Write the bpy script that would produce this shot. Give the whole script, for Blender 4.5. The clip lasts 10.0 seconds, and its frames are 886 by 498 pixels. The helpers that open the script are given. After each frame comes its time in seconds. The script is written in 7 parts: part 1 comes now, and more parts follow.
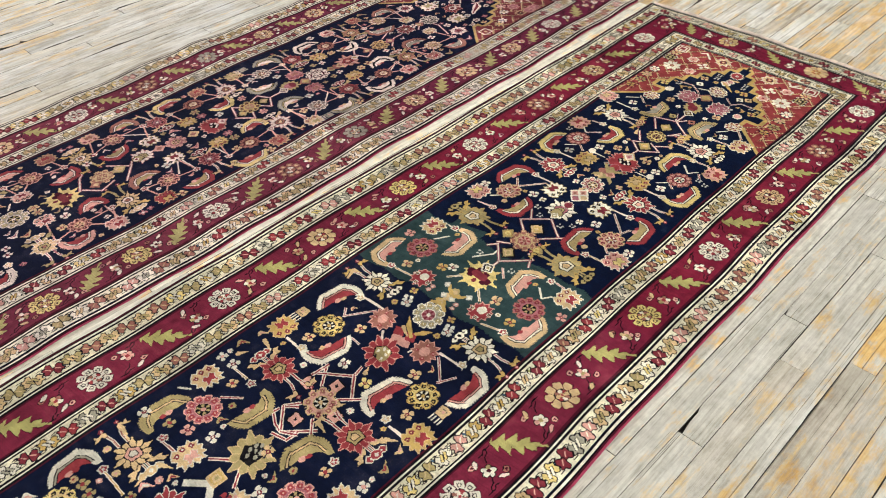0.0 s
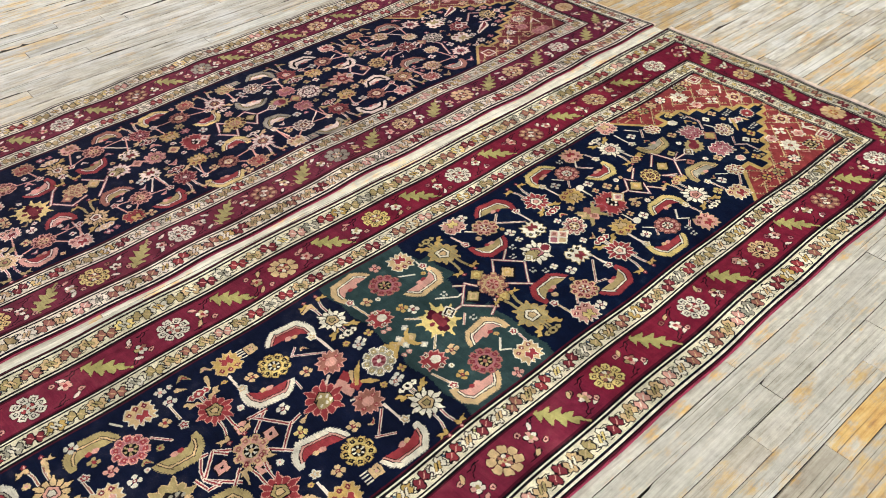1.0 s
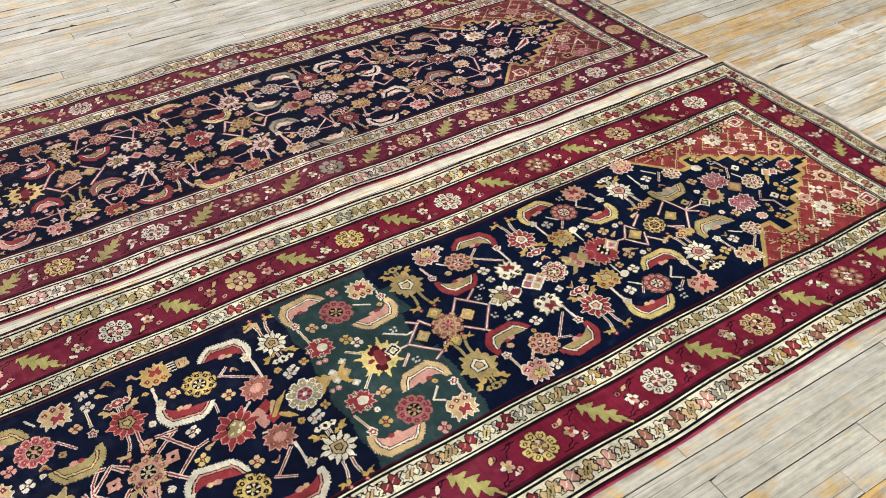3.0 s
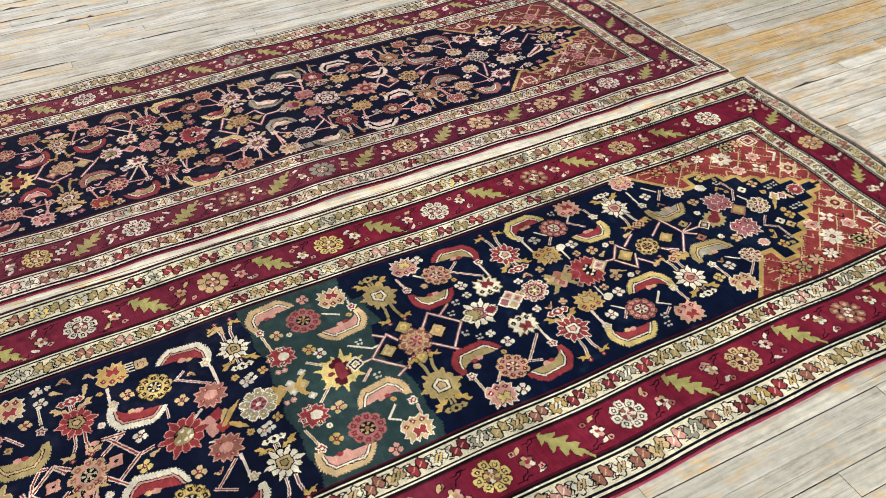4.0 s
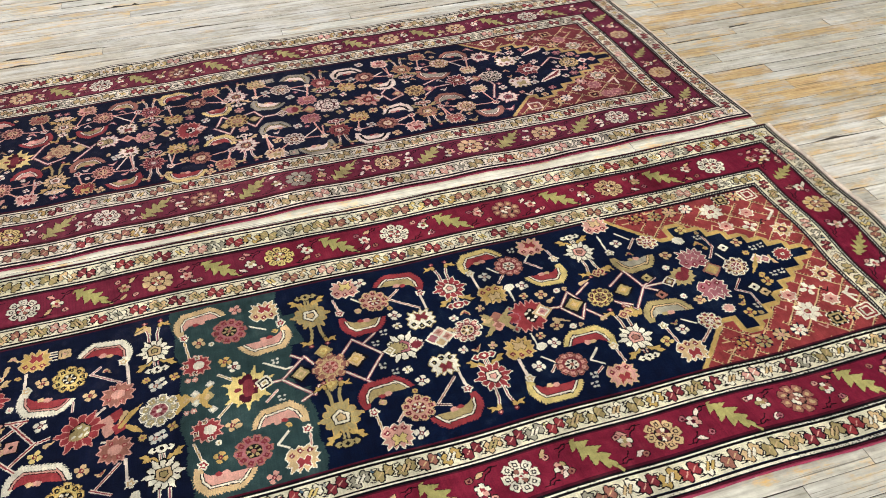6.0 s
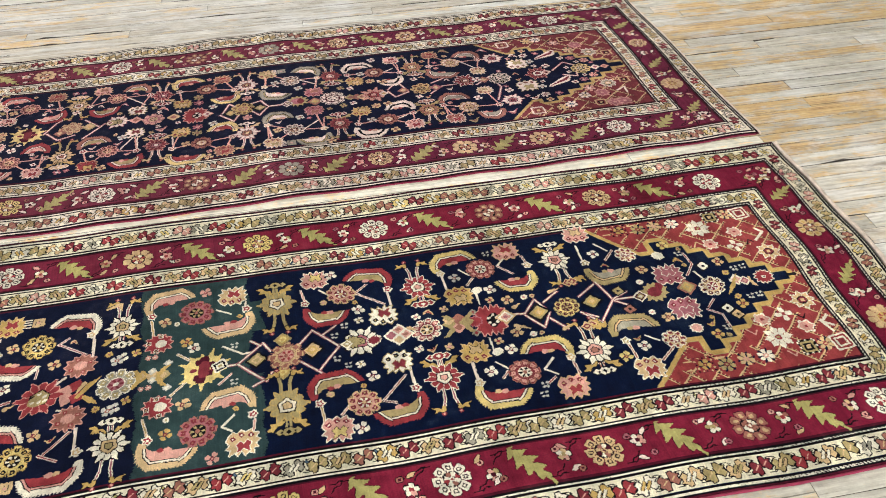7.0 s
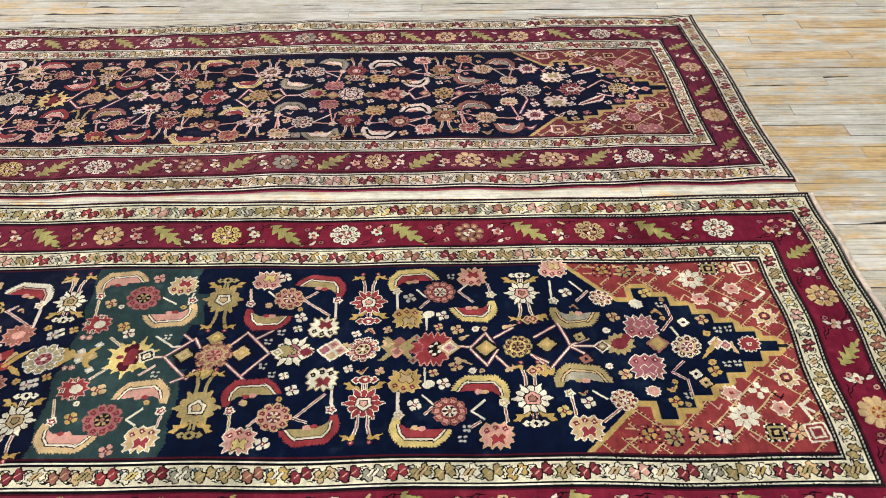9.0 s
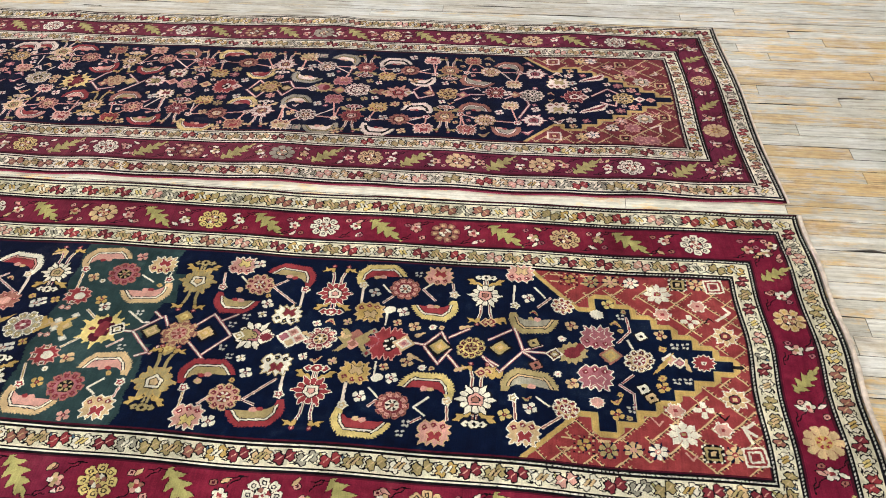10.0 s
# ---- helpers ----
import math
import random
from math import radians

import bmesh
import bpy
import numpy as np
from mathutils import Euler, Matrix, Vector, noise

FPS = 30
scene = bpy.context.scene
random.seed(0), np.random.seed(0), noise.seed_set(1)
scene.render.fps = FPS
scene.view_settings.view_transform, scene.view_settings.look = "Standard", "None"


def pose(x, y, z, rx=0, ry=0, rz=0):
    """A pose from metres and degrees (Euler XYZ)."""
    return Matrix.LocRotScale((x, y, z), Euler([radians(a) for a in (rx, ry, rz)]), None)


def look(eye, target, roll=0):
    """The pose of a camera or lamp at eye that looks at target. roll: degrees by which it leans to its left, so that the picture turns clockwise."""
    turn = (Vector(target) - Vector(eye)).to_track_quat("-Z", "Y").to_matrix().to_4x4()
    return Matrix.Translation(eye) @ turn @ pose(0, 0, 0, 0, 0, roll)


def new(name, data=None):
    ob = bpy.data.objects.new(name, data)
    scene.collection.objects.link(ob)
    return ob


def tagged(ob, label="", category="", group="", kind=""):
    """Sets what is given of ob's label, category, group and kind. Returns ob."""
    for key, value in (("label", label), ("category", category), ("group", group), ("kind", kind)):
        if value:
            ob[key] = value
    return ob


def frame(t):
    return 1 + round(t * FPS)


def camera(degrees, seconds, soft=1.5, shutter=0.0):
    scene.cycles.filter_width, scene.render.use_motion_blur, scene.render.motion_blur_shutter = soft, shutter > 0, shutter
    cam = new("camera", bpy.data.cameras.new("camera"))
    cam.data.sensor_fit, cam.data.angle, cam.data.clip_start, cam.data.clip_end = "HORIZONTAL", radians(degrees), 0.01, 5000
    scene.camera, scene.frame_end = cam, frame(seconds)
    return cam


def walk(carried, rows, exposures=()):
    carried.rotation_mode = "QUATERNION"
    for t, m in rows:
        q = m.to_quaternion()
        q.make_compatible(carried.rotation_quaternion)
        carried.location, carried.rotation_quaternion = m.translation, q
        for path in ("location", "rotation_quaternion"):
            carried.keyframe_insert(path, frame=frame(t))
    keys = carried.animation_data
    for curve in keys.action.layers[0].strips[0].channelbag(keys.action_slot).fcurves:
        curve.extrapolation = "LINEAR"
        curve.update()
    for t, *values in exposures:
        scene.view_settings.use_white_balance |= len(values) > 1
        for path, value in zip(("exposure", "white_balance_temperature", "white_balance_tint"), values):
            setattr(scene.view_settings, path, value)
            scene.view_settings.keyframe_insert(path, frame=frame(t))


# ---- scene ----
cam = camera(57.6, 10.0, soft=0.95)
PATH = [
    (0, (-2.709, -1.542, 1.387), (-1.648, -0.471, 0.073), -1.5),
    (0.5, (-2.576, -1.557, 1.383), (-1.557, -0.447, 0.068), -1.5),
    (1, (-2.457, -1.582, 1.398), (-1.484, -0.433, 0.082), -1.4),
    (1.5, (-2.375, -1.588, 1.392), (-1.452, -0.399, 0.076), -1.4),
    (2, (-2.267, -1.599, 1.388), (-1.4, -0.37, 0.071), -1.5),
    (2.5, (-2.161, -1.63, 1.381), (-1.348, -0.362, 0.066), -1.4),
    (2.7, (-2.129, -1.648, 1.381), (-1.338, -0.366, 0.065), -1.4),
    (3.8, (-1.929, -1.693, 1.342), (-1.264, -0.335, 0.033), -1.8),
    (4, (-1.889, -1.691, 1.343), (-1.242, -0.326, 0.033), -1.7),
    (4.5, (-1.773, -1.699, 1.355), (-1.181, -0.308, 0.045), -1.8),
    (5, (-1.677, -1.711, 1.352), (-1.14, -0.297, 0.043), -1.8),
    (5.5, (-1.597, -1.718, 1.354), (-1.119, -0.284, 0.044), -1.5),
    (5.7, (-1.559, -1.728, 1.353), (-1.108, -0.284, 0.045), -1.5),
    (7, (-1.282, -1.801, 1.349), (-1.022, -0.308, 0.044), -1.3),
    (7.5, (-1.195, -1.784, 1.329), (-1.007, -0.28, 0.025), -1.3),
    (8, (-1.096, -1.741, 1.295), (-0.977, -0.232, -0.011), -1.2),
    (8.5, (-0.994, -1.719, 1.297), (-0.946, -0.205, -0.009), -1.2),
    (9, (-0.907, -1.71, 1.305), (-0.932, -0.196, -0.002), -1.0),
    (9.5, (-0.807, -1.71, 1.313), (-0.908, -0.201, 0.005), -0.9),
    (10, (-0.684, -1.72, 1.323), (-0.864, -0.217, 0.015), -0.9),
]
walk(cam, [(t, look(eye, target, roll)) for t, eye, target, roll in PATH])

# ---- light ----
world = bpy.data.worlds.new("world")
world.use_nodes = True
scene.world = world
wn = world.node_tree
sky = wn.nodes.new("ShaderNodeTexSky")
sky.sky_type = 'NISHITA'
sky.sun_disc = False
sky.sun_elevation, sky.sun_rotation = radians(38), radians(200)
wn.links.new(sky.outputs["Color"], wn.nodes["Background"].inputs["Color"])
wn.nodes["Background"].inputs["Strength"].default_value = 0.10
scene.view_settings.exposure = 0.0

# room, unseen and added: inner faces of its walls, metres
ROOM_W, ROOM_E, ROOM_S, ROOM_N, ROOM_H = -6.2, 4.6, -4.8, 5.2, 3.3
SILL, LINTEL, WIN = 0.85, 2.75, 1.9
SOUTH_WINDOWS = (-4.2, -1.4, 1.4)
NORTH_WINDOWS = (-4.4, -1.8, 0.8)


def daylight(m, power, colour=(0.91, 0.945, 1.0)):
    """Area lamp standing in for sky light in one unseen, added window opening."""
    lamp = bpy.data.lights.new("window_daylight", 'AREA')
    lamp.shape, lamp.size, lamp.size_y = 'RECTANGLE', WIN - 0.1, LINTEL - SILL - 0.1
    lamp.energy, lamp.color = power, colour
    ob = new("window_daylight", lamp)
    ob.matrix_world = m
    return ob


# window places and powers are chosen to set the brightness on the floor
SOUTH_POWER, NORTH_POWER = 88.0, 76.0
for wx in SOUTH_WINDOWS:
    daylight(look((wx, ROOM_S - 0.05, 1.8), (wx, 0, 1.2)), SOUTH_POWER)
for wx in NORTH_WINDOWS:
    daylight(look((wx, ROOM_N + 0.05, 1.8), (wx, 0, 1.2)), NORTH_POWER)


# ---- materials ----
def srgb(r, g, b):
    """Linear colour from 0-255 values."""
    return tuple(((c / 255) / 12.92 if c <= 10 else ((c / 255 + 0.055) / 1.055) ** 2.4) for c in (r, g, b))


def material(name):
    m = bpy.data.materials.new(name)
    m.use_nodes = True
    return m, m.node_tree.nodes, m.node_tree.links, m.node_tree.nodes["Principled BSDF"]


def math_node(nodes, links, op, a, b=None, clamp=False):
    n = nodes.new("ShaderNodeMath")
    n.operation, n.use_clamp = op, clamp
    for i, v in enumerate((a, b)):
        if v is None:
            continue
        if isinstance(v, (int, float)):
            n.inputs[i].default_value = v
        else:
            links.new(v, n.inputs[i])
    return n.outputs[0]


def noise_node(nodes, links, vector, scale, detail=4.0, rough=0.55):
    n = nodes.new("ShaderNodeTexNoise")
    n.inputs["Scale"].default_value = scale
    n.inputs["Detail"].default_value = detail
    n.inputs["Roughness"].default_value = rough
    links.new(vector, n.inputs["Vector"])
    return n.outputs["Fac"]


def ramp(nodes, links, fac, stops):
    n = nodes.new("ShaderNodeValToRGB")
    e = n.color_ramp.elements
    while len(e) < len(stops):
        e.new(0.5)
    for el, (p, c) in zip(e, stops):
        el.position, el.color = p, (*c, 1)
    links.new(fac, n.inputs["Fac"])
    return n.outputs["Color"]


def mix(nodes, links, fac, a, b, mode='MIX'):
    n = nodes.new("ShaderNodeMix")
    n.data_type, n.blend_type = 'RGBA', mode
    for sock, v in ((n.inputs[0], fac), (n.inputs[6], a), (n.inputs[7], b)):
        if isinstance(v, (int, float)):
            sock.default_value = v
        elif isinstance(v, tuple):
            sock.default_value = (*v, 1)
        else:
            links.new(v, sock)
    return n.outputs[2]


def mapped(nodes, links, vector, scale):
    n = nodes.new("ShaderNodeMapping")
    n.inputs["Scale"].default_value = scale
    links.new(vector, n.inputs["Vector"])
    return n.outputs["Vector"]


def bump(nodes, links, height, strength, distance, bsdf, under=None):
    n = nodes.new("ShaderNodeBump")
    n.inputs["Strength"].default_value = strength
    n.inputs["Distance"].default_value = distance
    links.new(height, n.inputs["Height"])
    if under is not None:
        links.new(under, n.inputs["Normal"])
    links.new(n.outputs["Normal"], bsdf.inputs["Normal"])
    return n.outputs["Normal"]


def board_material():
    """Old strip flooring: greyed, limewashed wood with rests of orange varnish."""
    m, n, l, b = material("weathered_floorboard")
    pos = n.new("ShaderNodeNewGeometry").outputs["Position"]
    rand = n.new("ShaderNodeObjectInfo").outputs["Random"]
    island = n.new("ShaderNodeNewGeometry").outputs["Random Per Island"]
    seed = math_node(n, l, 'FRACT', math_node(n, l, 'ADD', rand, math_node(n, l, 'MULTIPLY', island, 3.7)))
    shift = n.new("ShaderNodeCombineXYZ")
    l.new(math_node(n, l, 'MULTIPLY', seed, 37.0), shift.inputs[0])
    l.new(math_node(n, l, 'MULTIPLY', seed, 11.0), shift.inputs[2])
    add = n.new("ShaderNodeVectorMath")
    l.new(pos, add.inputs[0])
    l.new(shift.outputs[0], add.inputs[1])
    own = add.outputs[0]
    fine = noise_node(n, l, mapped(n, l, own, (9, 240, 60)), 1.0, 6, 0.6)
    streak = noise_node(n, l, mapped(n, l, own, (5.0, 105, 20)), 1.0, 6, 0.66)
    cloud = noise_node(n, l, mapped(n, l, own, (8, 17, 6)), 1.0, 7, 0.68)
    place = noise_node(n, l, mapped(n, l, pos, (0.9, 1.3, 1)), 1.0, 3, 0.5)
    wave = n.new("ShaderNodeTexWave")
    wave.wave_type, wave.bands_direction = 'BANDS', 'Y'
    wave.inputs["Scale"].default_value = 22.0
    wave.inputs["Distortion"].default_value = 9.0
    wave.inputs["Detail"].default_value = 2.0
    wave.inputs["Detail Scale"].default_value = 0.35
    l.new(mapped(n, l, own, (0.35, 1, 1)), wave.inputs["Vector"])
    grain = wave.outputs["Fac"]
    mott = noise_node(n, l, mapped(n, l, own, (30, 46, 20)), 1.0, 7, 0.72)
    streak = math_node(n, l, 'ADD', math_node(n, l, 'MULTIPLY', streak, 0.55), math_node(n, l, 'MULTIPLY', mott, 0.45))
    # limewashed grey wood
    grey = ramp(n, l, streak, [(0.34, srgb(152, 146, 132)), (0.44, srgb(190, 184, 169)), (0.54, srgb(209, 204, 189)), (0.66, srgb(229, 225, 211))])
    tan = ramp(n, l, streak, [(0.3, srgb(156, 138, 116)), (0.55, srgb(200, 186, 162)), (0.75, srgb(218, 208, 190))])
    gold = ramp(n, l, streak, [(0.34, srgb(160, 116, 68)), (0.45, srgb(204, 158, 90)), (0.55, srgb(219, 181, 112)), (0.68, srgb(226, 204, 152))])
    finish = n.new("ShaderNodeSeparateColor")
    info = n.new("ShaderNodeObjectInfo")
    l.new(info.outputs["Color"], finish.inputs[0])
    streaky = finish.outputs[2]
    warm = math_node(n, l, 'MULTIPLY', math_node(n, l, 'SUBTRACT', math_node(n, l, 'ADD', math_node(n, l, 'MULTIPLY', seed, 0.5), place), 0.86), 3.0, True)
    warm = math_node(n, l, 'ADD', warm, math_node(n, l, 'SUBTRACT', 1.0, info.outputs["Alpha"]), True)
    base = mix(n, l, warm, grey, tan)
    # chalky limewash left in smears
    smear = noise_node(n, l, mapped(n, l, own, (4.0, 26, 4)), 1.0, 6, 0.62)
    chalk = math_node(n, l, 'MULTIPLY', math_node(n, l, 'MULTIPLY', math_node(n, l, 'SUBTRACT', smear, 0.47), 4.5, True), streaky)
    base = mix(n, l, math_node(n, l, 'MULTIPLY', chalk, 0.75), base, srgb(240, 237, 232))
    wash = noise_node(n, l, mapped(n, l, own, (7.0, 15, 6)), 1.0, 5, 0.62)
    base = mix(n, l, 1.0, base, ramp(n, l, wash, [(0.30, (0.80, 0.80, 0.78)), (0.46, (0.97, 0.97, 0.96)), (0.66, (1.10, 1.10, 1.11))]), 'MULTIPLY')
    # rests of varnish, board by board
    odd = math_node(n, l, 'ADD', 0.6, math_node(n, l, 'MULTIPLY', math_node(n, l, 'FRACT', math_node(n, l, 'MULTIPLY', seed, 7.31)), 0.8))
    left_on = math_node(n, l, 'MULTIPLY', finish.outputs[0], odd)
    bands = math_node(n, l, 'MULTIPLY', math_node(n, l, 'SUBTRACT', streak, 0.5), 1.15)
    long_noise = noise_node(n, l, mapped(n, l, own, (6.0, 20, 6)), 1.0, 6, 0.66)
    cloud = math_node(n, l, 'ADD', math_node(n, l, 'MULTIPLY', cloud, math_node(n, l, 'SUBTRACT', 1.0, streaky)), math_node(n, l, 'MULTIPLY', long_noise, streaky))
    amount = math_node(n, l, 'SUBTRACT', math_node(n, l, 'ADD', math_node(n, l, 'ADD', math_node(n, l, 'SUBTRACT', math_node(n, l, 'MULTIPLY', cloud, 1.9), 0.44), left_on), bands), math_node(n, l, 'MULTIPLY', chalk, 0.10))
    varnish = math_node(n, l, 'MULTIPLY', math_node(n, l, 'MULTIPLY', math_node(n, l, 'SUBTRACT', amount, 0.62), 4.2, True), math_node(n, l, 'SUBTRACT', 1.0, math_node(n, l, 'MULTIPLY', streaky, 0.2)))
    base = mix(n, l, varnish, base, gold)
    # whitish smears that run on over several boards
    over = noise_node(n, l, mapped(n, l, pos, (4.6, 8.0, 1)), 1.0, 7, 0.68)
    smeared = math_node(n, l, 'MULTIPLY', math_node(n, l, 'MULTIPLY', math_node(n, l, 'SUBTRACT', over, 0.51), 7.0, True), math_node(n, l, 'MULTIPLY', streaky, 0.78))
    base = mix(n, l, smeared, base, ramp(n, l, streak, [(0.35, srgb(206, 202, 194)), (0.6, srgb(238, 236, 231))]))
    # grey dirt and dark pores
    lines = ramp(n, l, grain, [(0.0, (0.70, 0.68, 0.66)), (0.22, (0.95, 0.95, 0.95)), (1.0, (1.03, 1.03, 1.03))])
    base = mix(n, l, 0.32, base, lines, 'MULTIPLY')
    pores = ramp(n, l, fine, [(0.30, (0.52, 0.50, 0.47)), (0.42, (0.92, 0.92, 0.91)), (0.7, (1.06, 1.06, 1.06))])
    base = mix(n, l, 0.34, base, pores, 'MULTIPLY')
    dirt = noise_node(n, l, mapped(n, l, own, (7, 22, 9)), 1.0, 5, 0.65)
    stain = ramp(n, l, dirt, [(0.27, (0.50, 0.48, 0.47)), (0.40, (0.93, 0.93, 0.93)), (0.6, (1, 1, 1))])
    base = mix(n, l, 0.5, base, stain, 'MULTIPLY')
    cracks = noise_node(n, l, mapped(n, l, own, (2.0, 210, 40)), 1.0, 2, 0.5)
    base = mix(n, l, 0.8, base, ramp(n, l, cracks, [(0.29, (0.28, 0.26, 0.24)), (0.325, (0.82, 0.81, 0.79)), (0.37, (1, 1, 1))]), 'MULTIPLY')
    grime = noise_node(n, l, mapped(n, l, own, (5.0, 36, 9)), 1.0, 6, 0.68)
    worn = math_node(n, l, 'MULTIPLY', math_node(n, l, 'MULTIPLY', math_node(n, l, 'SUBTRACT', 0.45, grime), 8.0, True), math_node(n, l, 'MULTIPLY', streaky, 0.7))
    base = mix(n, l, worn, base, srgb(118, 101, 80))
    spread = math_node(n, l, 'MULTIPLY', math_node(n, l, 'FRACT', math_node(n, l, 'MULTIPLY', seed, 13.7)), 0.10)
    tone = math_node(n, l, 'ADD', math_node(n, l, 'ADD', 0.76, spread), math_node(n, l, 'MULTIPLY', finish.outputs[1], 0.24))
    hsv = n.new("ShaderNodeHueSaturation")
    l.new(base, hsv.inputs["Color"])
    l.new(tone, hsv.inputs["Value"])
    l.new(hsv.outputs["Color"], b.inputs["Base Color"])
    rough = math_node(n, l, 'ADD', 0.42, math_node(n, l, 'MULTIPLY', dirt, 0.35))
    l.new(rough, b.inputs["Roughness"])
    h = math_node(n, l, 'ADD', math_node(n, l, 'MULTIPLY', fine, 0.6), math_node(n, l, 'MULTIPLY', grain, 0.4))
    bump(n, l, math_node(n, l, 'ADD', h, math_node(n, l, 'MULTIPLY', mott, 0.8)), 0.4, 0.0016, b)
    return m


def plain_material(name, colour, rough=0.8, mottling=0.06, scale=3.0):
    m, n, l, b = material(name)
    pos = n.new("ShaderNodeNewGeometry").outputs["Position"]
    f = noise_node(n, l, pos, scale, 5)
    lo, hi = tuple(c * (1 - mottling) for c in colour), tuple(min(1, c * (1 + mottling)) for c in colour)
    l.new(ramp(n, l, f, [(0.3, lo), (0.7, hi)]), b.inputs["Base Color"])
    b.inputs["Roughness"].default_value = rough
    bump(n, l, noise_node(n, l, pos, scale * 40, 3), 0.15, 0.002, b)
    return m


def wool_material(name, dull):
    """Knotted wool pile: the dye of each knot, with wear, dust and a short nap."""
    m, n, l, b = material(name)
    a = n.new("ShaderNodeAttribute")
    a.attribute_name = "dye"
    pos = n.new("ShaderNodeNewGeometry").outputs["Position"]
    nap = noise_node(n, l, mapped(n, l, pos, (420, 650, 420)), 1.0, 3, 0.6)
    tuft = noise_node(n, l, mapped(n, l, pos, (150, 330, 150)), 1.0, 2, 0.6)
    wear = noise_node(n, l, mapped(n, l, pos, (3.2, 5, 3)), 1.0, 4, 0.6)
    c = mix(n, l, 1.0, a.outputs["Color"], ramp(n, l, nap, [(0.25, (0.80, 0.80, 0.80)), (0.75, (1.16, 1.16, 1.16))]), 'MULTIPLY')
    c = mix(n, l, 1.0, c, ramp(n, l, wear, [(0.3, (0.88, 0.88, 0.88)), (0.7, (1.1, 1.1, 1.1))]), 'MULTIPLY')
    patina = noise_node(n, l, mapped(n, l, pos, (26, 34, 26)), 1.0, 4, 0.6)
    c = mix(n, l, 1.0, c, ramp(n, l, patina, [(0.3, (0.86, 0.86, 0.86)), (0.7, (1.12, 1.12, 1.12))]), 'MULTIPLY')
    c = mix(n, l, dull, c, srgb(150, 128, 112))
    l.new(c, b.inputs["Base Color"])
    b.inputs["Roughness"].default_value = 0.95
    b.inputs["Specular IOR Level"].default_value = 0.05
    b.inputs["Sheen Weight"].default_value = 0.0
    b.inputs["Sheen Roughness"].default_value = 0.5
    h = math_node(n, l, 'ADD', nap, tuft)
    bump(n, l, h, 0.55, 0.0022, b)
    return m


def yarn_material(name, colour, pitch):
    """Twisted yarn, banded along its length."""
    m, n, l, b = material(name)
    pos = n.new("ShaderNodeNewGeometry").outputs["Position"]
    f = noise_node(n, l, pos, 45, 4)
    t = noise_node(n, l, mapped(n, l, pos, (pitch, pitch, pitch)), 1.0, 2)
    c = ramp(n, l, f, [(0.25, tuple(x * 0.6 for x in colour)), (0.75, tuple(min(1, x * 1.25) for x in colour))])
    l.new(c, b.inputs["Base Color"])
    b.inputs["Roughness"].default_value = 0.95
    b.inputs["Specular IOR Level"].default_value = 0.15
    bump(n, l, t, 0.5, 0.002, b)
    return m


BOARD = board_material()
WOOL_NEAR = wool_material("wool_pile", 0.0)
WOOL_FAR = wool_material("worn_wool_pile", 0.004)
SELVEDGE_RED = yarn_material("crimson_overcast_wool", srgb(150, 58, 80), 500)
SELVEDGE_DARK = yarn_material("dark_overcast_wool", srgb(62, 26, 32), 500)
COTTON = yarn_material("undyed_cotton", srgb(226, 208, 190), 700)
PLASTER = plain_material("white_wall_paint", (0.78, 0.77, 0.74), 0.85)
CEILING = plain_material("white_ceiling_paint", (0.82, 0.82, 0.80), 0.9)
BOARD_EDGE = plain_material("grimy_board_edge", (0.075, 0.06, 0.048), 0.9, 0.6, 24)
SUBFLOOR = plain_material("dark_subfloor", (0.085, 0.072, 0.06), 0.95, 0.3, 12)
FRAME = plain_material("painted_window_frame", (0.72, 0.71, 0.68), 0.5)


# ---- mesh helpers ----
def mesh_object(name, bm, mat, parent=None, label=""):
    me = bpy.data.meshes.new(name)
    bm.to_mesh(me)
    bm.free()
    me.materials.append(mat)
    ob = new(name, me)
    if parent is not None:
        ob.parent = parent
    if label:
        tagged(ob, label)
    return ob


def add_box(bm, x0, x1, y0, y1, z0, z1):
    vs = [bm.verts.new((x, y, z)) for z in (z0, z1) for y in (y0, y1) for x in (x0, x1)]
    for f in ((0, 2, 3, 1), (4, 5, 7, 6), (0, 1, 5, 4), (2, 6, 7, 3), (0, 4, 6, 2), (1, 3, 7, 5)):
        bm.faces.new([vs[i] for i in f])


# ---- room, unseen: added to carry the windows and bounce their light ----
def wall_with_windows(name, along_x, inner, outer, a0, a1, centres, label):
    bm = bmesh.new()

    def piece(s0, s1, z0, z1):
        lo, hi = min(inner, outer), max(inner, outer)
        if along_x:
            add_box(bm, s0, s1, lo, hi, z0, z1)
        else:
            add_box(bm, lo, hi, s0, s1, z0, z1)
    s = a0
    for c in centres:
        piece(s, c - WIN / 2, 0, ROOM_H)
        piece(c - WIN / 2, c + WIN / 2, 0, SILL)
        piece(c - WIN / 2, c + WIN / 2, LINTEL, ROOM_H)
        s = c + WIN / 2
    piece(s, a1, 0, ROOM_H)
    return tagged(mesh_object(name, bm, PLASTER), label, "wall", kind="structure")


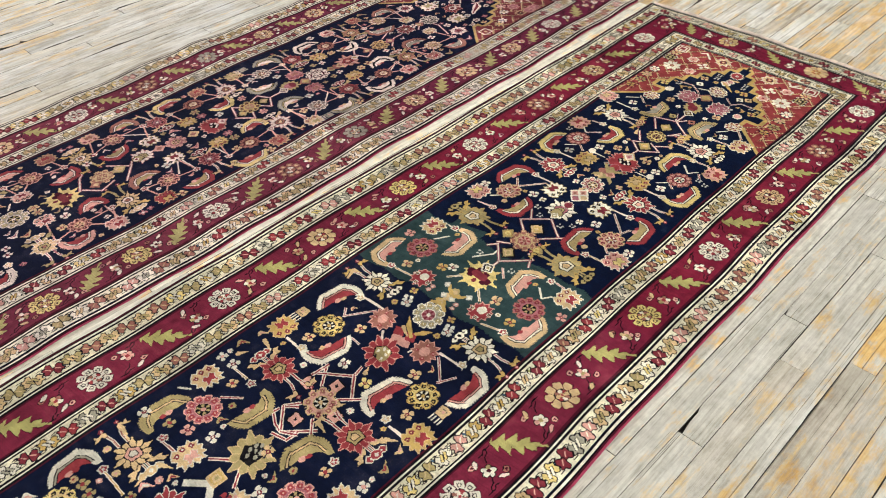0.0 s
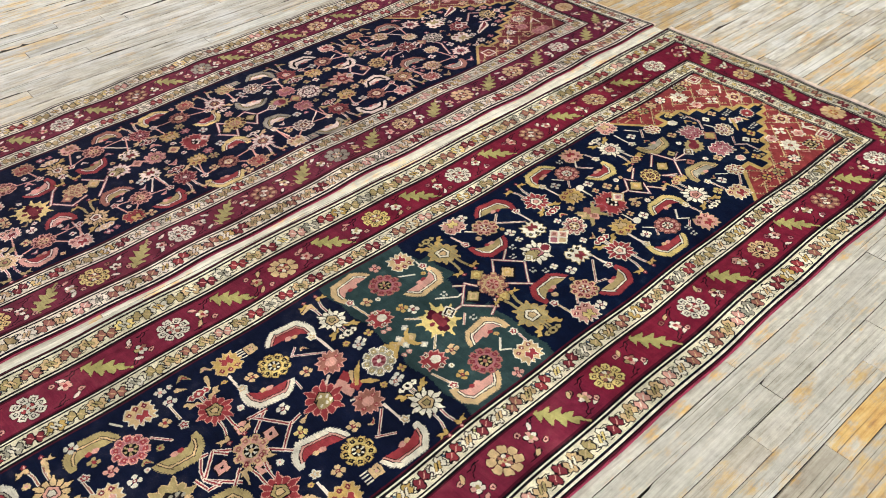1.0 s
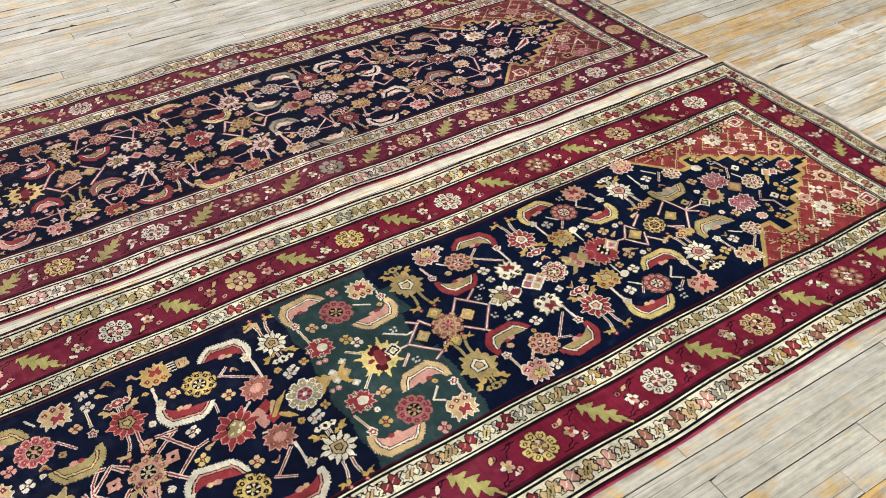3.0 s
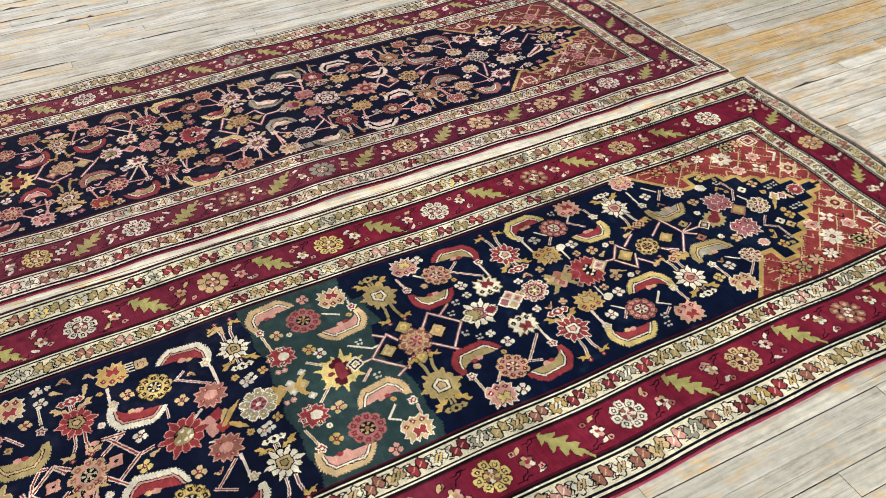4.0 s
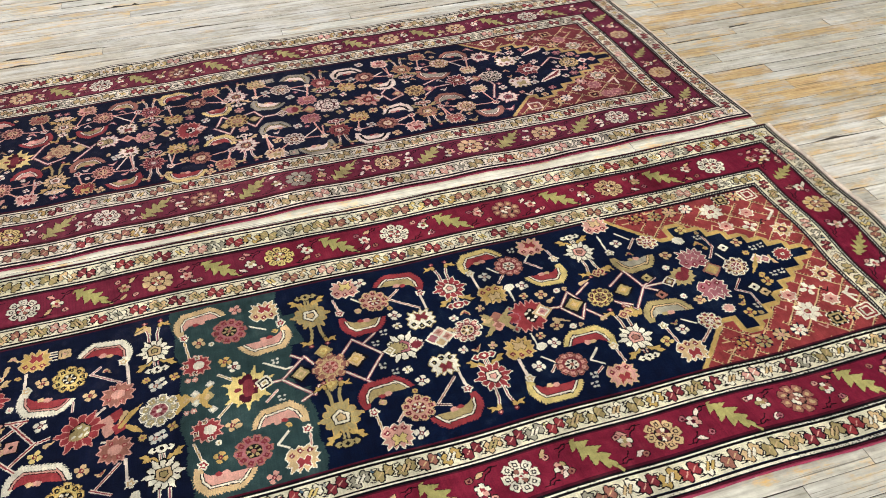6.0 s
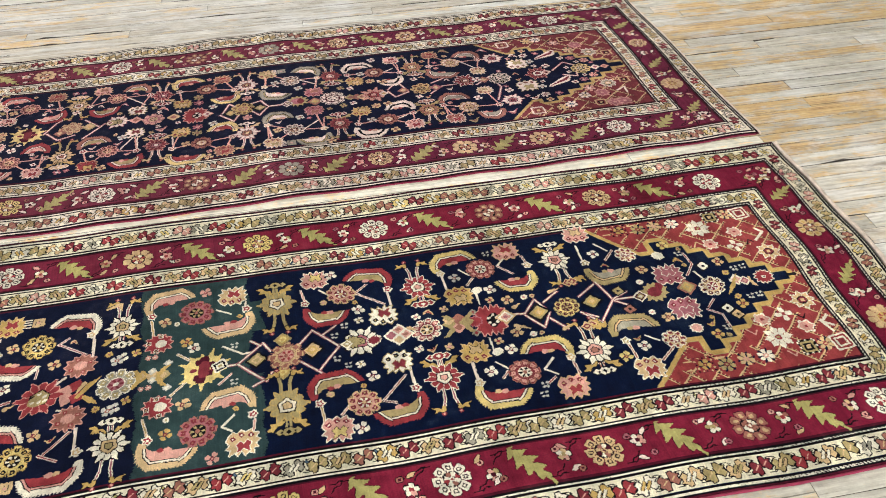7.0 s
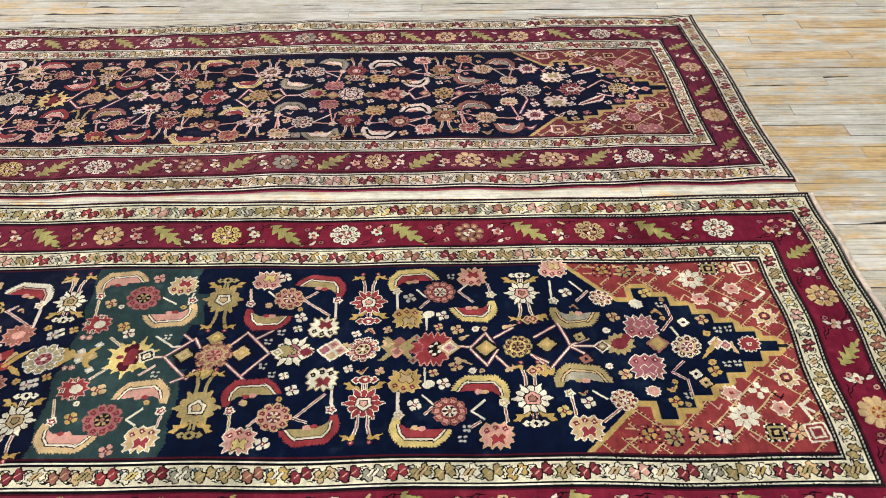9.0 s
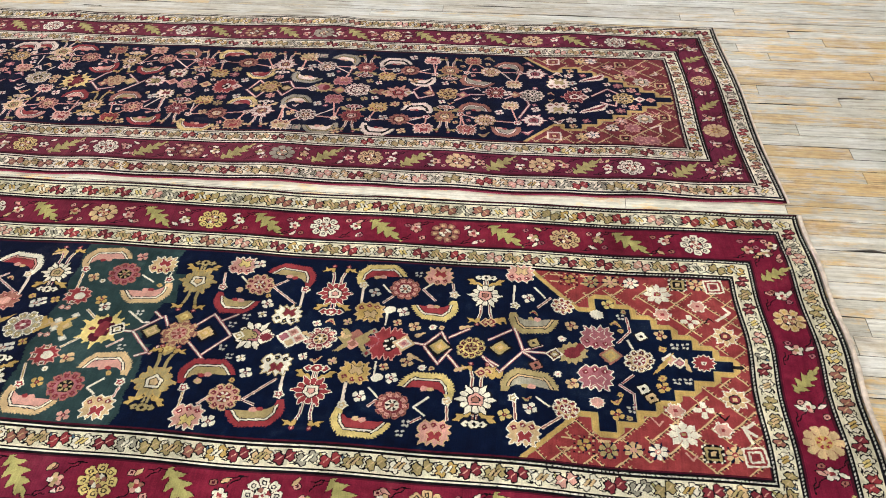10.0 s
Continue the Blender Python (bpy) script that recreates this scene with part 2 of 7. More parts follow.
T = 0.25
wall_with_windows("wall_south", True, ROOM_S, ROOM_S - T, ROOM_W - T, ROOM_E + T, SOUTH_WINDOWS, "unseen plain white wall, added with three window openings")
wall_with_windows("wall_east", False, ROOM_E, ROOM_E + T, ROOM_S, ROOM_N, (), "unseen plain white end wall, added to bounce light")
wall_with_windows("wall_north", True, ROOM_N, ROOM_N + T, ROOM_W - T, ROOM_E + T, NORTH_WINDOWS, "unseen plain white wall, added with window openings")
wall_with_windows("wall_west", False, ROOM_W, ROOM_W - T, ROOM_S, ROOM_N, (), "unseen plain white end wall, added to bounce light")
bm = bmesh.new()
add_box(bm, ROOM_W - T, ROOM_E + T, ROOM_S - T, ROOM_N + T, ROOM_H, ROOM_H + 0.2)
tagged(mesh_object("ceiling", bm, CEILING), "unseen plain white ceiling, added to bounce light", "ceiling", kind="structure")


def window(name, along_x, inner, outer, c):
    """An unseen, added timber sash set in its opening: outer frame and two glazing bars."""
    mid, d = (inner + outer) / 2, 0.03
    root = tagged(new(name), "unseen white sash window, added to its wall", "window", kind="structure")

    def bar(part_name, s0, s1, z0, z1):
        bm = bmesh.new()
        if along_x:
            add_box(bm, s0, s1, mid - d, mid + d, z0, z1)
        else:
            add_box(bm, mid - d, mid + d, s0, s1, z0, z1)
        mesh_object(part_name, bm, FRAME, root)
    a, b2 = c - WIN / 2, c + WIN / 2
    bar("frame_stile", a, a + 0.05, SILL, LINTEL)
    bar("frame_stile", b2 - 0.05, b2, SILL, LINTEL)
    bar("frame_rail", a + 0.05, b2 - 0.05, SILL, SILL + 0.05)
    bar("frame_rail", a + 0.05, b2 - 0.05, LINTEL - 0.05, LINTEL)
    bar("glazing_bar", c - 0.015, c + 0.015, SILL + 0.05, LINTEL - 0.05)


for i, wx in enumerate(SOUTH_WINDOWS):
    window("window_%d" % (i + 1), True, ROOM_S - 0.15, ROOM_S - T, wx)
for i, wx in enumerate(NORTH_WINDOWS):
    window("window_%d" % (i + 4), True, ROOM_N + 0.15, ROOM_N + T, wx)

# ---- knotted rugs ----
# dyes
(NAVY, CRIMSON, CREAM, OLIVE, PINK, CORAL, LEAF, BLACK, ROSE, YELLOW, TEAL, RED, TAN, GREY, BLUE, MAUVE, WINE, GOLD, BLUSH, MAROON, PALE, IVORY) = range(22)
DYES = {
    NAVY: (13, 19, 41), CRIMSON: (111, 32, 55), CREAM: (225, 217, 195), OLIVE: (164, 146, 100), PINK: (204, 151, 136),
    CORAL: (143, 58, 58), LEAF: (166, 158, 98), BLACK: (17, 15, 19), ROSE: (152, 100, 86), YELLOW: (213, 190, 121), TEAL: (44, 63, 63),
    RED: (146, 56, 60), TAN: (200, 170, 126), GREY: (152, 146, 128), BLUE: (78, 102, 120), MAUVE: (160, 98, 104), WINE: (72, 20, 34), GOLD: (188, 156, 92), BLUSH: (223, 206, 189), MAROON: (120, 46, 54), PALE: (190, 186, 172), IVORY: (219, 211, 183)}
# height of the pile over the foundation for the dyes that wear down
SUNK = {BLACK: -0.0008, NAVY: -0.0002, WINE: -0.0004, CREAM: 0.0002, LEAF: 0.0002}


# outlines of single motifs in millimetres: along the rug, and towards its border
def mirrored(half):
    """Closes a half outline by its mirror image."""
    return half + [(-a, b) for a, b in reversed(half[1:-1])]


HEART = mirrored([(0, 16), (14, 5), (11, -12), (0, -12)])
BUD = mirrored([(0, 10), (5, 10), (11, 5), (18, 9), (27, 1), (19, -7), (12, -3), (6, -9), (0, -9)])
BURST = mirrored([(0, 30), (5, 22), (14, 26), (15, 17), (27, 17), (22, 8), (31, 2), (22, -5), (27, -16), (15, -15), (13, -25), (5, -20), (0, -29)])
PALM_BOX = mirrored([(0, 26), (6, 44), (11, 33), (18, 42), (22, 30), (33, 28), (26, 18), (36, 10), (27, 2), (36, -8), (26, -14), (33, -24), (22, -28), (18, -42), (11, -32), (6, -42), (0, -26)])
FOOT_R = [(-4, -6), (-4, 8), (5, 13), (15, 7), (27, 14), (24, 3), (33, -6), (15, -3), (8, 3), (4, -6)]
FOOT_L = [(-a, b) for a, b in FOOT_R]
BLADE_R = [(-2, 4), (6, -8), (14, -8), (24, -20), (37, -17), (27, -9), (31, -1), (16, 0), (8, 6)]
BLADE_L = [(-a, b) for a, b in BLADE_R]
WING = [(2, -13), (8, -15), (12, -10), (20, -9), (16, -4), (20, 2), (13, 8), (6, 3), (0, 2)]
FAN = [(-27, -20), (-19, -29), (-11, -23), (-3, -31), (6, -24), (17, -31), (20, -22), (31, -19), (25, -10), (33, -3), (25, 3), (31, 13), (21, 15), (24, 27), (12, 21), (7, 30), (0, 17), (-8, 28), (-13, 19), (-24, 26), (-21, 13), (-31, 9), (-24, 1), (-32, -9)]
TONGUE = [(-12, 22), (-9, 9), (-14, 2), (-6, -6), (1, 2), (8, -7), (16, 1), (11, 9), (14, 20), (2, 12)]


class Loom:
    """A sheet of knots in rug measure: x along the rug, v across it from its axis."""

    def __init__(self, xs, half, pitch):
        self.xe = xs
        self.ve = np.linspace(-half, half, int(round(2 * half / pitch)) + 1)
        self.x = (xs[1:] + xs[:-1]) / 2
        self.v = (self.ve[1:] + self.ve[:-1]) / 2
        self.half = half
        self.knot = np.full((len(self.v), len(self.x)), NAVY, dtype=np.int16)
        self.rng = random.Random(5)
        self.pitch = pitch
        self.bold = 0.99 if pitch < 0.002 else 1.06
        # the weaver's hand: knots stray a little from the drawn line
        stray = np.random.RandomState(6).randn(2, *self.knot.shape)
        for axis in (1, 2):
            stray = (np.roll(stray, 1, axis) + stray * 2 + np.roll(stray, -1, axis)) / 2.45
        self.stray = stray * 0.00055

    def window(self, x, v, r, stray=1.0):
        i0, i1 = np.searchsorted(self.v, (v - r, v + r))
        j0, j1 = np.searchsorted(self.x, (x - r, x + r))
        U, V = np.meshgrid(self.x[j0:j1] - x, self.v[i0:i1] - v)
        return self.knot[i0:i1, j0:j1], U + stray * self.stray[0, i0:i1, j0:j1], V + stray * self.stray[1, i0:i1, j0:j1]

    def blob(self, x, v, rx, rv, dye, turn=0.0, power=2.0):
        k, U, V = self.window(x, v, max(rx, rv) * 1.5)
        c, s = math.cos(turn), math.sin(turn)
        a, b = (U * c + V * s) / rx, (V * c - U * s) / rv
        k[np.abs(a) ** power + np.abs(b) ** power < 1] = dye

    def diamond(self, x, v, r, dyes, aspect=1.0):
        n = len(dyes)
        for i, d in enumerate(dyes):
            f = r * (n - i) / n
            self.blob(x, v, f, f * aspect, d, 0, 1.0)

    def square(self, x, v, r, dyes, turn=0.0):
        n = len(dyes)
        for i, d in enumerate(dyes):
            f = r * (n - i) / n
            self.blob(x, v, f, f, d, turn, 12.0)

    def line(self, points, dye, width=0.0024, dash=None):
        for (x0, v0), (x1, v1) in zip(points, points[1:]):
            length = math.hypot(x1 - x0, v1 - v0)
            if length < 1e-6:
                continue
            k, U, V = self.window((x0 + x1) / 2, (v0 + v1) / 2, length / 2 + width * 2, 0.25)
            dx, dv = (x1 - x0) / length, (v1 - v0) / length
            t, q = U * dx + V * dv, V * dx - U * dv
            on = (np.abs(t) < length / 2 + width / 2) & (np.abs(q) < width)
            k[on] = dye
            if dash is not None:
                k[on & (np.abs(q) < width * 0.42)] = dash

    def stroke(self, path, widths, dye, teeth=0.0, pitch=0.009):
        """A thick bent stroke through the path, its half width given at every point; teeth cut its edge."""
        cx, cv = sum(p[0] for p in path) / len(path), sum(p[1] for p in path) / len(path)
        r = max(math.hypot(p[0] - cx, p[1] - cv) for p in path) + max(widths) * 1.6
        k, U, V = self.window(cx, cv, r)
        mask = np.zeros(U.shape, bool)
        run = 0.0
        for (x0, v0), (x1, v1), w0, w1 in zip(path, path[1:], widths, widths[1:]):
            dx, dv = x1 - x0, v1 - v0
            length = math.hypot(dx, dv)
            t = np.clip(((U + cx - x0) * dx + (V + cv - v0) * dv) / (length * length), 0, 1)
            d = np.hypot(U + cx - x0 - t * dx, V + cv - v0 - t * dv)
            w = w0 + (w1 - w0) * t
            if teeth:
                w = w + teeth * (((run + t * length) / pitch) % 1.0)
            mask |= d < w
            run += length
        k[mask] = dye

    def patch(self, x, v, outline, layers, way=1, turn=0.0, size=1.0, teeth=0.0, pitch=0.0075, tall=1.0):
        """A closed outline in millimetres about (x, v); each layer paints what lies deeper inside than its depth in metres."""
        c, s, f = math.cos(turn), math.sin(turn), size / 1000
        ring = [((a * c - b * tall * way * s) * f, (a * s + b * tall * way * c) * f) for a, b in outline]
        k, U, V = self.window(x, v, max(math.hypot(*p) for p in ring) + 0.006 + teeth, 0.6)
        inside, d, run, along = np.zeros(U.shape, bool), np.full(U.shape, 9.0), 0.0, np.zeros(U.shape)
        for (a0, b0), (a1, b1) in zip(ring, ring[1:] + ring[:1]):
            da, db = a1 - a0, b1 - b0
            seg = math.hypot(da, db)
            if b0 != b1:
                inside ^= ((b0 > V) != (b1 > V)) & (U < da * (V - b0) / db + a0)
            t = np.clip(((U - a0) * da + (V - b0) * db) / (seg * seg), 0, 1)
            q = np.hypot(U - a0 - t * da, V - b0 - t * db)
            d, along = np.where(q < d, q, d), np.where(q < d, run + t * seg, along)
            run += seg
        deep = np.where(inside, d, -d)
        if teeth:
            deep = deep + teeth * (1 - (along / pitch) % 1.0)
        for depth, dye in layers:
            k[deep > depth] = dye

    def cluster(self, x, v, dye):
        """Four loose pale knots round a gap."""
        for a, b in ((0.005, 0.005), (-0.006, 0.004), (0.004, -0.006), (-0.004, -0.005)):
            self.blob(x + a, v + b, 0.0034, 0.0030, dye, 0.5, 3)

    def flower(self, x, v, r, petals, edge, petal, heart, eye, spiky=False, dots=None, turn=0.0):
        r *= self.bold
        k, U, V = self.window(x, v, r * 1.12)
        R, th = np.hypot(U, V), np.arctan2(V, U) + turn
        if not spiky:
            n = petals
            for grow, dye in ((0.0, edge), (-0.0026, petal)):
                self.blob(x, v, r * 0.80 + grow, r * 0.80 + grow, dye)
                for i in range(n):
                    a = 2 * math.pi * i / n - turn
                    self.blob(x + 0.76 * r * math.cos(a), v + 0.76 * r * math.sin(a), r * 0.25 + grow, r * 0.22 + grow, dye, a, 4)
            if r > 0.024:
                for i in range(n):
                    a = 2 * math.pi * (i + 0.5) / n - turn
                    self.line([(x + 0.52 * r * math.cos(a), v + 0.52 * r * math.sin(a)), (x + 0.92 * r * math.cos(a), v + 0.92 * r * math.sin(a))], edge if edge != petal else ROSE, 0.0008)
            if dots is not None:
                for i in range(n):
                    a = 2 * math.pi * i / n - turn
                    self.square(x + 0.72 * r * math.cos(a), v + 0.72 * r * math.sin(a), max(0.0032, r * 0.135), (dots, dots, edge) if r > 0.03 else (dots,), a)
            if heart is not None:
                k[R < r * 0.46] = edge
                k[R < r * 0.41] = heart
                k[(R < r * 0.37) & (np.cos(th * 6) > 0.15) & (R > r * 0.16)] = eye if eye is not None else petal
                k[R < r * 0.13] = edge
            elif eye is not None:
                self.square(x, v, max(0.003, r * 0.18), (eye,))
            return
        saw = np.abs(((th * petals / (2 * math.pi)) % 1.0) - 0.5) * 2
        fine = np.abs(((th * petals * 3 / (2 * math.pi)) % 1.0) - 0.5) * 2
        rim = r * (0.66 + 0.32 * saw + 0.08 * fine)
        k[R < rim] = edge
        k[R < rim - 0.0036] = petal
        if r > 0.026:
            k[(saw < 0.13) & (R < rim - 0.002) & (R > r * 0.40)] = edge if edge != petal else ROSE
        if heart is not None:
            k[R < r * 0.42] = BLACK if r > 0.026 else edge
            k[R < r * 0.34] = heart
        if eye is not None:
            self.square(x, v, max(0.003, r * 0.16), (eye,))

    def palmette(self, x, v, r, edge, body, heart, core, points=12, way=1):
        """Pointed petals round a five-cornered heart, the long ones to the sides."""
        r *= 1.02
        rib = edge in (BLACK, body)
        reach = (1.0, 0.80, 1.02, 0.78, 0.98, 0.76) * 2
        for grow, dye in ((0.0019, edge), (0.0, body)):
            if not (rib and grow):
                self.blob(x, v, r * 0.58 + grow, r * 0.58 + grow, dye)
            for i in range(points):
                a = 2 * math.pi * i / points + 0.02
                far = r * reach[i % 12]
                c, q = math.cos(a), way * math.sin(a)
                if rib and not grow:
                    self.stroke([(x + 0.30 * r * c, v + 0.30 * r * q), (x + 0.68 * r * c, v + 0.68 * r * q), (x + far * c, v + far * q)], (r * 0.14, r * 0.215, 0.0030), BLACK)
                self.stroke([(x + 0.30 * r * c, v + 0.30 * r * q), (x + 0.66 * r * c, v + 0.66 * r * q), (x + far * c, v + far * q)], (r * 0.10 + grow, r * 0.155 + grow, 0.0012 + grow), dye)
        if not rib:
            for i in range(points):
                a = 2 * math.pi * (i + 0.5) / points
                self.line([(x + 0.40 * r * math.cos(a), v + 0.40 * r * math.sin(a)), (x + 0.60 * r * math.cos(a), v + 0.60 * r * math.sin(a))], edge, 0.0007)
        size = r / 0.036
        self.patch(x, v, HEART, ((-0.0024, BLACK), (0.0, heart), (0.0058, BLACK if r > 0.033 else heart), (0.0078, core)), way, 0.0, size)

    def legged(self, x, v, r, way, edge, body, heart, core, stem, tip):
        """A palmette on two stalks with bent leaves at their feet; towards the other side two blades and a double bud."""
        for s in (-1, 1):
            foot = (x + s * 0.016, v + way * (r + 0.040))
            self.line([(x + s * 0.009, v), (x + s * 0.010, v + way * (r + 0.016)), foot], CREAM if stem != OLIVE else OLIVE, 0.0036, stem)
            self.patch(foot[0], foot[1], FOOT_R if s > 0 else FOOT_L, ((-0.0014, BLACK), (0.0, tip)), way, 0.0, 0.80)
            self.square(foot[0] + s * 0.002, foot[1] + way * 0.015, 0.0048, (MAROON, PINK), 0.6)
            self.patch(x + s * 0.008, v - way * (r - 0.004), BLADE_R if s > 0 else BLADE_L, ((-0.0016, BLACK), (0.0, tip)), way)
            self.line([(x + s * 0.004, v), (x + s * 0.004, v - way * (r + 0.012))], CREAM if stem != OLIVE else OLIVE, 0.0026, stem)
        bud = v - way * (r + 0.021)
        rim = {CREAM: BLACK, OLIVE: BLACK}.get(body, CREAM)
        self.patch(x, bud, BUD, ((-0.0024, rim), (0.0, body)), way)
        self.square(x, bud, 0.0040, (rim,), 0.785)
        for s in (1, -1):
            self.square(x + s * 0.014, bud, 0.0026, (rim,), 0.785)
        self.palmette(x, v, r, edge, body, heart, core, 12, way)

    def fan(self, x, v, r, way, edge, body, mark):
        """A blossom seen from the side: a ragged square cup with ringed eyes along its mouth and a forked tongue."""
        f = r / 0.031
        self.patch(x, v, FAN, ((-0.0021, edge), (0.0, body)), way, 0.0, f)
        self.patch(x + 0.002, v, TONGUE, ((-0.0015, BLACK if mark in (TAN, YELLOW, GOLD) else edge), (0.0, mark)), way, 0.0, f)
        dot = MAROON if mark != MAROON else BLACK
        for a, b in ((-19, -13), (-2, -20), (16, -17)):
            self.square(x + a * f / 1000, v + way * b * f / 1000, 0.0052 * f ** 0.5, (dot, dot, edge if edge != body else CREAM), 0.5)

    def sprig(self, x, v, r, dye, eye):
        k, U, V = self.window(x, v, r * 1.1)
        R, th = np.hypot(U, V), np.arctan2(V, U) + 0.4
        n = 4 if r < 0.016 else 6
        wave = np.abs(np.cos(th * n / 2))
        k[R < r * (0.68 + 0.34 * wave)] = dye
        k[(wave < 0.36) & (R > r * 0.34) & (R < r * 1.1)] = NAVY if r > 0.009 else dye
        k[R < r * 0.34] = eye
        if r > 0.014:
            k[R < r * 0.15] = dye

    def curled_leaf(self, tip, corner, head, outer, rim, inner, bud):
        """The bent banner of a leaf: a straight inner edge from tip to corner, a toothed outer edge in straight runs, a bud at the bent end."""
        T, C, H = np.array(tip), np.array(corner), np.array(head)
        e = T - C
        L = float(np.hypot(*e))
        e = e / L
        n = np.array((-e[1], e[0]))
        if n.dot(H - C - e * 0.004) > 0:
            n = -n
        rimline = [(L + 0.004, 0.0), (L - 0.010, 0.027), (L - 0.024, 0.042), (0.006, 0.049), (-0.016, 0.027), (-0.024, 0.003), (-0.022, -0.015)]
        inside = [(-0.008, -0.014), (-0.003, -0.002), (0.010, 0.006), (L * 0.55, 0.005), (L * 0.84, 0.000)]
        mid = (C + T) / 2 + n * 0.015
        k, U, V = self.window(mid[0], mid[1], L * 0.5 + 0.045, 0.45)
        P = np.stack([U + mid[0] - C[0], V + mid[1] - C[1]], -1)
        a, b = P.dot(e), P.dot(n)
        ring = rimline + inside
        hit = np.zeros(a.shape, bool)
        for (a0, b0), (a1, b1) in zip(ring, ring[1:] + ring[:1]):
            if b0 != b1:
                hit ^= ((b0 > b) != (b1 > b)) & (a < (a1 - a0) * (b - b0) / (b1 - b0) + a0)
        d, run, along = np.full(a.shape, 9.0), 0.0, np.zeros(a.shape)
        for (a0, b0), (a1, b1) in zip(rimline, rimline[1:]):
            da, db = a1 - a0, b1 - b0
            seg = math.hypot(da, db)
            t = np.clip(((a - a0) * da + (b - b0) * db) / (seg * seg), 0, 1)
            q = np.hypot(a - a0 - t * da, b - b0 - t * db)
            near = q < d
            d, along = np.where(near, q, d), np.where(near, run + t * seg, along)
            run += seg
        k[hit | (d < 0.0046 * (1 - (along / 0.0068) % 1.0) * (along < run - 0.022) * (along > 0.008))] = outer
        wide = np.where(a > L - 0.03, 0.0084, 0.0118) * np.clip(1 + b / 0.03, 0.55, 1)
        for lo, hi, dye in ((0.0, 0.0021, BLACK), (0.0021, 0.0062, rim), (0.0062, 0.0080, BLACK), (0.0080, 9.0, inner)):
            k[hit & (d >= wide + lo) & (d < wide + hi) & (b > -0.002)] = dye
        for f, g, r, dye in ((0.040, 0.004, 0.0088, PINK), (0.026, 0.004, 0.0074, bud)):
            c = C + e * f + n * g
            self.blob(c[0], c[1], r, r * 0.72, dye)
        self.flower(head[0], head[1], 0.0125, 5, CREAM, bud, None, None, True)
        self.square(head[0], head[1], 0.003, (CREAM,))

    def comb(self, x, v, way, dye):
        self.square(x, v, 0.0135, (dye, NAVY))
        self.square(x, v, 0.006, (dye, PINK))
        for i in range(4):
            self.line([(x - 0.016, v + way * (-0.012 + i * 0.008)), (x - 0.032, v + way * (-0.012 + i * 0.008))], CREAM, 0.0018)

    def fill_ground(self, x0, x1, grounds, choices, sizes=(0.0200, 0.0150, 0.0120, 0.0090)):
        """Small sprigs wherever the ground is still empty, mirrored on the axis."""
        for r in sizes:
            for _ in range(int((x1 - x0) * (1500 if r > 0.008 else 420))):
                x, v = self.rng.uniform(x0, x1), self.rng.uniform(0.01, self.half - 0.29)
                ok = True
                for s in (1, -1):
                    k, U, V = self.window(x, s * v, r * 0.96 + 0.0030)
                    if k.size == 0 or not np.isin(k, grounds).all():
                        ok = False
                if ok:
                    kind, (a, b) = self.rng.choice((0, 0, 0, 1, 1)), self.rng.choice(choices)
                    bent = self.rng.choice((1, -1))
                    for s in (1, -1):
                        if r > 0.0175:
                            self.stroke([(x - r, s * (v - r * 0.5)), (x - r * 0.2, s * (v + r * 0.25 * bent)), (x + r * 0.8, s * (v + r * 0.7))], (0.002, r * 0.30, 0.001), a, 0.002, 0.006)
                            self.line([(x - r, s * (v - r * 0.5)), (x - r * 0.2, s * (v + r * 0.25 * bent)), (x + r * 0.4, s * (v + r * 0.45))], BLACK, 0.0012)
                            self.sprig(x + r * 0.35, s * (v - r * 0.5), 0.0085, b, a)
                        elif kind == 0 or r < 0.008:
                            self.sprig(x, s * v, r, a, b)
                        elif kind == 1:
                            self.stroke([(x - r, s * (v + r * 0.2)), (x - r * 0.1, s * (v + r * 0.75)), (x + r, s * (v - r * 0.6))], (0.002, r * 0.46, 0.001), a)
                            self.stroke([(x - r * 0.6, s * (v + r * 0.3)), (x, s * (v + r * 0.55)), (x + r * 0.5, s * (v - r * 0.1))], (0.001, r * 0.18, 0.001), b)
                        else:
                            self.diamond(x, s * v, r, (a, b))


def rug_borders(w, x_end, x_start, dots, core):
    """Distances from the rug's edges decide stripe, guard or main border; returns the region of each knot."""
    X, V = np.meshgrid(w.x, w.v)
    d_long = w.half - np.abs(V)
    d_end = np.minimum(x_end - X, X - x_start) * 1.19
    d = np.minimum(d_long, d_end)
    along = np.where(d_end < d_long, V, X)
    k = w.knot
    beat = ((along + 10 + d * 0.8 + 0.002 * np.sin(along * 90)) / 0.0085) % 1.0 < 0.42

    # the bead rows wear out away from the end
    worn = np.random.default_rng(8).random(k.shape) * 0.9 + 0.25 * np.sin(X * 11.0 + V * 7.0)
    patchy = (X - dots > worn) | (d_end < d_long)

    def band(a, b, dye):
        k[(d >= a) & (d < b)] = dye

    def dotted(a, b):
        band(a, b, BLACK)
        c, h = (a + b) / 2, (b - a) * core
        k[(d >= c - h) & (d < c + h) & ~patchy] = CREAM
        k[(d >= c - h) & (d < c + h) & ~beat & patchy] = PALE
    band(0.0, 0.003, WINE)
    dotted(0.003, 0.018)
    band(0.019, 0.070, IVORY)
    dotted(0.070, 0.085)
    band(0.085, 0.092, WINE)
    band(0.092, 0.184, CRIMSON)
    band(0.184, 0.188, WINE)
    dotted(0.188, 0.202)
    band(0.202, 0.246, IVORY)
    dotted(0.246, 0.260)
    band(0.260, 0.264, WINE)
    region = np.full(k.shape, 3)
    region[d < 0.264] = 2
    region[d < 0.188] = 1
    region[d < 0.085] = 0
    return region, d


